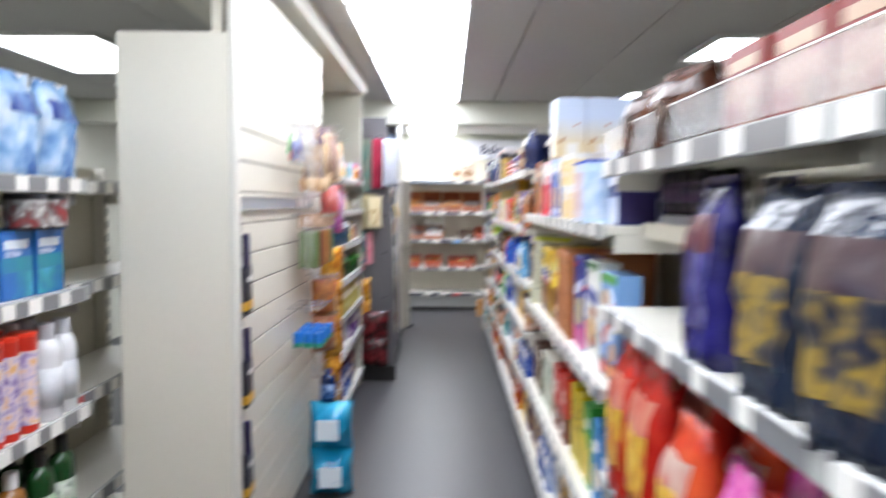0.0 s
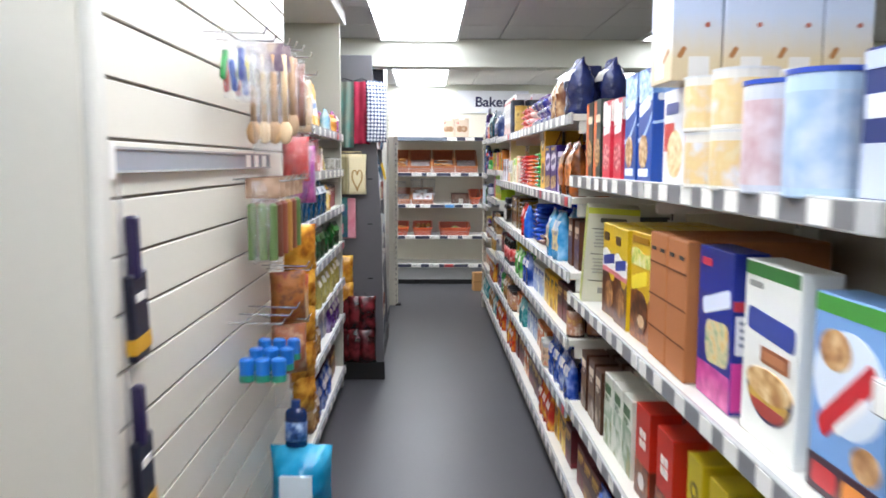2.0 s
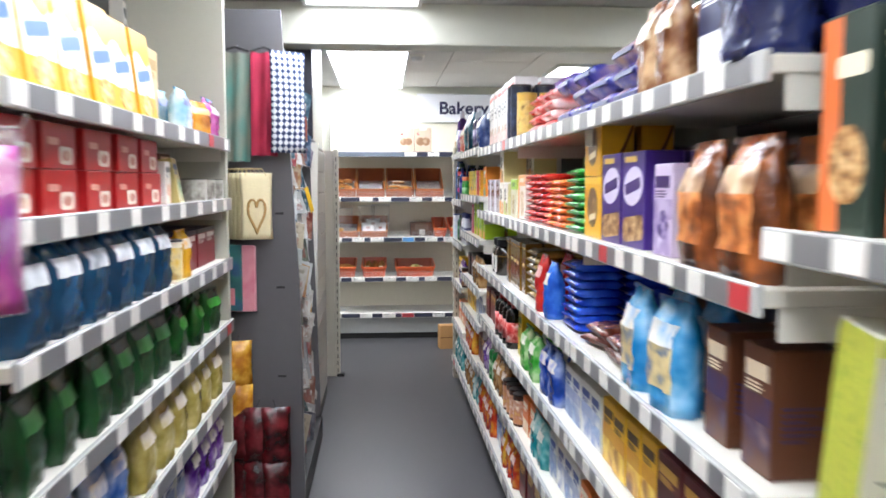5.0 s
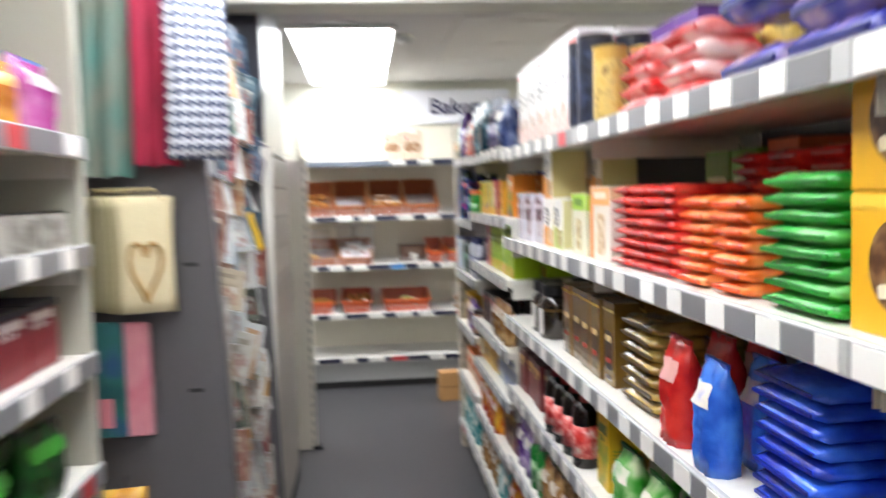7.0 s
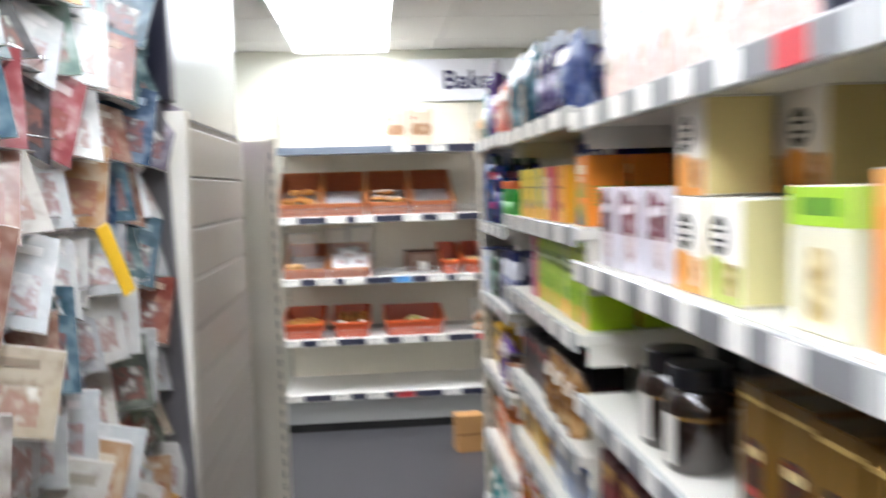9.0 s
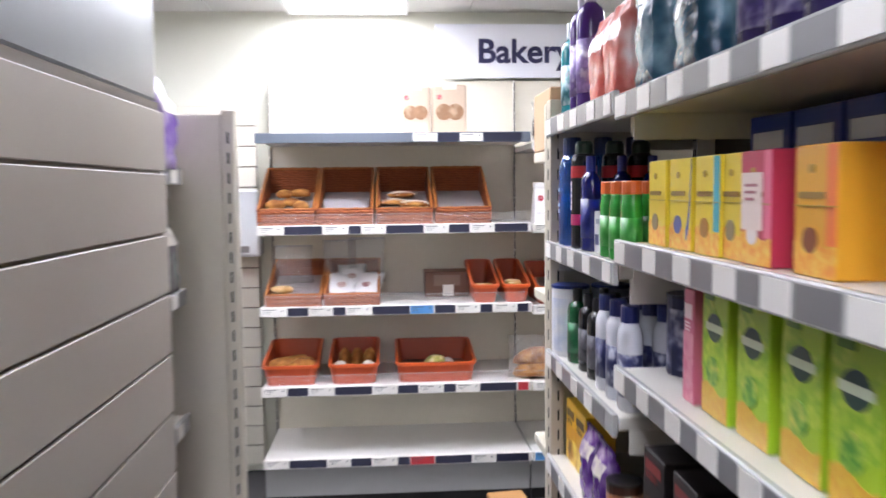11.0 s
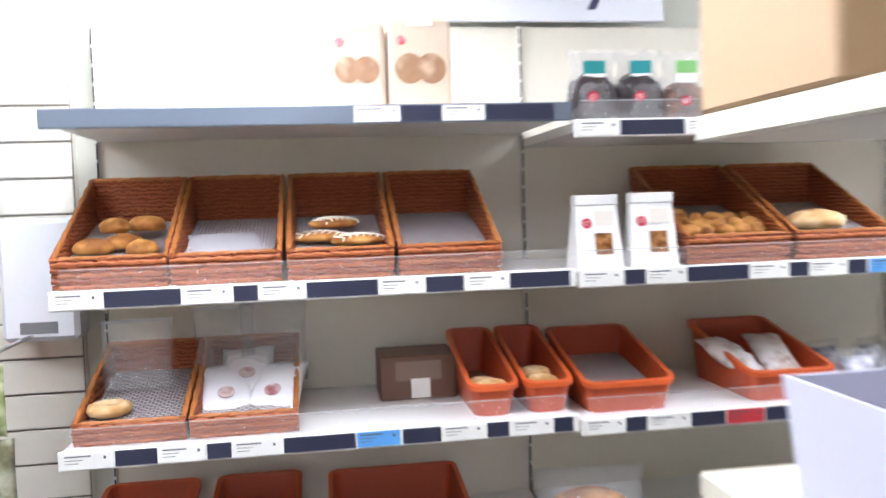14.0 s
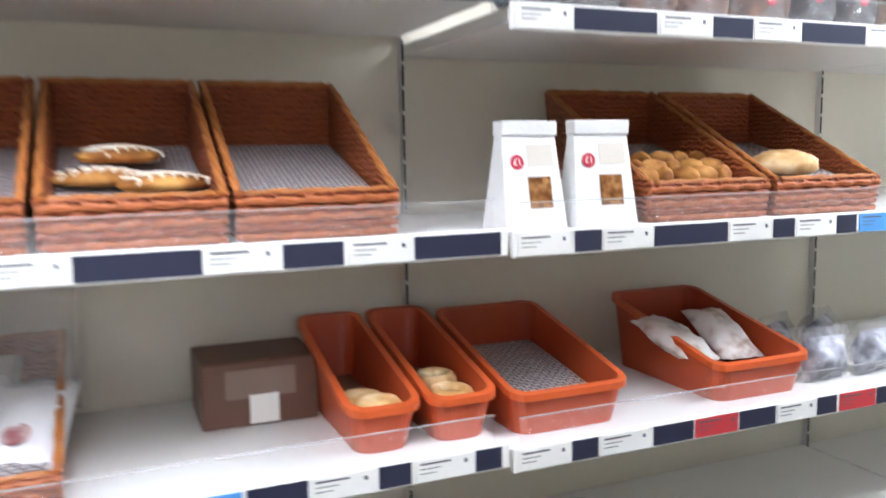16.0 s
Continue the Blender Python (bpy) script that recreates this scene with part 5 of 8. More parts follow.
right(3.38, 3.10, 1.28, "alpine_box", pack("large blue muesli carton with a snowy top and oat picture", 0.125, 0.085, 0.285, "#1d4a9e", [
    ("sky", "wave", "front", 0.5, 0.85, 0.98, 0.28, ["#5a8cd0", "#a8c8ec", "#e4eef8"], 0), ("title", "bar", "front", 0.45, 0.67, 0.8, 0.11, "#eef2f8", 14),
    ("swoosh", "swoosh", "front", 0.5, 0.5, 0.96, 0.22, "#b8d0f0", 0), ("picture", "oval", "front", 0.42, 0.27, 0.62, 0.3, ["#8a5a28", "#d0a060", "#ecdcb8"], 0),
    ("foot_title", "bar", "front", 0.45, 0.08, 0.7, 0.07, "#e4ecf6", 0), ("side_sky", "wave", "side", 0.5, 0.88, 0.98, 0.22, ["#5a8cd0", "#a8c8ec"], 0),
    ("side_title", "bar", "side", 0.5, 0.74, 0.7, 0.06, "#eef2f8", 0), ("side_swoosh", "swoosh", "side", 0.5, 0.6, 0.96, 0.14, "#b8d0f0", 0)]
    + [("icon", "oval", "side", 0.5, 0.46 - 0.125 * i, 0.32, 0.085, "#dce6f4", 0) for i in range(4)]), 0.13, d=0.09, rows=3, gap=0.012)
right(3.08, 2.75, 1.28, "oat_box", pack("white oat cereal carton with red panel and bowl of oats", 0.16, 0.08, 0.2105, "#dfe0e6", [
    ("panel", "box", "front", 0.3, 0.5, 0.46, 0.3, "#c83a34", 0), ("title", "bar", "front", 0.42, 0.8, 0.6, 0.12, "#3c4a8c", 0), ("bowl", "oval", "front", 0.58, 0.32, 0.7, 0.5, ["#c89c58", "#e8d2a0", "#f4ead0"], 0),
    ("side_panel", "box", "side", 0.5, 0.45, 0.98, 0.2, "#d05040", 0), ("side_bowl", "oval", "side", 0.6, 0.22, 0.7, 0.3, ["#d8b070", "#f0e0b8"], 0)] + lines("side", 0.5, 0.9, 0.6, 4, "#5a6490")), 0.165, d=0.085, rows=3)
right(2.73, 2.46, 1.28, "oat_pot", can("white porridge pot with yellow picture label", 0.055, 0.105, "#e0dcd4", ["#e0d4b0", "#e0b860", "#d8dce8"], "#d8d8d8", "pot", "pot"), 0.118, d=0.118, rows=2, stack=2, h=0.1055)
right(2.44, 2.30, 1.28, "spread_jar", can("pale snack jar with flat blue lid and pink print", 0.056, 0.175, "#c8ccd8", ["#c09aa0", "#d0bcc0", "#d8ccd2"], "#2c4cb0", "jar", "jar"), 0.118, d=0.118, rows=2)
right(2.29, 2.15, 1.28, "aqua_jar", can("pale blue snack jar with flat blue lid", 0.056, 0.175, "#b8d0e8", ["#98b4d8", "#b4c8e0", "#ccd6e6"], "#2c4cb0", "jar", "jar"), 0.118, d=0.118, rows=2)
right(2.14, 2.03, 1.28, "bar_pack", pack("navy protein drink carton with white block lettering bars", 0.10, 0.10, 0.19, "#23306c", [
    ("title", "box", "front", 0.5, 0.62, 0.86, 0.16, "#e0e4ee", 0), ("pale_foot", "box", "front", 0.5, 0.2, 0.96, 0.36, "#c4cce0", 0), ("pale_top", "box", "front", 0.5, 0.92, 0.96, 0.12, "#b8c4e0", 0)]
    + [("block", "box", "side", 0.16 + 0.17 * i, 0.62, 0.13, 0.2, "#e0e4ee", 0) for i in range(5)] + [("bottle_print", "bar", "side", 0.16 + 0.22 * i, 0.24, 0.16, 0.4, "#3a2c5c", 0) for i in range(4)]), 0.104, d=0.105, rows=2)
right(2.90, 2.74, 1.492, "porridge_high", pack("tall porridge carton fading from pale blue to oat beige", 0.15, 0.10, 0.20, "#c3cfe6", [
    ("title", "bar", "front", 0.5, 0.72, 0.7, 0.12, "#e8eef8", 0), ("pot", "box", "front", 0.45, 0.18, 0.4, 0.26, "#ece8e0", 0), ("spoon", "bar", "front", 0.74, 0.26, 0.3, 0.05, "#b07a44", 30),
    ("pot", "box", "side", 0.55, 0.14, 0.42, 0.2, "#e0dcd8", 0), ("spoon", "bar", "side", 0.2, 0.28, 0.24, 0.05, "#a8703c", 60), ("mark", "oval", "side", 0.7, 0.55, 0.1, 0.05, "#a85a48", 0)], fade="#d6c4a0"), 0.156, d=0.096, rows=4, front=-0.03, jit=1)
m = RG @ pose(ry(3.83), 0.010, 0.8595, -3, 5, -8)
put("narrow_box", pack("leaning cereal carton, lime front and pale narrow side with print", 0.095, 0.17, 0.325, "#c9c8b4", [
    ("lime_front", "box", "front", 0.5, 0.5, 0.98, 0.98, ["#a8b83c", "#c8c850", "#8aa034"], 0), ("lime_top", "box", "side", 0.5, 0.965, 0.98, 0.06, "#c4cc48", 0), ("mark", "bar", "side", 0.5, 0.87, 0.5, 0.05, "#5a5a54", 0),
    ("rule", "box", "side", 0.5, 0.78, 0.8, 0.008, "#3c3c38", 0), ("rule", "box", "side", 0.5, 0.52, 0.8, 0.008, "#3c3c38", 0), ("rule", "box", "side", 0.5, 0.24, 0.8, 0.008, "#3c3c38", 0), ("code", "box", "side", 0.5, 0.14, 0.4, 0.06, "#8a8a84", 0)]
    + lines("side", 0.5, 0.74, 0.7, 5, "#a4a498", 0.035) + lines("side", 0.5, 0.47, 0.7, 5, "#a4a498", 0.035)), m)
# yellow grounds here hold some of the lower shelf's shade
right(3.61, 3.27, 0.865, "choco_yellow", pack("yellow cereal carton with a white title wave and chocolate foot", 0.155, 0.068, 0.28, "#d4b21a", [
    ("chocolate_foot", "wave", "front", 0.5, 0.24, 0.98, 0.46, ["#3c1808", "#5a2810", "#7a4420"], 0), ("white_wave", "wave", "front", 0.5, 0.6, 0.98, 0.2, "#ece8e0", 0), ("title", "bar", "front", 0.5, 0.62, 0.82, 0.1, "#2c3c94", 8),
    ("red_ribbon", "wave", "front", 0.5, 0.5, 0.98, 0.05, "#d87a80", 0), ("grain", "oval", "front", 0.55, 0.24, 0.6, 0.3, ["#5a2c10", "#9a6030", "#d0a468"], 0), ("brand_bar", "bar", "front", 0.3, 0.86, 0.36, 0.09, "#4a2c10", 0)]), 0.16, d=0.07, rows=4)
right(3.26, 3.06, 0.865, "wheat_yellow", pack("yellow and brown cereal carton with a bowl of chocolate hoops", 0.17, 0.068, 0.285, "#d0a81a", [
    ("brown_foot", "wave", "front", 0.5, 0.22, 0.98, 0.42, ["#5a2410", "#8a4a1c", "#a86028"], 0), ("green_flash", "wave", "front", 0.5, 0.76, 0.98, 0.14, ["#7aa83c", "#e8dc60", "#e8e4c8"], 0), ("title", "bar", "front", 0.45, 0.56, 0.8, 0.13, "#f0d838", 12),
    ("bowl", "oval", "front", 0.52, 0.27, 0.78, 0.4, ["#2c1408", "#5a2c14", "#8a5028"], 0), ("bowl_light", "oval", "front", 0.6, 0.2, 0.34, 0.12, ["#c89458", "#ecdcb8"], 0), ("top_print", "bar", "front", 0.5, 0.93, 0.8, 0.06, "#a8741c", 0)]), 0.175, d=0.07, rows=4)


def tray_case(label, w, d, h):
    """Corrugated shelf tray with taped seams and hand holes."""
    def make():
        ob = link_mesh("shelf_case", boxed(-w / 2, w / 2, 0, d, 0, h, bevel=0.003), TRAY_BROWN)
        for z in (0.24, 0.5, 0.76):
            part("seam", boxed(-w / 2 - 0.0008, w / 2 + 0.0008, -0.0012, -0.0003, h * z, h * z + 0.004), paint("#6a3a14", 0.8), ob)
        for x in (-0.25, 0.25):
            part("hand_hole", boxed(x * w - w * 0.12, x * w + w * 0.12, -0.0012, -0.0003, h * 0.86, h * 0.89), BLACK, ob)
        return tagged(ob, label, "cardboard case")
    return make


right(3.05, 2.75, 0.865, "brown_case", tray_case("orange brown corrugated cereal shelf case", 0.14, 0.3, 0.30), 0.145, front=0.02)
right(2.73, 2.53, 0.865, "frost_blue", pack("royal blue frosted cereal carton with white title and magenta foot", 0.19, 0.065, 0.30, "#1b2c86", [
    ("magenta_foot", "box", "front", 0.5, 0.12, 0.97, 0.22, ["#a82878", "#c83a90", "#d86aa8"], 0), ("title", "bar", "front", 0.55, 0.66, 0.8, 0.11, "#dce4f4", 14), ("photo", "bar", "front", 0.6, 0.4, 0.66, 0.28, ["#d8b04c", "#e8dcb8", "#4c8a4c"], 4),
    ("brand_bar", "bar", "front", 0.25, 0.9, 0.3, 0.05, "#d03048", 0), ("side_white", "box", "side", 0.5, 0.5, 0.8, 0.24, "#e0e0e4", 0), ("side_magenta", "box", "side", 0.5, 0.18, 0.96, 0.3, "#c83a90", 0), ("side_red", "box", "side", 0.5, 0.68, 0.96, 0.06, "#c03040", 0)]
    + lines("side", 0.5, 0.58, 0.6, 4, "#707890")), 0.20, d=0.07, rows=1)
right(2.50, 2.26, 0.865, "hoops_white", pack("white multigrain hoops carton with green top and striped bowl", 0.215, 0.065, 0.30, "#e6e6e0", [
    ("green_top", "box", "front", 0.5, 0.955, 0.98, 0.075, "#3c7a3c", 0), ("small_title", "bar", "front", 0.22, 0.87, 0.26, 0.035, "#8a8c88", 0), ("title", "bar", "front", 0.52, 0.66, 0.86, 0.13, "#3a4a98", -3),
    ("brown_tag", "box", "front", 0.62, 0.5, 0.5, 0.09, "#9a5c3c", 0), ("tag_edge", "box", "front", 0.62, 0.5, 0.4, 0.05, "#b87850", 0),
    ("bowl", "bowl", "front", 0.54, 0.24, 0.84, 0.2, "#2c2a54", 0), ("bowl_stripe", "bowl", "front", 0.54, 0.225, 0.76, 0.13, "#c8a040", 0), ("bowl_base", "bowl", "front", 0.54, 0.2, 0.62, 0.08, "#a83c34", 0),
    ("picture", "oval", "front", 0.54, 0.345, 0.84, 0.17, ["#a8703c", "#d8b070", "#ecdcb4"], 0)]), 0.22, d=0.07, rows=1)
right(2.235, 2.04, 0.865, "squares_blue", pack("pale blue shredded cereal carton with a slanted red title", 0.185, 0.065, 0.285, "#7aa4d8", [
    ("green_top", "box", "front", 0.5, 0.95, 0.98, 0.085, "#4c9a44", 0), ("white_cloud", "oval", "front", 0.5, 0.6, 0.95, 0.5, "#dce6f2", 0), ("title", "bar", "front", 0.5, 0.52, 0.9, 0.12, "#c82c34", 40), ("title_edge", "bar", "front", 0.56, 0.46, 0.5, 0.05, "#f0f0f0", 40),
    ("cereal", "oval", "front", 0.32, 0.74, 0.44, 0.2, ["#8a5c34", "#c89460", "#e4c898"], 0), ("cereal", "oval", "front", 0.78, 0.28, 0.36, 0.16, ["#8a5c34", "#c89460", "#e4c898"], 0),
    ("dark_foot", "box", "front", 0.5, 0.1, 0.98, 0.18, "#3c2030", 0), ("red_block", "bar", "front", 0.26, 0.1, 0.36, 0.11, "#c83038", 0), ("orange_block", "bar", "front", 0.7, 0.1, 0.36, 0.11, "#e08a34", 0)]), 0.19, d=0.07, rows=1)
right(3.93, 3.55, 0.47, "chutney_box", carton("dark brown and white biscuit carton", 0.09, 0.08, 0.2, "#4a2c1c", ["#4a2c1c", "#8a6a4c", "#e8e0d0"], "#e8dcc8"), 0.093, d=0.085, rows=2)
right(3.53, 3.20, 0.47, "green_carton", carton("white and green snack bar carton", 0.10, 0.08, 0.22, "#dcdcd0", ["#dcdcd0", "#3c7a34", "#c8a878"], "#2c5a24"), 0.104, d=0.085, rows=3)
right(3.18, 2.80, 0.47, "scarlet_box", pack("scarlet red cereal bar carton with rounded white emblem", 0.12, 0.08, 0.24, "#c42c1a", [
    ("emblem", "bar", "front", 0.38, 0.72, 0.2, 0.09, "#f0e8e0", 0), ("emblem", "bar", "front", 0.62, 0.72, 0.2, 0.09, "#f0e8e0", 0), ("emblem", "bar", "front", 0.38, 0.61, 0.2, 0.09, "#f0e8e0", 0), ("emblem", "bar", "front", 0.62, 0.61, 0.2, 0.09, "#f0e8e0", 0),
    ("brown_foot", "box", "front", 0.5, 0.2, 0.97, 0.38, ["#4a1c10", "#7a4020", "#a86838"], 0), ("cup", "oval", "front", 0.5, 0.2, 0.44, 0.18, "#ece8e4", 0), ("side_foot", "box", "side", 0.5, 0.2, 0.97, 0.38, "#5a2414", 0)]), 0.124, d=0.085, rows=3)
# yellow ground darkened for the dim low shelf
right(2.78, 2.50, 0.47, "lemon_pouch", pack("yellow biscuit carton with dark round emblem", 0.09, 0.08, 0.25, "#cdb61c", [
    ("emblem", "oval", "front", 0.5, 0.72, 0.5, 0.16, "#6a5410", 0), ("emblem_eye", "oval", "front", 0.5, 0.72, 0.24, 0.08, "#e4cc1e", 0), ("picture", "oval", "front", 0.5, 0.34, 0.7, 0.3, ["#b08420", "#e8d868", "#8a6014"], 0), ("title", "bar", "front", 0.5, 0.55, 0.8, 0.06, "#7a6010", 0)]), 0.094, d=0.085, rows=3)
right(2.49, 2.38, 0.47, "lime_carton", pack("green carton with a yellow foot", 0.10, 0.08, 0.25, "#3c9a3c", [
    ("yellow_foot", "wave", "front", 0.5, 0.3, 0.98, 0.5, "#e0c43c", 0), ("title", "bar", "front", 0.5, 0.76, 0.8, 0.12, "#e8ecd8", 6)]), 0.104, d=0.085, rows=3)
right(2.36, 2.03, 0.47, "sky_carton", pack("sky blue cereal bar carton with white title", 0.105, 0.08, 0.24, "#2c84c4", [
    ("title", "bar", "front", 0.5, 0.7, 0.84, 0.14, "#eef2f6", 8), ("picture", "oval", "front", 0.5, 0.32, 0.76, 0.36, ["#c8d8e8", "#e8c888", "#8ab4d8"], 0)]), 0.108, d=0.085, rows=3)
mixed(RG, ry(3.93), ry(2.02), 0.17, 0.2, 131)

# --- crisps and drinks ---
right(1.86, 1.30, 1.435, "choc_bag", pouch("brown and black chocolate cereal bag lying slack", 0.18, 0.10, 0.145, ["#160c08", "#3a1e12", "#6a3a24"], "#2c1408", seed=22, panel="#4a2818"), 0.185, d=0.11, rows=2, jit=14)
right(1.28, 0.0, 1.435, "ruby_box", carton("dark red and tan biscuit carton", 0.16, 0.10, 0.13, "#7c1c16", ["#7c1c16", "#a8886c", "#4c1210"], "#b89c84"), 0.165, d=0.105, rows=2)
def cap_down_bottle():
    """Squeezy bottle that stands on its wide pale cap."""
    ob = link_mesh("bottle", lathe([(0.017, 0.024), (0.026, 0.034), (0.029, 0.05), (0.029, 0.1), (0.026, 0.118), (0.016, 0.126)], 18, 1.0, 0.8), paint("#1c0f22", 0.12, 0, 0.1, 8, 0.01), smooth=True)
    part("cap", lathe([(0.024, 0), (0.025, 0.003), (0.023, 0.023), (0.018, 0.0245)], 18, 1.0, 0.85), paint("#c8c8cc", 0.35), ob, "pale grey cap")
    part("label", lathe([(0.0295, 0.054), (0.0295, 0.096)], 18, 1.0, 0.8), printed(["#281634", "#3c2448", "#5a3c60"], 40, 0.3), ob, smooth=True)
    return tagged(ob, "dark purple squeezy bottle standing on a pale cap", "bottle", "purple bottles")


right(1.97, 1.64, 1.285, "plum_bottle", cap_down_bottle, 0.064, d=0.06, rows=2, front=0.13)
right(1.92, 1.30, 1.08, "basil_pot", can("low dark green pot of herbs", 0.055, 0.085, "#0c1a0a", ["#0c1c0e", "#16341a", "#2c5a24"], "#14301a", "pot", "pot"), 0.12, front=0.22)
right(1.35, 1.20, 1.08, "iris_bag", pouch("shiny navy violet snack bag with a dark panel", 0.14, 0.09, 0.30, ["#0a0828", "#161250", "#2c2878"], "#14104c", seed=23, panel="#5a2428", pic=["#14103c", "#2c2474", "#8a88b8"]), 0.135, d=0.09, rows=2)
right(1.12, -0.4, 1.08, "corn_bag", pouch("navy and yellow tortilla chip bag", 0.19, 0.10, 0.28, ["#0e1424", "#182236", "#2c384c"], "#141c34", seed=24, panel="#3c2428", pic=["#10182c", "#1c2840", "#b8982c", "#22304a"]), 0.195, d=0.11, rows=2, jit=10)
right(1.95, 1.52, 0.66, "ember_bag", pouch("red and orange sharing crisp bag", 0.20, 0.10, 0.355, ["#9a120e", "#b8201a", "#cc3624"], "#a81410", seed=25, panel="#c4806c", pic=["#b0241a", "#e8b428", "#f4d860"]), 0.21, d=0.11, rows=2)
right(1.50, 1.22, 0.66, "amber_bag", pouch("red sharing crisp bag with a large yellow crisp picture", 0.19, 0.10, 0.31, ["#b01c14", "#cc3a20", "#dc5c30"], "#b02414", seed=26, panel="#cdb4a8", pic=["#e0902c", "#f0cc3c", "#f8e478"]), 0.195, d=0.11, rows=2)
right(1.20, 1.08, 0.66, "fuchsia_bag", pouch("magenta pink snack bag", 0.11, 0.08, 0.30, ["#8c1464", "#c42a94", "#e890c8"], "#8c1464", seed=27, panel="#d878b8", pic=["#8c1464", "#a82480", "#c850a0"]), 0.115, d=0.09, rows=2)
right(1.06, 0.84, 0.66, "lemon_bag", pouch("red sharing crisp bag with white panel and yellow crisps", 0.19, 0.10, 0.30, ["#b81c18", "#d03c24", "#d86a34"], "#b82018", seed=28, panel="#cdb8ac", pic=["#c83c1c", "#e8b428", "#f4e070"]), 0.195, d=0.11, rows=2)
right(0.82, 0.2, 0.66, "jade_bag", pouch("glossy green sharing crisp bag", 0.20, 0.10, 0.31, ["#0c6a24", "#1c9a34", "#58c860"], "#0c6a24", seed=29, panel="#e8f0e4", pic=["#0c6a24", "#d8c848", "#f0e090"]), 0.205, d=0.11, rows=2)
mixed(RG, ry(1.95), ry(0.2), 0.36, 0.2, 141, rows=2)
mixed(RG, ry(1.95), ry(0.2), 0.17, 0.14, 142)


# ---- bakery goods ----
def basket_mesh(w, d, hf, hb, t=0.012):
    """Open basket: low front, high back, sides that slope between them."""
    bm = bmesh.new()
    fl = 0.014

    def ring(x, y0, y1, zf, zb):
        return [bm.verts.new(p) for p in ((-x, y0, zf), (x, y0, zf), (x, y1, zb), (-x, y1, zb))]
    o0, o1 = ring(w / 2 - fl, fl, d - fl, 0, 0), ring(w / 2, 0, d, hf, hb)
    i1, i0 = ring(w / 2 - t, t, d - t, hf, hb), ring(w / 2 - fl - t, fl + t, d - fl - t, 0.012, 0.012)
    for a, b in ((o0, o1), (o1, i1), (i1, i0)):
        for i in range(4):
            bm.faces.new((a[i], a[(i + 1) % 4], b[(i + 1) % 4], b[i]))
    bm.faces.new(o0[::-1])
    bm.faces.new(i0)
    bmesh.ops.recalc_face_normals(bm, faces=bm.faces)
    return bm


def liner_mat():
    m, n, l, p = base_mat("liner")
    co, w = n.new("ShaderNodeTexCoord"), n.new("ShaderNodeTexBrick")
    w.inputs["Scale"].default_value = 28
    w.inputs["Color1"].default_value = hexc("#b4acac")
    w.inputs["Color2"].default_value = hexc("#cac4c2")
    w.inputs["Mortar"].default_value = hexc("#463c40")
    w.inputs["Mortar Size"].default_value = 0.05
    l.new(co.outputs["Object"], w.inputs["Vector"])
    l.new(w.outputs["Color"], p.inputs["Base Color"])
    p.inputs["Roughness"].default_value = 0.4
    return m


LINER = liner_mat()
RIM = paint("#ab6a34", 0.5, 0, 0.25, 40, 0.15)
CANE = (paint("#a85e34", 0.5, 0, 0.3, 40, 0.15), paint("#8e4826", 0.5, 0, 0.3, 40, 0.15))


def wicker_basket(x, z, w=0.243, d=0.36, hf=0.07, hb=0.25):
    ob = empty("wicker_basket", pose(x, 9.85, z))
    part("woven_body", basket_mesh(w, d, hf, hb), WICKER, ob)
    o = part("liner", boxed(-w / 2 + 0.02, w / 2 - 0.02, 0, d - 0.045, 0, 0.002), LINER, ob, "grey patterned paper liner")
    o.location, o.rotation_euler = (0, 0.022, hf * 0.72), (math.atan(hb * 0.42 / d), 0, 0)
    for k in range(5):
        zz = hf * (0.12 + 0.18 * k)
        n = 22
        pts = [(-w / 2 + 0.002 + (w - 0.004) * i / n, 0.001 + (1 - zz / hf) * 0.012 + 0.0028 * math.sin(math.pi * (i + k % 2 * 2) / 2 + 0.7), zz + 0.0012 * math.sin(i * 1.7 + k)) for i in range(n + 1)]
        part("cane", tube(pts, 0.0058, 6), CANE[k % 2], ob)
    corners = [Vector(p) for p in ((-w / 2 + 0.006, d - 0.008, hb), (-w / 2 + 0.006, 0.008, hf), (w / 2 - 0.006, 0.008, hf), (w / 2 - 0.006, d - 0.008, hb))]
    for ph in (0, math.pi):
        pts, run_l = [], 0.0
        for c in range(4):
            p0, p1 = corners[c], corners[(c + 1) % 4]
            n = 14
            for i in range(n):
                q = p0.lerp(p1, i / n)
                ang = ph + (run_l + (p1 - p0).length * i / n) * 60
                side = (p1 - p0).normalized().cross(Vector((0, 0, 1)))
                pts.append(tuple(q + side * (0.0036 * math.cos(ang)) + Vector((0, 0, 0.002 * math.sin(ang)))))
            run_l += (p1 - p0).length
        pts.append(pts[0])
        part("rim", tube(pts, 0.0046, 6), RIM, ob, "pale twisted cane rim")
    return tagged(ob, "brown wicker bread basket with a paper liner", "basket", "wicker baskets")


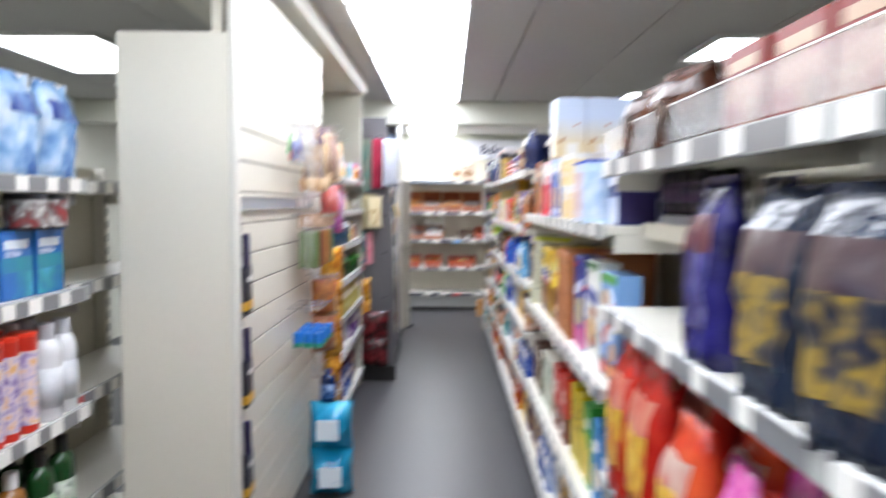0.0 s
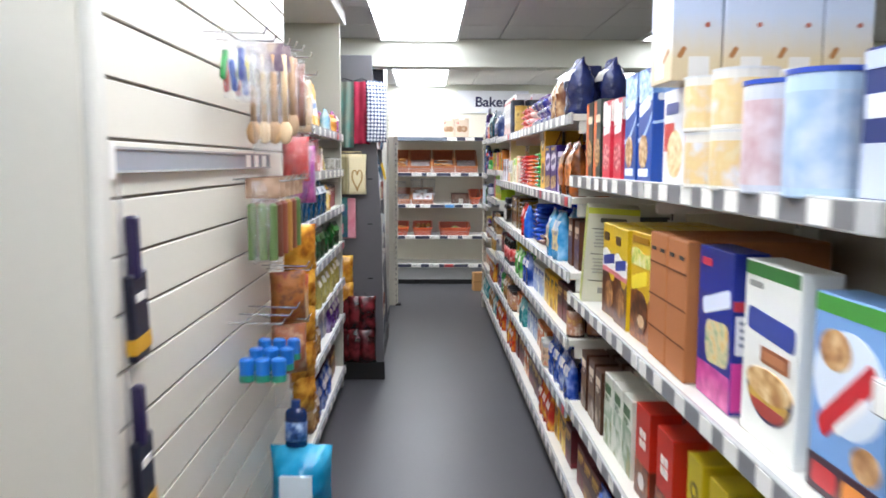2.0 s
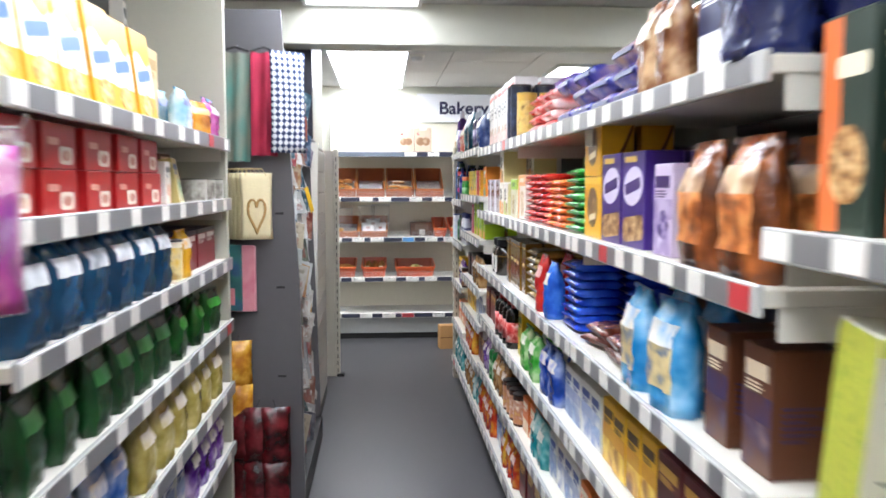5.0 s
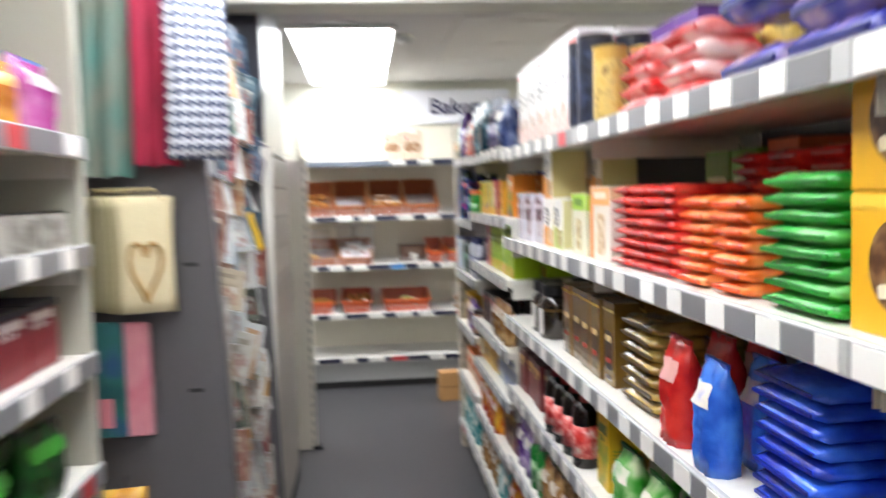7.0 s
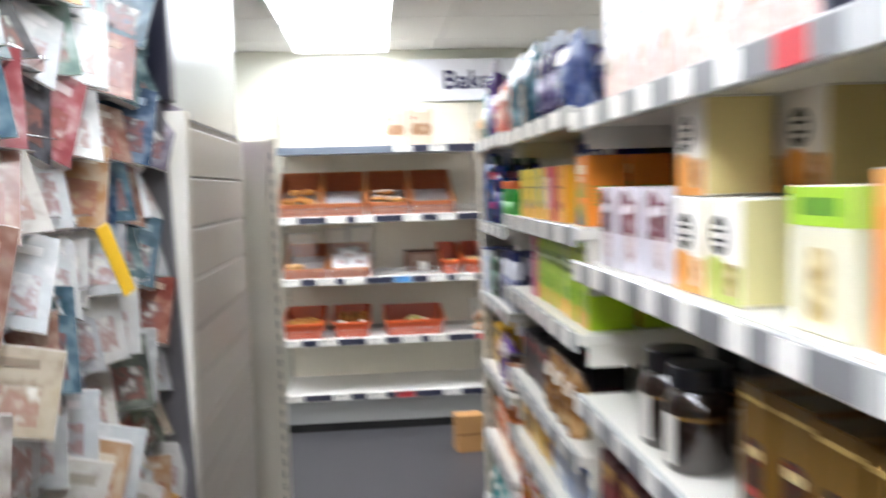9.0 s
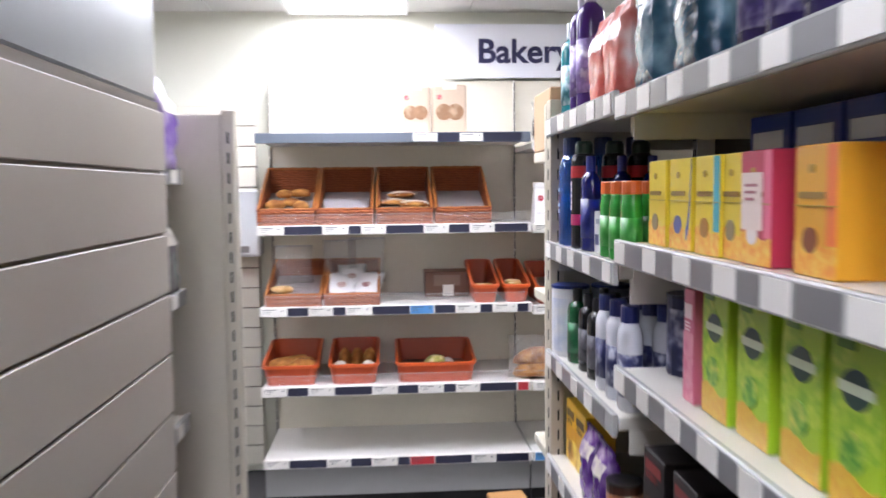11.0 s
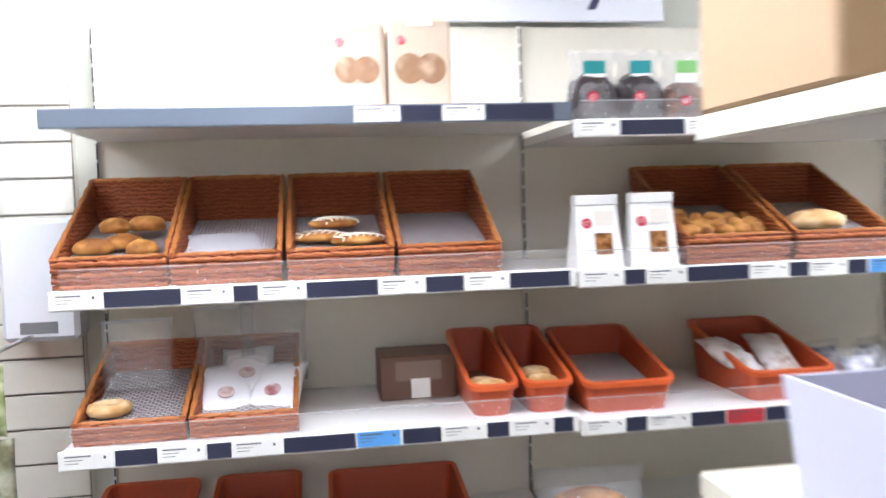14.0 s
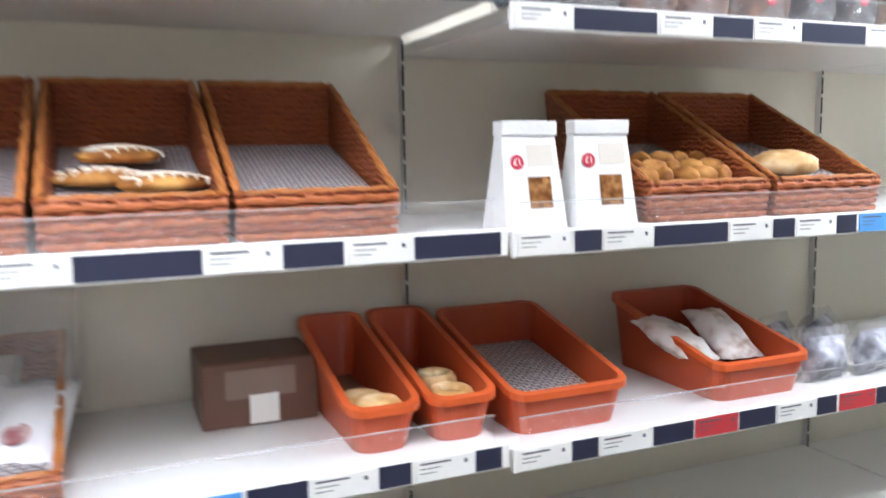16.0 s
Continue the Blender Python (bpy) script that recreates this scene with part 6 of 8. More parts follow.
def tub_mesh(w, d, hf, hb, r=0.03, rim=False):
    bm = bmesh.new()

    def ring(sx, sy, inset, zf, zb, rr):
        vs = []
        hw, y0, y1 = sx / 2 - inset, inset, sy - inset
        for cx, cy, a0 in ((hw - rr, y1 - rr, 0), (-hw + rr, y1 - rr, 90), (-hw + rr, y0 + rr, 180), (hw - rr, y0 + rr, 270)):
            for k in range(5):
                a = radians(a0 + 22.5 * k)
                x, y = cx + rr * math.cos(a), cy + rr * math.sin(a)
                vs.append(bm.verts.new((x, y, zf + (zb - zf) * y / sy)))
        return vs
    rings = [ring(w, d, 0.018, 0, 0, r), ring(w, d, 0.006, hf - 0.014, hb - 0.014, r), ring(w, d, 0.0, hf - 0.012, hb - 0.012, r), ring(w, d, 0.0, hf, hb, r),
             ring(w, d, 0.012, hf, hb, r * 0.8), ring(w, d, 0.026, 0.01, 0.01, r * 0.8)]
    n = len(rings[0])
    for k, (a, b) in enumerate(zip(rings, rings[1:])):
        if rim != (k in (1, 2, 3)):
            continue
        for i in range(n):
            bm.faces.new((a[i], a[(i + 1) % n], b[(i + 1) % n], b[i]))
    if not rim:
        bm.faces.new(rings[0][::-1])
        bm.faces.new(rings[-1])
    for v in [v for v in bm.verts if not v.link_faces]:
        bm.verts.remove(v)
    bmesh.ops.recalc_face_normals(bm, faces=bm.faces)
    return bm


TUB_RIM = paint("#c8582a", 0.35, 0.0, 0.12, 18, 0.04)


def bread_tub(x, z, w, hf=0.075, hb=0.16, d=0.36, liner=False):
    ob = empty("bread_tub", pose(x, 9.85, z))
    part("body", tub_mesh(w, d, hf, hb), TERRACOTTA, ob)
    part("rim", tub_mesh(w, d, hf, hb, rim=True), TUB_RIM, ob, "rolled paler orange rim")
    if liner:
        o = part("liner", boxed(-w / 2 + 0.03, w / 2 - 0.03, 0, d - 0.07, 0, 0.002), LINER, ob, "grey patterned paper liner")
        o.location, o.rotation_euler = (0, 0.034, 0.036), (math.atan(0.16), 0, 0)
    return tagged(ob, "terracotta orange plastic bread tub", "tub", "bread tubs")


def lump(name, x, y, z, rx, ry_, rz, material, label, cat, ring=False, seed=1, turn=0):
    """A bun, roll or pastry with an uneven skin; ring: with a hole."""
    rnd = random.Random(seed)
    bm = bmesh.new()
    if ring:
        R, r = 0.7, 0.3
        grid = []
        for i in range(18):
            a = 2 * math.pi * i / 18
            grid.append([bm.verts.new(((R + r * math.cos(b)) * math.cos(a) * rx, (R + r * math.cos(b)) * math.sin(a) * ry_, (r * math.sin(b) + r) * rz / (2 * r)))
                         for b in [2 * math.pi * j / 8 for j in range(8)]])
        for i in range(18):
            for j in range(8):
                bm.faces.new((grid[i][j], grid[(i + 1) % 18][j], grid[(i + 1) % 18][(j + 1) % 8], grid[i][(j + 1) % 8]))
    else:
        bmesh.ops.create_icosphere(bm, subdivisions=3, radius=1)
        for v in bm.verts:
            k = 1 + 0.1 * noise.noise(v.co * 2.3 + Vector((seed, 0, 0)))
            v.co = Vector((v.co.x * rx * k, v.co.y * ry_ * k, (max(v.co.z, -0.62) + 0.62) / 1.62 * rz * k))
    ob = link_mesh(name, bm, material, smooth=True)
    ob.matrix_basis = pose(x, y, z, 0, 0, turn)
    return tagged(ob, label, cat)


R3, R2, R1 = 1.2115, 0.8715, 0.5325


def bed(y, zf, rise):
    """Height of a basket's sloping liner over its shelf."""
    return zf + rise * (y - 9.872) + 0.003


for x in (-0.425, -0.18, 0.072, 0.322):
    wicker_basket(x, R3)
for x in (1.035, 1.32):
    wicker_basket(x, R3 - 0.005, 0.27)
for x in (-0.402, -0.157):
    wicker_basket(x, R2, 0.24, 0.36, 0.05, 0.17)
bread_tub(0.416, R2, 0.124)
bread_tub(0.55, R2, 0.124)
bread_tub(0.752, R2 - 0.012, 0.235, liner=True)
bread_tub(1.178, R2 - 0.012, 0.24)
bread_tub(-0.425, R1, 0.24, 0.085, 0.14)
bread_tub(-0.155, R1, 0.22, 0.085, 0.14)
bread_tub(0.198, R1, 0.35, 0.085, 0.13)

for x, w in ((-0.425, 0.24), (-0.155, 0.22), (0.198, 0.35)):
    ob = link_mesh("paper_bed", boxed(-w / 2 + 0.03, w / 2 - 0.03, 0.034, 0.31, 0, 0.028, bevel=0.008), paint("#6a4a3c", 0.6, 0, 0.15, 14, 0.2))
    ob.matrix_basis = pose(x, 9.85, R1 + 0.0105)
    tagged(ob, "crumpled brown paper lining a bread tub", "paper")
IN = 0.017
for i, (x, y) in enumerate(((-0.48, 9.95), (-0.42, 9.98), (-0.37, 9.93), (-0.45, 10.03), (-0.38, 10.04))):
    lump("bread_roll", x, y, R3 + bed(y, 0.05, 0.28) + (0.022 if i > 2 else 0), 0.046, 0.034, 0.036, BREAD, "golden brown crusty roll in a wicker basket", "bread roll", seed=i, turn=i * 40)
for i, (x, y, zz) in enumerate(((0.03, 9.98, 0.0), (0.115, 9.95, 0.0), (0.06, 10.02, 0.04))):
    b = lump("iced_bun", x, y, R3 + bed(y, 0.05, 0.28) + zz * 0.5, 0.066, 0.05, 0.024, BREAD, "flat brown bun drizzled with white icing", "bun", seed=20 + i, turn=20 * i)
    for k in range(7):
        xx = -0.051 + 0.017 * k
        pts = [(xx + 0.008 * math.sin(j * 1.4), -0.036 + 0.012 * j, 0.0255 * math.sqrt(max(0.05, 1 - (xx / 0.077) ** 2 - ((-0.036 + 0.012 * j) / 0.055) ** 2)) + 0.001) for j in range(7)]
        part("icing_line", tube(pts, 0.0022, 5), paint("#f0e8d8", 0.4, 0, 0.03, 20, 0), b, "thin white icing")
for i in range(16):
    lump("pastry_twist", 0.94 + 0.045 * (i % 5) + 0.01 * (i // 5), 9.92 + 0.05 * (i // 5), R3 - 0.005 + bed(9.92 + 0.05 * (i // 5), 0.05, 0.28), 0.03, 0.016, 0.03, BREAD, "golden flaky pastry piece in a wicker basket", "pastry", seed=40 + i, turn=i * 57)
lump("flat_bread", 1.30, 9.95, R3 - 0.005 + bed(9.95, 0.05, 0.28), 0.075, 0.06, 0.05, PALE_BREAD, "pale floury flat loaf in a wicker basket", "bread", seed=61)
lump("bread_ring", -0.46, 9.93, R2 + bed(9.93, 0.036, 0.2), 0.05, 0.05, 0.028, PALE_BREAD, "pale ring pretzel on paper liner", "pretzel", True, 62)
for x in (0.416, 0.55):
    ob = link_mesh("paper_bed", boxed(-0.032, 0.032, 0.034, 0.30, 0, 0.042, bevel=0.008), paint("#7a4a34", 0.6, 0, 0.15, 14, 0.2))
    ob.matrix_basis = pose(x, 9.85, R2 + 0.0105)
    tagged(ob, "crumpled brown paper under pastries in a narrow tub", "paper")
for i, (x, y) in enumerate(((0.41, 9.965), (0.42, 9.91))):
    lump("cookie", x, y, R2 + 0.052 + 0.006 * i, 0.038, 0.042, 0.02, PALE_BREAD, "round pale cookie in an orange tub", "cookie", seed=63 + i)
for i, (x, y) in enumerate(((0.548, 9.91), (0.55, 9.985))):
    lump("doughnut", x, y, R2 + 0.052 + 0.006 * i, 0.038, 0.042, 0.026, PALE_BREAD, "small glazed ring doughnut in an orange tub", "doughnut", True, 66 + i)
for i, (x, y) in enumerate(((-0.46, 9.98), (-0.41, 10.02), (-0.38, 9.95))):
    lump("baguette", x, y, R1 + 0.039, 0.08, 0.035, 0.06, BREAD, "brown crusty bread in an orange tub", "bread", seed=70 + i, turn=12 * i)
for i, (x, y) in enumerate(((-0.20, 10.02), (-0.145, 10.03), (-0.09, 10.02))):
    lump("brown_roll", x, y, R1 + 0.039, 0.03, 0.05, 0.085, BREAD, "tall brown roll in an orange tub", "bread roll", seed=75 + i)
for i, x in enumerate((-0.215, -0.095)):
    lump("white_roll", x, 9.92, R1 + 0.039, 0.032, 0.028, 0.05, paint("#e8e0d4", 0.6, 0, 0.06, 20, 0.1), "white floury roll in an orange tub", "bread roll", seed=78 + i)
lump("salad_roll", 0.20, 9.96, R1 + 0.039, 0.05, 0.045, 0.06, printed(["#7a8a2c", "#d8c870", "#e8dcb0"], 40, 0.5), "green and yellow filled roll in an orange tub", "roll", seed=81)
lump("salad_roll", 0.255, 9.97, R1 + 0.039, 0.03, 0.03, 0.045, paint("#e4dccb", 0.5, 0, 0.08, 20, 0.1), "white wrapped roll in an orange tub", "roll", seed=82)

STICKER = paint("#c2203c", 0.4, 0, 0.05, 20, 0)


def text_mesh(body, size, width=None):
    c = bpy.data.curves.new("text", "FONT")
    c.body, c.size, c.extrude, c.align_x, c.align_y = body, size, 0.0003, "CENTER", "CENTER"
    o = new("text_curve", c)
    me_ = bpy.data.meshes.new_from_object(o.evaluated_get(bpy.context.evaluated_depsgraph_get()))
    bpy.data.objects.remove(o)
    me_.materials.clear()
    return me_


POUND = text_mesh("£1", 0.016)
POUND.materials.append(TICKET)


def sticker(parent, x, y, z, r=0.0125, lean=0):
    b = lathe([(r, 0), (r, 0.0008)], 18)
    o = part("price_sticker", b, STICKER, parent, "round red price sticker")
    o.rotation_euler, o.location = (radians(90 - lean), 0, 0), (x, y, z)
    t = new("price", POUND)
    t.parent = o
    t.location = (0, 0, 0.0012)
    return o


def paper_bag(x, y, z, w, d, h, turn=0):
    """Folded white bag with a window, standing, tapering to its folded top."""
    bm = bmesh.new()
    lo = [bm.verts.new(p) for p in ((-w / 2, 0, 0), (w / 2, 0, 0), (w / 2, d, 0), (-w / 2, d, 0))]
    hi = [bm.verts.new(p) for p in ((-w * 0.44, d * 0.36, h * 0.86), (w * 0.44, d * 0.36, h * 0.86), (w * 0.44, d * 0.64, h * 0.86), (-w * 0.44, d * 0.64, h * 0.86))]
    for i in range(4):
        bm.faces.new((lo[i], lo[(i + 1) % 4], hi[(i + 1) % 4], hi[i]))
    bm.faces.new(lo[::-1])
    bm.faces.new(hi)
    white = paint("#e8e6e4", 0.35, 0, 0.05, 14, 0.15)
    ob = link_mesh("paper_bag", bm, white)
    ob.matrix_basis = pose(x, y, z, 0, 0, turn)
    part("folded_top", boxed(-w * 0.46, w * 0.46, d * 0.3, d * 0.68, h * 0.86, h, bevel=0.002), white, ob)
    lean = math.degrees(math.atan(d * 0.36 / (h * 0.86)))

    def on(zz):
        return d * 0.36 * zz / (h * 0.86) - 0.0012
    o = part("window", boxed(-0.022, 0.022, -0.0004, 0.0004, -0.026, 0.026), printed(["#5a3418", "#8a5a30", "#b98a58"], 60, 0.2), ob, "clear window showing brown cake")
    o.rotation_euler, o.location = (radians(-lean), 0, 0), (0.012, on(h * 0.34), h * 0.34)
    o = part("label", boxed(-0.025, 0.025, -0.0004, 0.0004, -0.018, 0.018), paint("#d8d0c4", 0.4), ob, "pale grey label")
    o.rotation_euler, o.location = (radians(-lean), 0, 0), (0.018, on(h * 0.68), h * 0.68)
    sticker(ob, -0.028, on(h * 0.62), h * 0.62, lean=lean)
    return tagged(ob, "white paper cake bag with window and red sticker", "paper bag", "white bags")


paper_bag(0.688, 9.865, R3 - 0.005, 0.118, 0.08, 0.178, 4)
paper_bag(0.825, 9.865, R3 - 0.005, 0.118, 0.08, 0.18, -3)


def kraft_bag(x, y, z, w, d, h, seed):
    ob = link_mesh("bread_bag", boxed(-w / 2, w / 2, 0, d, 0, h, bevel=0.008), paint("#cdb8a2", 0.65, 0, 0.1, 10, 0.15))
    ob.matrix_basis = pose(x, y, z, 0, 0, seed * 3 - 4)
    part("top_flap", boxed(-w * 0.2, w * 0.2, -0.003, 0.02, h * 0.9, h * 1.03), paint("#ece4d8", 0.5), ob, "white folded flap")
    for k, dx in enumerate((-0.17, 0.17)):
        b = lathe([(w * 0.24, 0), (w * 0.24, 0.001)], 20)
        bmesh.ops.rotate(b, verts=b.verts, matrix=Matrix.Rotation(radians(90), 3, "X"))
        bmesh.ops.translate(b, verts=b.verts, vec=(dx * w, -0.0004 - 0.0004 * k, h * 0.45))
        part("window", b, printed(["#b08a6c", "#8a6448", "#d0b498"], 16, 0.25), ob, "round window showing bread rolls")
    sticker(ob, -w * 0.3, -0.0006, h * 0.75, 0.01)
    return tagged(ob, "tan paper bread bag with round window", "bread bag", "tan bread bags")


kraft_bag(0.125, 9.88, 1.5915, 0.125, 0.09, 0.205, 1)
kraft_bag(0.27, 9.88, 1.5915, 0.145, 0.09, 0.21, 2)

# clear bags of cakes on the upper bakery shelf
for i in range(8):
    x = 0.685 + 0.115 * i + (0.03 if i > 3 else 0)
    tint = ("#1c8a8c", "#1c8a8c", "#7ab868", "#7ab868", "#4a74c0", "#4a74c0", "#4a74c0", "#7ab868")[i]
    dark = i in (0, 1, 5, 6)
    ob = empty("cake_bag", pose(x, 9.90, 1.5525, 0, 0, (i * 37) % 9 - 4))
    q = bmesh.new()
    bmesh.ops.create_icosphere(q, subdivisions=3, radius=1)
    for v in q.verts:
        k = 1 + 0.12 * noise.noise(v.co * 2.6 + Vector((i * 3.1, 0, 0)))
        wide = 0.058 * (1 if v.co.z < 0.1 else 1 - 0.35 * (v.co.z - 0.1))
        c = [math.copysign(abs(e) ** 0.62, e) for e in v.co]
        v.co = Vector((c[0] * wide * k, c[1] * 0.036 * k, (c[2] + 1) * (0.058 if dark else 0.046) * k))
    zmin = min(v.co.z for v in q.verts)
    bmesh.ops.translate(q, verts=q.verts, vec=(0, 0, 0.003 - zmin))
    part("cake", q, printed(["#160e10", "#241618", "#3a2624"] if dark else ["#4a2e24", "#664434", "#8a6450"], 40, 0.6, crumple=0.5), ob, "dark chocolate cakes", True)
    q = bmesh.new()
    rnd_b = random.Random(300 + i)
    nn, rows_b = 20, []
    for j in range(11):
        t = j / 10
        wd = 0.060 if t < 0.55 else 0.060 - 0.012 * (t - 0.55) / 0.2 if t < 0.75 else 0.048 + 0.014 * (t - 0.75) / 0.25
        th = 0.039 if t < 0.5 else 0.039 * max(0.06, 1 - (t - 0.5) / 0.3)
        zt = 0.002 + 0.172 * t
        rows_b.append([q.verts.new((wd * math.cos(a_) * (1 + rnd_b.uniform(-0.03, 0.03)), th * math.sin(a_) + rnd_b.uniform(-1, 1) * (0.001 + 0.005 * t), zt + (rnd_b.uniform(-0.008, 0.008) if j == 10 else 0)))
                       for a_ in [2 * math.pi * e / nn for e in range(nn)]])
    for ra, rb in zip(rows_b, rows_b[1:]):
        for e in range(nn):
            q.faces.new((ra[e], ra[(e + 1) % nn], rb[(e + 1) % nn], rb[e]))
    part("film", q, CRINKLE, ob, "clear crinkled film")
    part("top_label", boxed(-0.026, 0.026, -0.026, -0.0245, 0.118, 0.148), paint(tint, 0.4, 0, 0.12, 30, 0.05), ob, "coloured paper label")
    part("white_label", boxed(-0.024, 0.024, -0.0262, -0.0247, 0.096, 0.1175), TICKET, ob, "white paper label")
    sticker(ob, -0.008, -0.0405, 0.062 if dark else 0.05)
    tagged(ob, "clear film bag of chocolate cakes with coloured label", "cake bag", "cake bags")

# clear bags that stand empty behind the filled ones
for x, y, w, h, r in ((-0.10, 10.06, 0.17, 0.2, -6), (-0.215, 10.07, 0.15, 0.19, 8), (-0.42, 10.05, 0.17, 0.17, 4)):
    ob = link_mesh("film_bag", pillow(w, 0.03, h, seed=int(200 + 100 * abs(x))), CRINKLE, smooth=True)
    ob.matrix_basis = pose(x, y, R2 + 0.078, -8, 0, r)
    part("top_seal", boxed(-w * 0.45, w * 0.45, -0.002, 0.002, h * 0.955, h), clear("#f0f0f4", 0.2, 0.5), ob, "milky sealed edge")
    tagged(ob, "clear crinkled film bag standing in a bakery basket", "film bag", "film bags")

# brown cake box, paper sheets, wrapped goods
cb = link_mesh("cake_box", boxed(-0.1, 0.1, 0, 0.15, 0, 0.115, bevel=0.003), paint("#684838", 0.5, 0, 0.1, 12, 0.05))
cb.matrix_basis = pose(0.265, 10.08, R2)
part("window", boxed(-0.06, 0.06, -0.0008, -0.0002, 0.05, 0.1), paint("#8a7468", 0.2), cb, "clear window")
part("label", boxed(-0.02, 0.03, -0.0012, -0.0003, 0.004, 0.055), TICKET, cb, "white label")
tagged(cb, "brown cake box with window and white label", "cake box")
for x, y, z, r, s in ((-0.20, 9.91, R2 + 0.03, 6, 1), (-0.105, 9.91, R2 + 0.03, -10, 2), (-0.16, 9.98, R2 + 0.06, 2, 3)):
    ob = link_mesh("doughnut_bag", pillow(0.13, 0.05, 0.19, seed=s + 80), paint("#e6e4e6", 0.25, 0, 0.06, 20, 0.2), smooth=True)
    ob.matrix_basis = pose(x, y, z, -62, 0, r)
    b = lathe([(0.02, 0), (0.02, 0.002)], 16)
    bmesh.ops.rotate(b, verts=b.verts, matrix=Matrix.Rotation(radians(90), 3, "X"))
    bmesh.ops.translate(b, verts=b.verts, vec=(0.0, -0.0245, 0.06))
    part("emblem", b, printed(["#8a3038", "#e0d4d0", "#7a4a38"], 25, 0.4), ob)
    tagged(ob, "white film bag of doughnuts lying in a basket", "doughnut bag", "doughnut bags")
ob = link_mesh("paper_sheet", boxed(-0.08, 0.08, 0, 0.12, 0, 0.002), clear("#e8e6ea", 0.25, 0.5))
ob.matrix_basis = pose(-0.18, 9.905, R3 + 0.072, 17, 0, 12)
tagged(ob, "thin white paper sheet lying in a basket", "paper")
for x, r in ((1.12, 24), (1.2, -8)):
    ob = link_mesh("snack_bag", pillow(0.10, 0.05, 0.17, seed=int(x * 100)), printed(["#ece8e6", "#e0d8d2", "#8a5c40"], 24, 0.3, crumple=0.3), smooth=True)
    ob.matrix_basis = pose(x, 9.935, R2 + 0.045, -66, 0, r)
    tagged(ob, "white and brown cake bag lying in an orange tub", "snack bag")
for i in range(4):
    ob = link_mesh("wrapped_loaf", pillow(0.13, 0.09, 0.11, seed=90 + i), FILM, smooth=True)
    ob.matrix_basis = pose(1.38 + 0.14 * (i % 2), 9.9 + 0.14 * (i // 2), R2 - 0.012, 0, 0, i * 9)
    part("bread", pillow(0.11, 0.07, 0.09, seed=94 + i), printed(["#3a3a44", "#8a8a98", "#d8d8e0"], 30, 0.4), ob, "dark bread inside", True)
    tagged(ob, "film wrapped dark loaf on the bakery shelf", "bread")
ob = empty("baguette_bag", pose(0.655, 9.90, R1 - 0.003, 0, 0, -6))
for k, (dx, z) in enumerate(((0, 0.0), (0.0, 0.055))):
    bm = bmesh.new()
    bmesh.ops.create_icosphere(bm, subdivisions=3, radius=1)
    for v in bm.verts:
        v.co = Vector((v.co.x * 0.118, v.co.y * 0.05, v.co.z * 0.04 + 0.045 + z - 0.25 * (v.co.x * 0.1) ** 2 * 10))
    part("baguette", bm, BREAD, ob, "golden glazed baguette", True)
part("film", pillow(0.28, 0.15, 0.19, seed=97), CRINKLE, ob, "clear crinkled film", True)
tagged(ob, "clear film bag of golden baguettes", "bread")
for m, l, zs in ((BK1, 1.145, (1.217, 0.877, 0.538)), (BK2, 1.145, (1.558, 1.212, 0.865, 0.535))):
    for z in zs:
        g = link_mesh("clear_guard", boxed(0.3 if z < 1 and l > 1.2 else 0.02, l - 0.02, 0.002, 0.0035, z - 0.004, z + 0.042), clear("#ffffff", 0.03, 0.05))
        g.matrix_basis = m
        # edge glint of the acrylic, laid on as a pale strip
        part("edge", boxed(0.02, l - 0.02, 0.0015, 0.004, z + 0.0425, z + 0.0442), clear("#f4f4f4", 0.15, 0.4), g, "pale line painting the edge glint")
        tagged(g, "clear acrylic guard strip along a bakery shelf", "shelf guard", "shelf guards")

# goods on the end shelving
ob = link_mesh("cardboard_box", boxed(0, 0.38, 0, 0.24, 0, 0.17, bevel=0.004), paint("#bd9f7c", 0.75, 0, 0.1, 12, 0.06))
ob.matrix_basis = pose(0.448, 8.64, 1.4655)
part("tape", boxed(0.17, 0.22, -0.0012, 0.2412, 0.12, 0.1712), paint("#c8a878", 0.3), ob, "brown parcel tape")
tagged(ob, "pale brown cardboard box on the end shelving", "cardboard box")
ob = empty("storage_crate", pose(0.47, 8.54, 1.0555))
part("body", moved(basket_mesh(0.3, 0.22, 0.14, 0.14, 0.006), 0.15), paint("#d4d4e4", 0.35, 0, 0.04, 10, 0.02), ob)
part("rim", boxed(-0.006, 0.306, -0.006, -0.001, 0.125, 0.142, bevel=0.002), paint("#e4e4ee", 0.35), ob)
tagged(ob, "pale lilac plastic storage crate on the end shelving", "crate")
for i in range(4):
    ob = link_mesh("paper_stack", boxed(0, 0.24, 0, 0.2, 0, 0.02, bevel=0.002), TICKET)
    ob.matrix_basis = pose(0.47 + 0.008 * i, 8.53 - 0.004 * i, 0.6005 + 0.0203 * i, 0, 0, (-4, 3, -2, 5)[i])
    tagged(ob, "pile of white paper bags on the end shelving", "paper")
ob = link_mesh("carton_flap", boxed(-0.07, 0.07, -0.05, 0.05, 0, 0.19, bevel=0.003), KRAFT)
ob.matrix_basis = pose(0.44, 9.42, 0.0, 0, 0, 8)
part("seam", boxed(-0.0705, 0.0705, -0.051, -0.0503, 0.09, 0.096), paint("#6a4420", 0.8), ob)
tagged(ob, "small brown cardboard carton standing on the floor", "cardboard box")

# ---- goods on the tall white shelving ----
def left(y0, y1, z, key, maker, w, **k):
    run(LU, y0 - 4.13, y1 - 4.13, z, key, maker, w, **k)


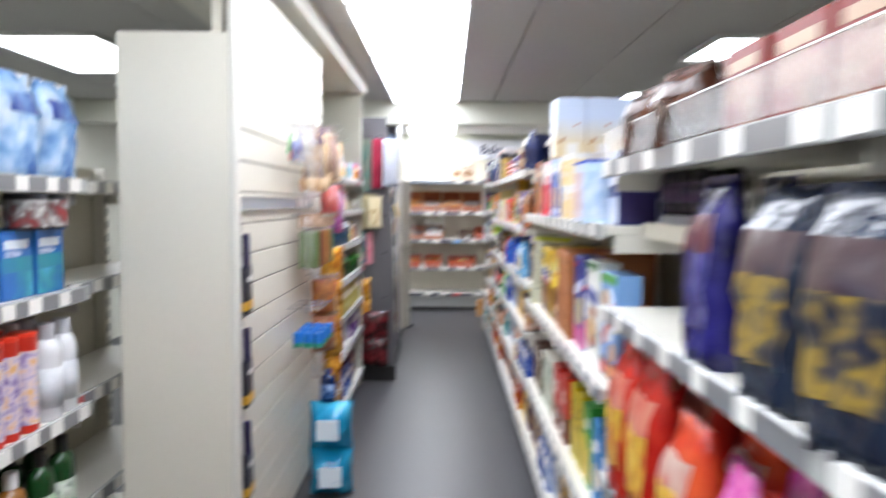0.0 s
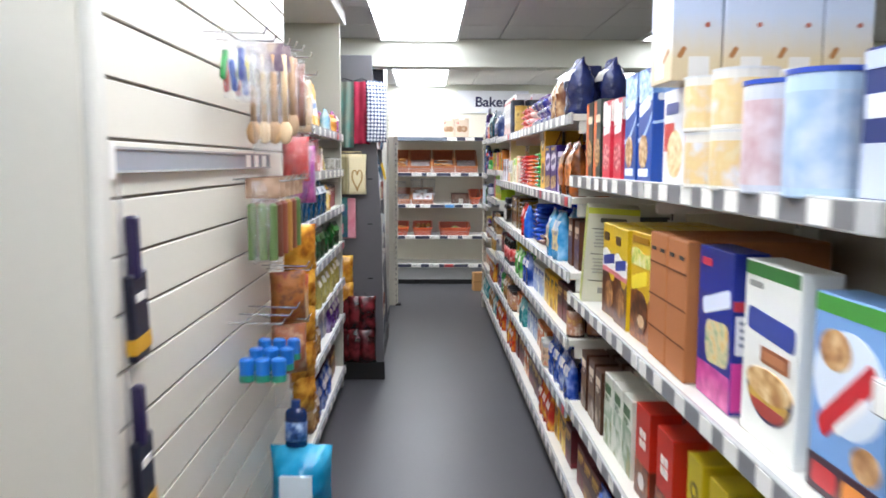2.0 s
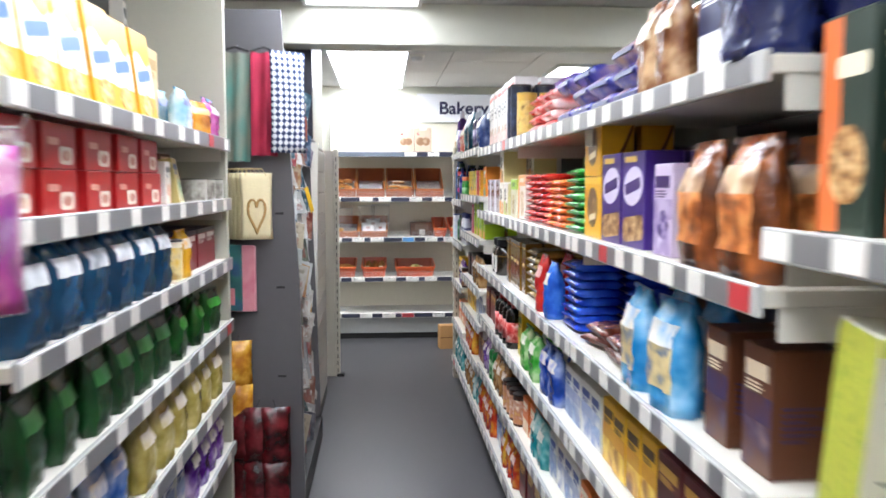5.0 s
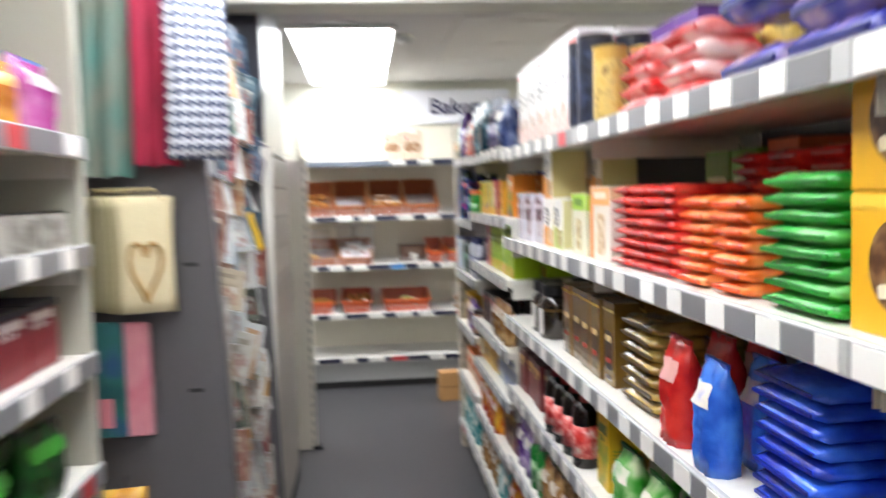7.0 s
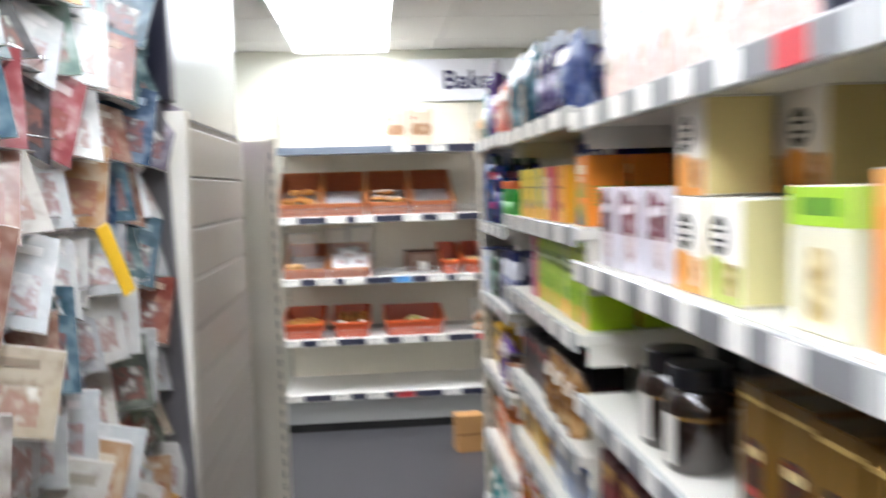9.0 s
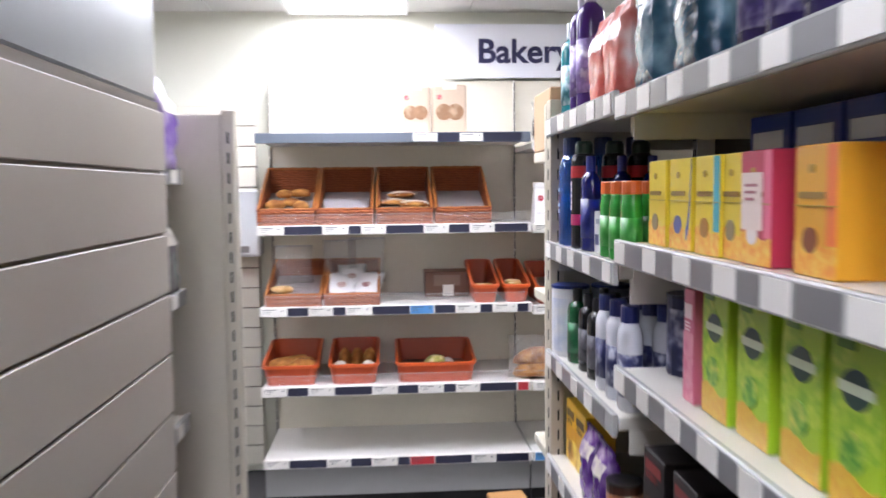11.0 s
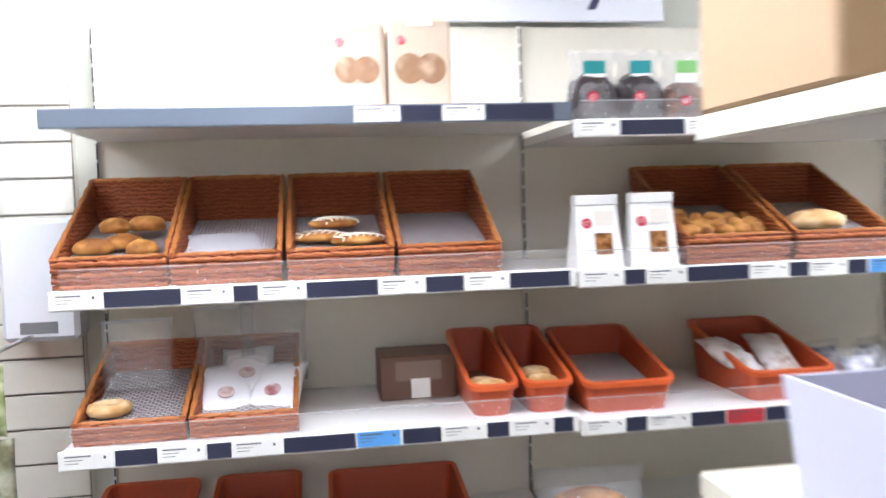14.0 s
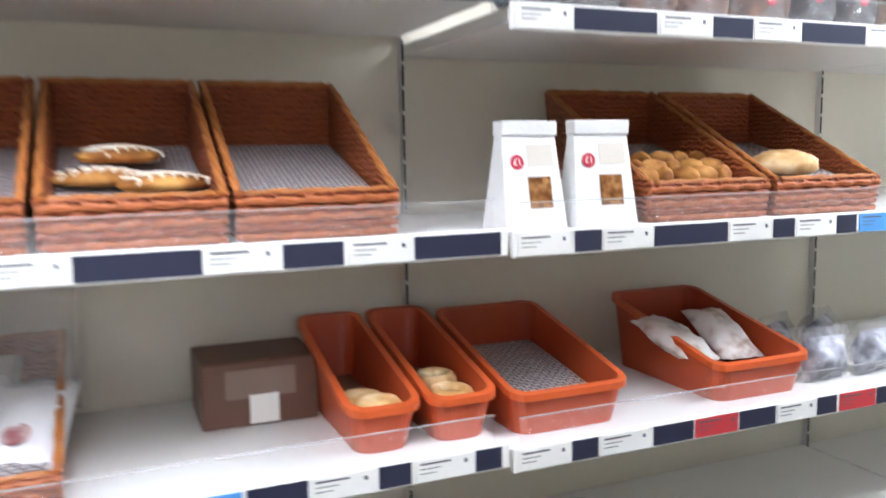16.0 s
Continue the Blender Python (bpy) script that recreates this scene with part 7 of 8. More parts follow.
left(4.16, 5.06, 1.48, "amber_lean", pack("yellow and white snack carton leaning on its neighbour", 0.12, 0.03, 0.22, "#e4ac2c", [
    ("white_wave", "wave", "front", 0.5, 0.5, 0.98, 0.4, "#e8e4dc", 0), ("title", "bar", "front", 0.5, 0.52, 0.76, 0.12, "#4a74a8", 10), ("picture", "oval", "front", 0.5, 0.2, 0.6, 0.24, ["#b8742c", "#e8c870", "#f0e4c0"], 0)]), 0.125, d=0.035, rows=2, jit=7, tilt=-7)
left(5.08, 5.18, 1.48, "sand_tall", carton("plain sand coloured carton", 0.09, 0.12, 0.20, "#cdb88a", ["#cdb88a", "#dcc8a0", "#b8a070"], "#a88a54"), 0.095, front=0.06)
left(5.18, 5.34, 1.48, "aqua_bag", pouch("white and aqua sweet bag", 0.14, 0.05, 0.115, ["#e8ecec", "#b8d0d8", "#3a9cc0"], "#2c8ab0", seed=41, panel="#5c6c9c"), 0.15, d=0.06, rows=2, jit=14)
left(5.34, 5.52, 1.48, "toffee_bag", pouch("orange brown toffee bag slumped", 0.16, 0.06, 0.10, ["#c8862c", "#d8962c", "#a85a24"], "#c8862c", seed=42, panel="#d8a04c"), 0.17, d=0.06, rows=2, jit=24)
left(5.34, 5.52, 1.48, "brick_bag", pouch("brick red sweet bag at the back", 0.16, 0.06, 0.14, ["#8a3c24", "#b0503c", "#c87858"], "#8a3c24", seed=52), 0.17, front=0.17)
left(5.54, 5.70, 1.48, "orchid_bag", pouch("white and magenta sweet bag with blue top", 0.15, 0.06, 0.125, ["#94307a", "#b04490", "#c890b4"], "#2c7aa8", seed=43, panel="#c8c0c8"), 0.155, d=0.07, rows=2, jit=6)
left(4.16, 5.07, 1.285, "crimson_box", pack("crimson chocolate gift carton with round cream emblem", 0.145, 0.13, 0.078, "#a81c20", [
    ("label", "bar", "front", 0.68, 0.3, 0.4, 0.4, "#e4d8cc", 0), ("label_eye", "oval", "front", 0.68, 0.3, 0.26, 0.24, ["#a83a34", "#e0c8b0"], 0), ("print", "bar", "front", 0.3, 0.6, 0.3, 0.16, "#d89a8c", 0), ("side_print", "bar", "side", 0.5, 0.5, 0.6, 0.2, "#c85a50", 0)]), 0.15, d=0.135, rows=2, stack=2, h=0.079)
left(5.09, 5.14, 1.285, "cream_card", carton("white card with round brown picture", 0.05, 0.03, 0.11, "#e4e0da", ["#e4e0da", "#c8a878", "#a83030"], "#6a6a6a", disc=["#a87a4c", "#e4d0b0", "#c83030"]), 0.055)
left(5.16, 5.36, 1.285, "olive_pack", carton("green and blue tin shaped pack leaning on its neighbour", 0.09, 0.035, 0.125, "#b8a868", ["#2c7a4c", "#c8b870", "#e0dcc0"], "#1c4470", disc=["#e0dcc0", "#7a9c5c", "#2c5a78"]), 0.098, d=0.06, rows=2, jit=9, tilt=-10)
left(5.38, 5.50, 1.285, "walnut_box", carton("brown chocolate carton stacked behind white tubs", 0.11, 0.09, 0.07, "#6a4428", ["#6a4428", "#8a5c38", "#b88c5c"], "#d8c09a"), 0.115, stack=2, h=0.071, front=0.12)
left(5.37, 5.70, 1.285, "black_tub", can("grey white tub with black lid", 0.036, 0.068, "#a8a49c", ["#b0aca4", "#98948c", "#605c54"], "#1a1a1a", "tub", "tub"), 0.08, d=0.08, rows=1)
left(4.16, 5.03, 1.085, "ocean_pack", pouch("dark teal chocolate bag with white label", 0.135, 0.07, 0.165, ["#0c2c44", "#123c5c", "#1c5478"], "#123c5c", seed=53, panel="#e4e8ec"), 0.14, d=0.075, rows=2)
left(5.05, 5.14, 1.085, "pale_tub", can("yellow and white peanut jar with dark lid", 0.037, 0.11, "#e8e0c8", ["#e0b83c", "#e8dca8", "#a8803c"], "#3a3a3c", "jar", "jar"), 0.085, d=0.085, rows=2)
left(5.16, 5.28, 1.085, "sun_bag", pouch("golden yellow snack bag", 0.10, 0.05, 0.13, ["#e0a01c", "#e8b02c", "#f0c03c"], "#d89014", seed=45), 0.105, d=0.06, rows=2)
left(5.30, 5.70, 1.085, "wine_box", carton("dark red chocolate box with navy top", 0.12, 0.10, 0.115, "#7c2028", ["#7c2028", "#8c2c34", "#5c1820"], "#e4dcd8", crown="#1c1c34"), 0.125, d=0.105, rows=2)
left(4.16, 5.04, 0.875, "pine_bag", pouch("very dark green sweet bag", 0.13, 0.05, 0.15, ["#0c2c18", "#144020", "#1c5028"], "#0c3414", seed=54, panel="#2c6c34"), 0.135, d=0.06, rows=2, jit=8)
left(5.08, 5.66, 0.875, "forest_bag", pouch("dark green sweet bag with bright green panel", 0.14, 0.05, 0.13, ["#08280e", "#14481a", "#206a26"], "#0c3414", seed=46, panel="#348a2a"), 0.145, d=0.06, rows=2, jit=10)
left(4.16, 4.70, 0.66, "azure_bag", pouch("blue snack bag with white print", 0.12, 0.05, 0.16, ["#123c7c", "#2c6cc0", "#e0e8f0"], "#123c7c", seed=47), 0.125, d=0.06, rows=2)
left(4.72, 5.66, 0.66, "straw_bag", pouch("straw yellow paper sweet bag", 0.13, 0.06, 0.16, ["#8a7c34", "#c8b868", "#e8dca8"], "#8a7c34", seed=48), 0.135, d=0.07, rows=2, jit=8)
mixed(LU, 0.03, 1.58, 0.45, 0.17, 151)
mixed(LU, 0.03, 1.58, 0.14, 0.18, 152)


# ---- goods hanging on the slatted wall ----
def peg(parent, x, y, z, l=0.14):
    """Chrome display hook that sticks out of the wall towards the aisle."""
    part("hook", tube([(x, y, z), (x + l, y, z - 0.004), (x + l + 0.008, y, z + 0.012)], 0.0028), CHROME, parent, "chrome display hook")


def hung(name, label, cat, m, bodies, hook_l=0.14):
    """A thing that hangs from a hook: origin at the hook's root on the wall."""
    ob = empty(name, m)
    for pname, bm, material, smooth in bodies:
        part(pname, bm, material, ob, "", smooth)
    peg(ob, 0, 0, 0, hook_l)
    return tagged(ob, label, cat)


WX = -0.634
for i, (y, z, w, h, inks, lab, cat) in enumerate((
        (3.02, 1.62, 0.09, 0.15, ["#2c9a4c", "#e8e8e8", "#2c4aa8"], "clear bag of bright plastic clips", "clips"),
        (3.14, 1.62, 0.09, 0.15, ["#2c9a3c", "#e8d82c", "#e8e8e4"], "clear bag of green and yellow clips", "clips"),
        (3.34, 1.64, 0.10, 0.29, ["#c8a074", "#e0c49c", "#8a6a4c"], "wooden spoons in a crinkled clear bag", "utensils"),
        (3.46, 1.65, 0.10, 0.27, ["#6a5a6c", "#b89878", "#d8c0a0"], "wooden utensils in a crinkled clear bag", "utensils"),
        (3.60, 1.66, 0.10, 0.24, ["#7a4c34", "#a87a5c", "#c8a88c"], "brown brushes in a clear bag", "brushes"),
        (3.76, 1.66, 0.10, 0.22, ["#5a3a2c", "#8a6450", "#a83a30"], "brown and red kitchen cloths in film", "cloths"),
        (3.90, 1.62, 0.10, 0.20, ["#d8b48c", "#e8d0ac", "#a8805c"], "tan rolling pins in film", "utensils"),
        (3.80, 1.42, 0.11, 0.16, ["#b81c20", "#d84038", "#7a1418"], "red plastic kitchen tools on a hook", "utensils"),
        (3.95, 1.40, 0.11, 0.22, ["#7a3c98", "#c83a90", "#e0d0e4"], "purple and pink cloths in film", "cloths"))):
    bs = []
    if cat == "clips":
        for k in range(5):
            q = boxed(-0.006, 0.006, -0.008, 0.008, -0.036, 0.036, bevel=0.002)
            bmesh.ops.rotate(q, verts=q.verts, matrix=Matrix.Rotation(radians(-25 + 13 * k), 3, "X"))
            bs.append(("clip", moved(q, 0.05 + 0.02 * (k % 3), 0.014 * (k % 2) - 0.01, -h * 0.5 - 0.025 * (k // 3)), paint((inks + ["#c83a3c", "#2c5ac0"])[k], 0.3), True))
    elif cat == "utensils" and h > 0.21:
        for k in range(4):
            q = tube([(0.045 + 0.028 * k, 0, -0.03), (0.045 + 0.028 * k, 0.004 * k, -h * 0.72)], 0.008, 8)
            o2 = bmesh.new()
            bmesh.ops.create_icosphere(o2, subdivisions=2, radius=0.022)
            for v in o2.verts:
                v.co = Vector((v.co.x * 0.9 + 0.045 + 0.028 * k, v.co.y * 0.45 + 0.004 * k, v.co.z * 1.5 - h * 0.82))
            bs.append(("handle", q, paint(inks[k % 2], 0.55, 0, 0.12, 20, 0.08), True))
            bs.append(("bowl", o2, paint(inks[k % 2], 0.55, 0, 0.12, 20, 0.08), True))
        bs.append(("header_card", boxed(0.03, 0.13, -0.006, -0.003, -0.075, 0.0), printed(["#5a4a5c", "#8a7488", "#c8b8a8"], 16, 0.4), False))
    else:
        bs.append(("filling", moved(pillow(w * 0.9, 0.05, h * 0.9, seed=60 + i), 0.085, 0, -h, 35), printed(inks, 26, 0.3, (1, 1, 0.25), 0.6), True))
    bs.append(("film", moved(pillow(w * 1.15, 0.07, h, seed=70 + i), 0.085, 0, -h - 0.004, 55), CRINKLE, True))
    hung("hanging_pack", lab, cat, pose(WX, y, z), bs)
for i, (y, cs) in enumerate(((3.22, ("#5c7444", "#68804c")), (3.30, ("#6a3c2c", "#7a4a34")), (3.38, ("#8a4a38", "#a05c48")), (3.46, ("#b0803c", "#c89848")), (3.54, ("#7a4430", "#a8703c")), (3.62, ("#5c7a44", "#7a8a4c")))):
    bs = []
    for k in range(3):
        bs.append(("candle", moved(lathe([(0.012, 0), (0.012, 0.145), (0.006, 0.152)], 10), 0.05 + 0.028 * k, 0.0, -0.215), paint(cs[k % 2], 0.45, 0, 0.06, 12, 0.03), False))
    bs.append(("header_card", boxed(0.035, 0.125, -0.004, 0.002, -0.05, 0.004), printed(["#6a4c3c", "#9a7c64", "#c8a890"], 16, 0.4), False))
    bs.append(("film", moved(pillow(0.105, 0.05, 0.22, seed=170 + i), 0.08, 0, -0.222, 70), CRINKLE, True))
    hung("candle_pack", "clear pack of coloured dinner candles on a hook", "candles", pose(WX, y + 0.05, 1.275), bs)
for i, y in enumerate((3.12, 3.24, 3.36)):
    bs = []
    for k in range(3):
        bs.append(("canister", moved(lathe([(0.016, 0), (0.0195, 0.005), (0.0195, 0.05), (0.015, 0.055)], 14), 0.045 + 0.042 * k, 0, -0.15), paint("#2070c8", 0.3, 0, 0.06, 12, 0.03), False))
        bs.append(("base_band", moved(lathe([(0.0202, 0), (0.0202, 0.018)], 14), 0.045 + 0.042 * k, 0, -0.156), paint("#2c8a70", 0.3), False))
    hung("canister_pack", "pack of small blue canisters with green foot", "canisters", pose(WX, y + 0.07, 0.905), bs)
for i, (y, z) in enumerate(((3.63, 1.0), (3.70, 0.98), (3.64, 0.83))):
    bs = [("toy", moved(pillow(0.12, 0.07, 0.16, seed=90 + i), 0.08, 0, -0.18, 30), printed([["#7a2428", "#b8742c", "#5a3430"], ["#a82c34", "#d8944c", "#e8d0a8"], ["#b87c34", "#8a2c30", "#d8bc90"]][i], 26, 0.6, crumple=0.5), True)]
    hung("toy_pack", "soft coloured rope pet toy on a hook", "pet toy", pose(WX, y, z), bs)
for k in range(5):
    ob = empty("snack_packet", pose(WX + 0.003, 3.74 + 0.012 * k, 1.12 - 0.125 * k))
    part("strip", boxed(0, 0.075, -0.003, 0.0, -0.13, 0.0), CLEAR, ob, "clear hanging strip")
    part("packet", moved(pillow(0.125, 0.05, 0.15, seed=100 + k), 0.10, 0, -0.15, 40 + 6 * k), printed(["#7a3c10", "#d8902c", "#f0c050"], 24, 0.25, crumple=0.6), ob, "shiny gold film", True)
    tagged(ob, "shiny golden nut packet on a hanging strip", "snack packet", "golden packets")
# navy knives on cards, one below another on a strip
ob = empty("knife_strip", pose(WX, 2.47, 1.33))
part("strip", boxed(0.002, 0.004, -0.012, 0.012, -1.1, 0.0), CLEAR, ob, "clear hanging strip")
tagged(ob, "clear plastic strip hung on the slatted wall", "hanging strip")
for k in range(4):
    kn = empty("kitchen_knife", pose(WX + 0.006, 2.49, 1.23 - 0.295 * k, 4))
    part("sheath", moved(boxed(-0.004, 0.012, -0.028, 0.048, -0.255, -0.10, bevel=0.004)), NAVY, kn, "navy card sheath")
    part("handle", boxed(-0.002, 0.018, -0.012, 0.012, -0.11, 0.0, bevel=0.004), paint("#241c44", 0.35), kn, "dark navy handle")
    part("band", boxed(-0.005, 0.0134, -0.0285, 0.0485, -0.24, -0.212), paint("#d8a42c", 0.4), kn, "yellow band")
    part("print", boxed(0.0122, 0.0138, -0.012, 0.03, -0.15, -0.135), TICKET, kn, "pale print bar")
    tagged(kn, "navy kitchen knife in a card sheath with yellow band", "knife", "knives on the strip")
# turquoise multipacks on the floor under the slatted wall
for k in range(2):
    ob = link_mesh("multipack", moved(pillow(0.20, 0.2, 0.215, seed=120 + k), 0, 0, 0), printed(["#0c7ca8", "#1ca0d0", "#5cc4e4"], 9, 0.2, crumple=0.5), smooth=True)
    ob.matrix_basis = pose(-0.515, 3.60, 0.002 + 0.212 * k, 0, 0, 4 - 6 * k)
    part("label", boxed(-0.05, 0.05, -0.104, -0.094, 0.06, 0.15, bevel=0.002), paint("#d8e4ec", 0.35), ob, "white label")
    tagged(ob, "turquoise film multipack with white label", "multipack", "turquoise multipacks")
ob = bottle("dark blue bottle on top of turquoise packs", 0.035, 0.15, "#142c5c", "#1c3c78", ["#142c5c", "#2c5ca8", "#b8d0e8"])()
ob.matrix_basis = pose(-0.53, 3.60, 0.425)

# ---- goods hanging on the grey side of the card rack ----
def cloth(label, cols, x0, x1, z0, z1, y=5.90, pleats=2, depth=0.009, cat="cloth", name="hanging_cloth"):
    bm = bmesh.new()
    n = pleats * 6
    rows = []
    for j in range(9):
        t = j / 8
        z = z1 + (z0 - z1) * t
        rows.append([(bm.verts.new((x0 + (x1 - x0) * i / n, y - depth * (0.4 + 0.6 * t) * math.sin(math.pi * 2 * pleats * i / n + j * 0.2) - 0.01 * t, z + 0.002 * math.sin(i))),
                      bm.verts.new((x0 + (x1 - x0) * i / n, y + 0.012 - depth * (0.4 + 0.6 * t) * math.sin(math.pi * 2 * pleats * i / n + j * 0.2) - 0.01 * t, z + 0.002 * math.sin(i)))) for i in range(n + 1)])
    for a, b in zip(rows, rows[1:]):
        for i in range(n):
            bm.faces.new((a[i][0], a[i + 1][0], b[i + 1][0], b[i][0]))
            bm.faces.new((a[i][1], b[i][1], b[i + 1][1], a[i + 1][1]))
    bmesh.ops.recalc_face_normals(bm, faces=bm.faces)
    ob = empty(name, pose(0, 0, 0))
    part("fabric", bm, printed(cols, 14, 0.8, (1, 1, 0.4), 0.2), ob, "", True)
    part("hanger", tube([(x0, y, z1 + 0.004), ((x0 + x1) / 2, y + 0.002, z1 + 0.02), (x1, y, z1 + 0.004)], 0.004), BLACK, ob, "black plastic hanger")
    part("hook", tube([((x0 + x1) / 2, y, z1 + 0.02), ((x0 + x1) / 2, 5.952, z1 + 0.03)], 0.003), CHROME, ob, "chrome hook")
    return tagged(ob, label, cat)


cloth("folded teal and grey shopping bags hanging in pleats", ["#3c8a80", "#5a7a70", "#8a8474"], -0.64, -0.545, 1.41, 1.79)
cloth("crimson fabric bag hanging in pleats", ["#7a1430", "#a01c3c", "#c03050"], -0.54, -0.45, 1.43, 1.79)


def check_mat():
    m, n, l, p = base_mat("check_cloth")
    co, v, mp = n.new("ShaderNodeTexCoord"), n.new("ShaderNodeTexChecker"), n.new("ShaderNodeMapping")
    mp.inputs["Rotation"].default_value = (0, radians(45), 0)
    mp.inputs["Location"].default_value = (0.003, 0.5, 0.002)
    mp.inputs["Scale"].default_value = (1, 0.05, 1)
    v.inputs["Scale"].default_value = 66
    v.inputs["Color1"].default_value, v.inputs["Color2"].default_value = hexc("#dfe4ea"), hexc("#26375c")
    l.new(co.outputs["Object"], mp.inputs["Vector"])
    l.new(mp.outputs["Vector"], v.inputs["Vector"])
    l.new(v.outputs["Color"], p.inputs["Base Color"])
    p.inputs["Roughness"].default_value = 0.7
    return m


ob = empty("shopping_bag", pose(-0.425, 5.898, 1.80, 0, 0, 32))
part("fabric", moved(pillow(0.135, 0.03, 0.35, seed=131), 0, -0.03, -0.36), check_mat(), ob, "navy and white diamond check cloth", True)
part("hook", tube([(0, -0.03, -0.012), (0, 0.054, 0.0)], 0.003), CHROME, ob)
tagged(ob, "navy diamond-check shopping bag hanging beside the card rack", "bag")
TOTE_X, TOTE_Z, TOTE_H = -0.525, 1.372, 0.235
for k in range(6):
    ob = empty("tote_bag", pose(TOTE_X - 0.0165 * (5 - k), 5.93 - 0.012 * k, TOTE_Z, 0, 0, 16 - 3 * (5 - k)))
    part("body", moved(pillow(0.115, 0.014, TOTE_H, seed=140 + k), 0, 0, -TOTE_H - 0.002), paint(("#d8cca0", "#cfc294", "#dccfa8")[k % 3], 0.8, 0, 0.1, 10, 0.2), ob, "cream cotton", True)
    for s in (-0.026,):
        part("handle", tube([(s - 0.01, 0, -0.012), (s - 0.004, 0, 0.012), (s + 0.052 - 0.004, 0, 0.012), (s + 0.062, 0, -0.012)], 0.003), paint("#c8b888", 0.8), ob)
    if k == 5:
        pts = []
        for i in range(25):
            a = 2 * math.pi * i / 24
            pts.append((0.0021 * 16 * math.sin(a) ** 3 * 0.9, -0.0095, -0.145 + 0.0042 * (13 * math.cos(a) - 5 * math.cos(2 * a) - 2 * math.cos(3 * a) - math.cos(4 * a))))
        part("heart_print", tube(pts, 0.005, 5), paint("#a8844c", 0.7), ob, "brown heart outline")
    else:
        part("hook", tube([(0, 0, 0.008), (0, 0.022 + 0.012 * k, 0.01)], 0.003), CHROME, ob)
    tagged(ob, "cream cotton tote bag hanging on the grey panel" + (", brown heart print" if k == 5 else ""), "tote bag", "tote bags")
ob = empty("notebook_pack", pose(-0.62, 5.905, 1.12))
for k, (dx, w, c) in enumerate(((0.045, 0.075, ["#b8707c", "#c88890", "#d8a4a8"]), (0.03, 0.10, ["#c86a7c", "#d8949c", "#c87884"]), (-0.02, 0.115, ["#1c4c54", "#2c6c5c", "#2c4478"]))):
    part("notebook", moved(boxed(-w / 2, w / 2, -0.006, 0.006, -0.25, -0.012, bevel=0.003), dx, -0.014 * k + 0.014, 0.004 * k, 6 - 4 * k), printed(c, 12, 0.5), ob)
part("tag", boxed(-0.015, 0.012, -0.0235, -0.0215, -0.22, -0.16), paint("#d8848c", 0.5), ob, "pink paper tag")
part("hook", tube([(0, 0.01, -0.03), (0, 0.042, -0.01)], 0.003), CHROME, ob)
tagged(ob, "pink and teal notebooks hanging on the grey panel", "notebooks")
for k in range(2):
    ob = empty("crisp_packet", pose(-0.604 + 0.004 * k, 5.90, 0.775 - 0.16 * k, 0, 0, 8 - 10 * k))
    part("packet", moved(pillow(0.10, 0.045, 0.165, seed=150 + k), 0, -0.01, -0.17), printed(["#a8641c", "#e0a02c", "#f0c860"], 22, 0.25, crumple=0.6), ob, "shiny golden film", True)
    part("hook", tube([(0, -0.01, -0.008), (0, 0.052, 0.0)], 0.003), CHROME, ob)
    tagged(ob, "golden crisp packet hanging on the grey panel", "crisp packet")
for i in range(3):
    for k in range(2):
        ob = empty("snack_packet", pose(-0.61 + 0.07 * i, 5.89 - 0.01 * i, 0.535 - 0.2 * k, 0, 0, -14 + 14 * i))
        part("packet", moved(pillow(0.105, 0.05, 0.205, seed=160 + i + 3 * k), 0, -0.01, -0.21), printed(["#22060a", "#4a0e14", "#7c242c"], 18, 0.25, crumple=0.6), ob, "dark red shiny film", True)
        part("hook", tube([(0, -0.01, -0.008), (0, 0.062 + 0.01 * i, 0.0)], 0.003), CHROME, ob)
        tagged(ob, "dark red snack packet hanging near the floor", "snack packet")

# ---- books and cards in the rack ----
COVERS = (["#b8bab8", "#9a9c9a", "#d0d0cc"], ["#6a7074", "#868c90", "#a8acb0"], ["#2c4854", "#4c6c7c", "#8aa0a8"], ["#7a4c40", "#9a7464", "#c0b0a0"],
          ["#3c3c44", "#5c5c64", "#84848a"], ["#b0a48c", "#c4b8a4", "#8a7c68"], ["#4c6c60", "#7a9488", "#b0bcb4"], ["#a8784c", "#b89470", "#d0c0a8"],
          ["#8a3c40", "#a86468", "#d0bcb8"], ["#a4a8ac", "#c4c4c4", "#8a9098"], ["#58505c", "#847c88", "#b0a8b0"], ["#c0bcb0", "#d4d0c8", "#989484"],
          ["#d0d4d4", "#b8bcbc", "#e0e0dc"], ["#8a8c88", "#a8aaa4", "#706c68"],
          ["#1c2c44", "#34506c", "#8a98a8"], ["#2c3430", "#5a6058", "#98a090"], ["#a87428", "#c8984c", "#7a4c1c"], ["#6a2c28", "#8c4c40", "#b89884"], ["#2c464a", "#4c6468", "#98a8a4"], ["#e0e0dc", "#d4d4d0", "#c4c4c0"], ["#2a2a2e", "#45454a", "#6a6a70"], ["#d8d4cc", "#b8b0a8", "#8a8278"], ["#3a3230", "#5c5048", "#8a7c70"])


def dulled(h, k=0.87):
    """The same ink, printed darker."""
    return "#" + "".join("%02x" % int(int(h[i:i + 2], 16) * k) for i in (1, 3, 5))


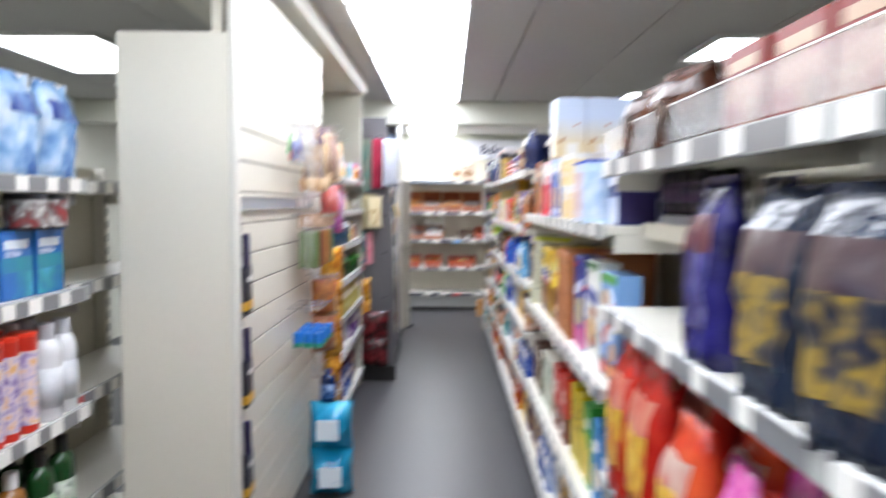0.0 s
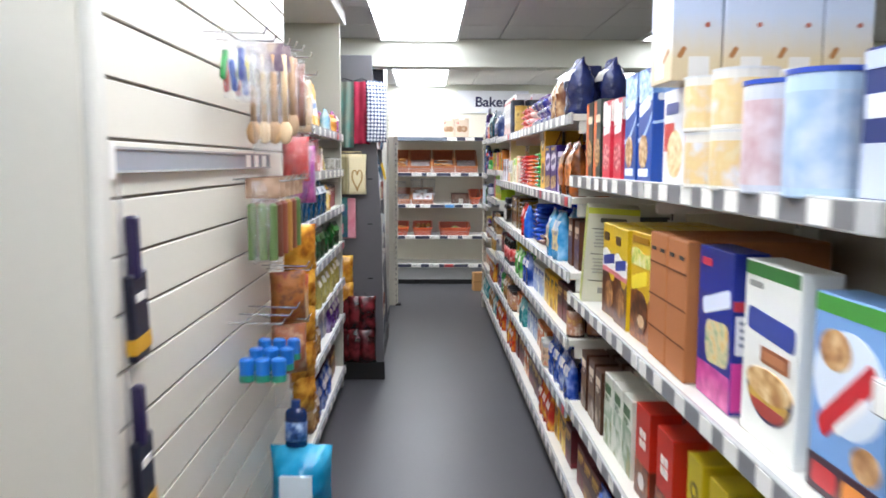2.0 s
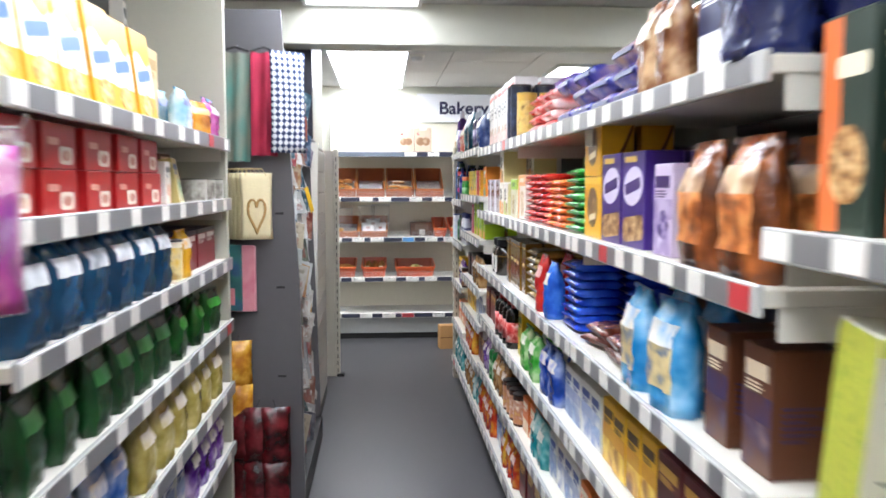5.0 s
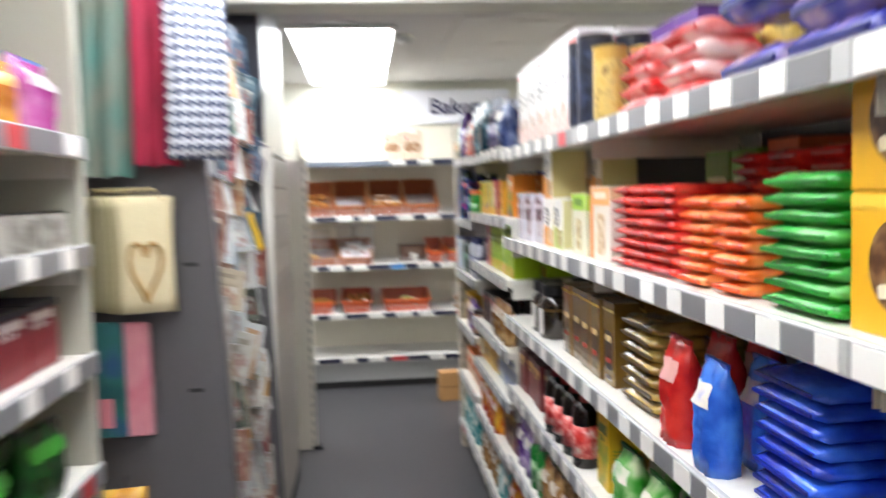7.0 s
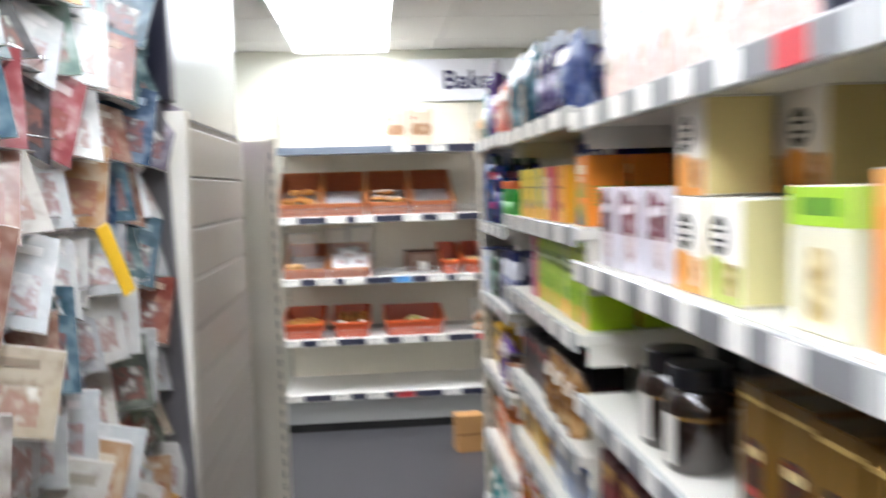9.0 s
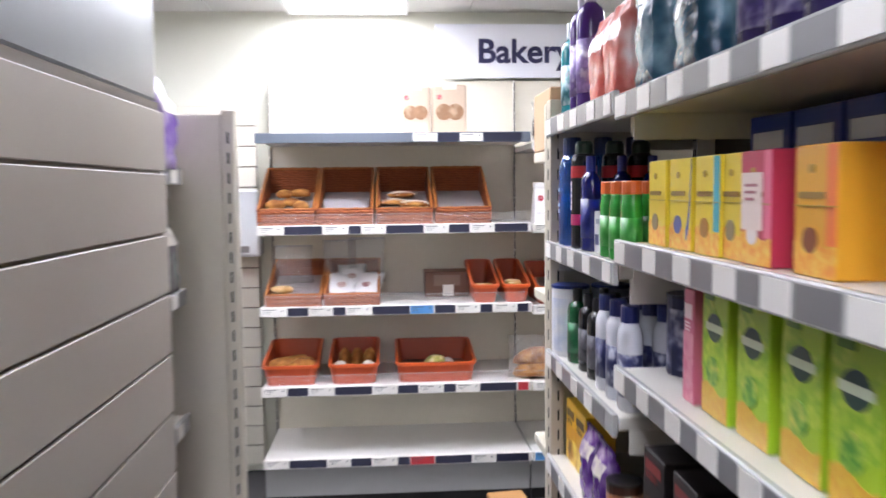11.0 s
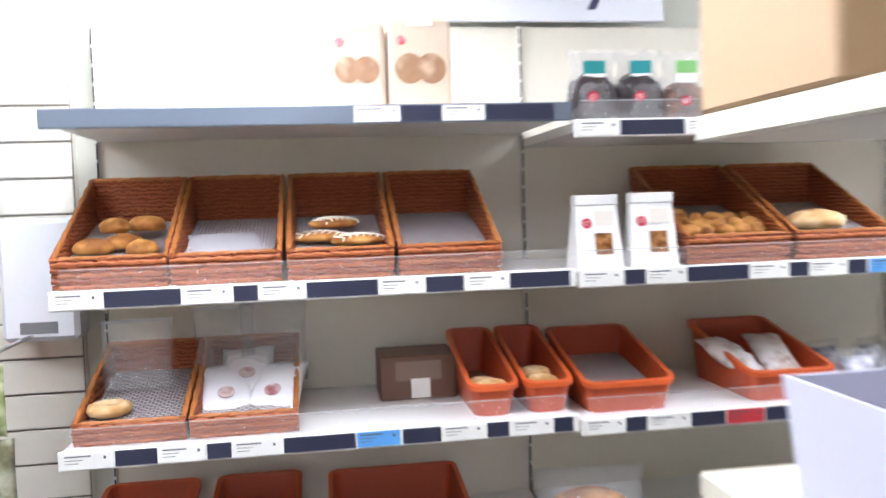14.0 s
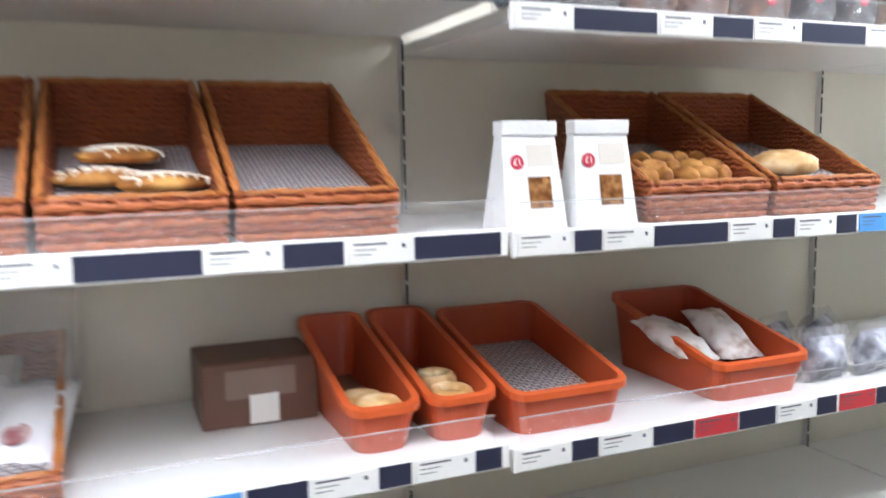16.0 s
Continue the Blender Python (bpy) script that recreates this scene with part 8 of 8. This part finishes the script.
def card(key, w, h, t, cover):
    cover = [dulled(c) for c in cover]

    def make():
        ob = link_mesh("book" if t > 0.01 else "greeting_card", boxed(-w / 2, w / 2, 0, t, 0, h, bevel=0.001), paint("#e4e2dc", 0.5, 0, 0.04, 20, 0.02))
        part("cover", boxed(-w / 2 + 0.001, w / 2 - 0.001, -0.0012, -0.0002, 0.001, h - 0.001), printed(cover, 26, 0.22), ob)
        part("title_bar", boxed(-w * 0.36, w * 0.3, -0.002, -0.0013, h * 0.76, h * 0.86), paint(cover[-1], 0.4, 0, 0.08, 20, 0), ob)
        part("picture", boxed(-w * 0.3, w * 0.34, -0.0018, -0.0013, h * 0.14, h * 0.56), printed([cover[1], "#8a5c54", cover[0], "#c8c4bc"], 34, 0.22), ob)
        return tagged(ob, ("paperback book" if t > 0.01 else "greeting card") + " with printed cover in the grey rack", "book" if t > 0.01 else "card", "cards and books in the rack")
    return make


rnd = random.Random(77)
PALE = (0, 9, 11, 12, 19, 21, 0, 12, 7, 8, 5, 3)
DEEP = (2, 6, 14, 15, 18, 4, 16, 17, 20, 10)
for j in range(15):
    z = 0.13 + 0.118 * j
    xf = -0.43 - 0.028 * j / 15
    tr = part("tier", boxed(xf - 0.15, xf - 0.035, 5.985, 7.135, z - 0.004, z, bevel=0.001), GREY_STEEL, rack)
    part("lip", tube([(xf - 0.033, 5.985, z + 0.02), (xf - 0.033, 7.135, z + 0.02)], 0.002), CHROME, tr, "thin wire lip")
    y = 6.03
    while y < 7.10:
        # pale covers low down are partly real, partly stand in for light there
        pool = PALE if rnd.random() < (0.78 if j < 9 else 0.45) else DEEP
        c = pool[rnd.randrange(len(pool))]
        book = rnd.random() < 0.25
        w, h, t = ((0.125, 0.155, 0.016) if book else ((0.125, 0.165, 0.002), (0.15, 0.115, 0.002), (0.105, 0.15, 0.002), (0.14, 0.14, 0.003))[rnd.randrange(4)])
        m = pose(xf - 0.04 + rnd.uniform(-0.022, 0.010), y, z + 0.001, 0, 0, 52 + rnd.uniform(-26, 26)) @ pose(0, 0, 0, -20 + rnd.uniform(-14, 12), rnd.uniform(-9, 26), 0)
        put(("card", c, w, t), card(None, w, h, t, COVERS[c]), m)
        y += w * 0.5 + rnd.uniform(-0.008, 0.03)
ob = link_mesh("shelf_flag", boxed(0, 0.026, 0, 0.002, 0, 0.12, bevel=0.0005), paint("#e0b428", 0.4))
ob.matrix_basis = pose(-0.402, 6.66, 1.20, 0, -24, 60)
tagged(ob, "yellow card flag sticking out of the rack", "flag")

# ---- side shelving of cleaning goods ----
def clean(y0, y1, z, key, maker, w, **k):
    run(LG, y0 + 1.2, y1 + 1.2, z, key, maker, w, **k)


clean(1.42, 2.2, 1.39, "powder_bag", pouch("blue and white washing powder bag", 0.18, 0.09, 0.25, ["#2c5aa8", "#8ab8e0", "#e8ecf0"], "#e0e4ea", seed=171, panel="#1c3c90"), 0.185, d=0.10, rows=2)
clean(1.30, 1.78, 1.095, "aqua_box", carton("aqua dishwasher tablet carton", 0.13, 0.10, 0.18, "#3c94b0", ["#3c94b0", "#a8d0d8", "#c83c3c"], "#e4f0f2"), 0.134, d=0.105, rows=2)
clean(1.86, 2.17, 1.095, "wash_box", carton("blue dishwasher tablet carton with white bars", 0.145, 0.12, 0.165, "#1c64b0", ["#1c64b0", "#2c9a90", "#58a8e0"], "#e4ecf4"), 0.15, d=0.125, rows=2)
clean(1.92, 2.14, 1.262, "dark_tub", can("small dark tub with white label", 0.05, 0.09, "#26262a", ["#e0dcd8", "#26262a", "#a83a3a"], "#1c1c1e", "tub", "tub"), 0.106, d=0.106, rows=1)
clean(1.35, 1.98, 0.77, "red_spray", can("red polish aerosol can with purple swirl label", 0.033, 0.245, "#c42c1c", ["#6a3c98", "#e8e0ec", "#e0a83c"], "#e03c24", "can", "aerosol_can"), 0.07, d=0.07, rows=2)
clean(2.0, 2.19, 0.77, "white_spray", bottle("white air freshener bottle with grey shoulder", 0.04, 0.25, "#dcdcde", "#b8b8bc", ["#e0e0e2", "#c8ccd0", "#dcdcde"], sy=1.0, capr=0.6), 0.084, d=0.084, rows=2)
clean(1.35, 1.93, 0.45, "amber_bottle", bottle("amber floor cleaner bottle with white cap", 0.045, 0.24, "#8a5a24", "#e4e4e0", ["#d8a85c", "#8a5a24", "#e8dcc0"]), 0.095, d=0.07, rows=2)
clean(1.95, 2.2, 0.45, "pine_bottle", bottle("dark green pine cleaner bottle", 0.045, 0.25, "#14401c", "#1a1a1a", ["#14401c", "#e4e8dc", "#3c8a3c"]), 0.095, d=0.07, rows=2)
mixed(LG, 2.5, 3.35, 0.18, 0.2, 161)

# ---- narrow shelving of tissue packs ----
def narrow(z, key, maker, w, **k):
    run(SL, 0.02, 0.38, z, key, maker, w, **k)


def wrapped_rolls(label, ground, block, foot):
    """Paper rolls in a film block: rounded pack with printed blocks and two rows of roll ends."""
    def make():
        ob = link_mesh("roll_pack", boxed(-0.085, 0.085, 0, 0.11, 0, 0.225, bevel=0.014), paint(ground, 0.22, 0, 0.07, 14, 0.12), smooth=False)
        for ix in (-0.042, 0.042):
            for iz in (0.165, 0.075):
                part("printed_block", boxed(ix - 0.026, ix + 0.026, -0.0012, -0.0002, iz - 0.03, iz + 0.03), printed(block, 22, 0.25), ob)
        for iz in (0.165, 0.075):
            part("side_block", boxed(-0.0862, -0.0852, 0.03, 0.08, iz - 0.03, iz + 0.03), printed(block, 22, 0.25), ob)
        part("foot_band", boxed(-0.07, 0.07, -0.0012, -0.0002, 0.016, 0.034), paint(foot, 0.3), ob)
        return tagged(ob, label, "tissue pack", "tissue packs")
    return make


narrow(1.42, "lilac_rolls", pouch("lilac and white toilet roll pack in clear film", 0.16, 0.10, 0.22, ["#6a4c98", "#a890c8", "#d8d0e0"], "#d0ccd8", seed=181), 0.17, d=0.11, rows=2)
narrow(1.12, "grey_rolls", pouch("grey and dull pink kitchen roll pack", 0.16, 0.10, 0.20, ["#5c5a60", "#7a7074", "#8a9890"], "#807c80", seed=182), 0.17, d=0.11, rows=2)
narrow(0.80, "blue_rolls", wrapped_rolls("white tissue roll pack with blue printed blocks", "#c4c8d0", ["#2c50a8", "#4468b8", "#8aa0cc"], "#9a3c64"), 0.175, d=0.115, rows=2)
narrow(0.52, "rose_rolls", wrapped_rolls("dark blue and plum tissue roll pack", "#6a6c80", ["#3c3c64", "#5a4c78", "#8a6c8c"], "#5a2c50"), 0.175, d=0.115, rows=2)
narrow(0.20, "cobalt_rolls", wrapped_rolls("blue tissue roll pack near the floor", "#3c5c98", ["#1c3c88", "#3c64b4", "#c8d4ec"], "#d0d4dc"), 0.175, d=0.115, rows=2)
ob = pouch("blue kitchen towel pack lying on top of the end panel", 0.16, 0.14, 0.085, ["#3c5c9c", "#6a8cc0", "#b0c0d8"], "#3c5c9c", seed=187)()
ob.matrix_basis = pose(-0.60, 8.40, 1.503, 0, 0, 4)

# ---- goods beside the bakery ----
ob = empty("small_ledge", pose(-0.95, 10.15, 1.36))
part("board", boxed(0, 0.16, 0, 0.135, 0, 0.018, bevel=0.002), WHITE_STEEL, ob)
part("lip", boxed(0, 0.16, -0.006, -0.001, -0.006, 0.024), TICKET, ob)
tagged(ob, "small white ledge on the slatted wall", "ledge")
ob = carton("blue and teal snack carton on a small ledge", 0.12, 0.09, 0.16, "#3c7ca0", ["#3c7ca0", "#5ca0b8", "#8ab8c8"], "#2c5a84")()
ob.matrix_basis = pose(-0.87, 10.165, 1.3785)
ob = empty("orange_bag", pose(-0.815, 9.93, 1.28))
part("packet", moved(pillow(0.17, 0.10, 0.42, seed=191), 0, 0, -0.43, 12), printed(["#c8541c", "#e8742c", "#f0904c"], 9, 0.25, crumple=0.6), ob, "bright orange film", True)
part("arm", tube([(0, 0, -0.012), (0, 0.0, 0.0), (0, 0.355, 0.0)], 0.003), CHROME, ob, "chrome arm")
tagged(ob, "bright orange snack bag on a chrome arm of the slatted wall", "snack bag")
ob = empty("bag_dispenser", pose(-0.675, 10.18, 1.06))
part("body", boxed(-0.095, 0.09, 0, 0.1, 0.0, 0.31, bevel=0.012), paint("#dde2e6", 0.2, 0, 0.04, 6, 0.02), ob)
part("grip", boxed(0.08, 0.105, -0.02, 0.06, 0.12, 0.22, bevel=0.005), paint("#a8b8c8", 0.2), ob, "pale blue side grip")
part("slot", boxed(-0.05, 0.04, -0.002, -0.0003, 0.02, 0.05), BLANK, ob)
tagged(ob, "white plastic bag dispenser on the slatted wall", "dispenser")
for k in range(4):
    ob = empty("snack_packet", pose(-0.70, 9.92, 1.06 - 0.17 * k, 0, 0, (-30, 12, -20, 25)[k]))
    part("packet", moved(pillow(0.075, 0.025, 0.16, seed=195 + k), 0, 0, -0.165), printed((["#6a7a3c", "#a8b07c", "#d8d8b8"], ["#5a5a3c", "#9a9a7c", "#c8c8b0"], ["#2c5ab8", "#6a94d8", "#e0e8f0"], ["#5a5a4c", "#8a8a70", "#b8b8a0"])[k], 30, 0.3, crumple=0.5), ob, "", True)
    part("strip", boxed(-0.006, 0.006, 0.012, 0.014, -0.17, 0.01), CLEAR, ob, "clear hanging strip")
    tagged(ob, "small snack packet on a strip beside the bakery", "snack packet")
part_strip = tagged(link_mesh("hanging_strip", boxed(-0.706, -0.694, 9.93, 10.285, 1.072, 1.078), CHROME), "chrome arm that holds a strip of packets", "display arm")
ob = carton("purple carton on the slatted wall", 0.08, 0.10, 0.2, "#4a1c80", ["#4a1c80", "#6a34a8", "#d8c8e8"], "#d8c8e8")()
ob.matrix_basis = pose(-0.80, 10.17, 0.36)
ob = empty("small_ledge", pose(-0.86, 10.16, 0.34))
part("board", boxed(0, 0.14, 0, 0.125, 0, 0.018, bevel=0.002), WHITE_STEEL, ob)
tagged(ob, "small white ledge low on the slatted wall", "ledge")
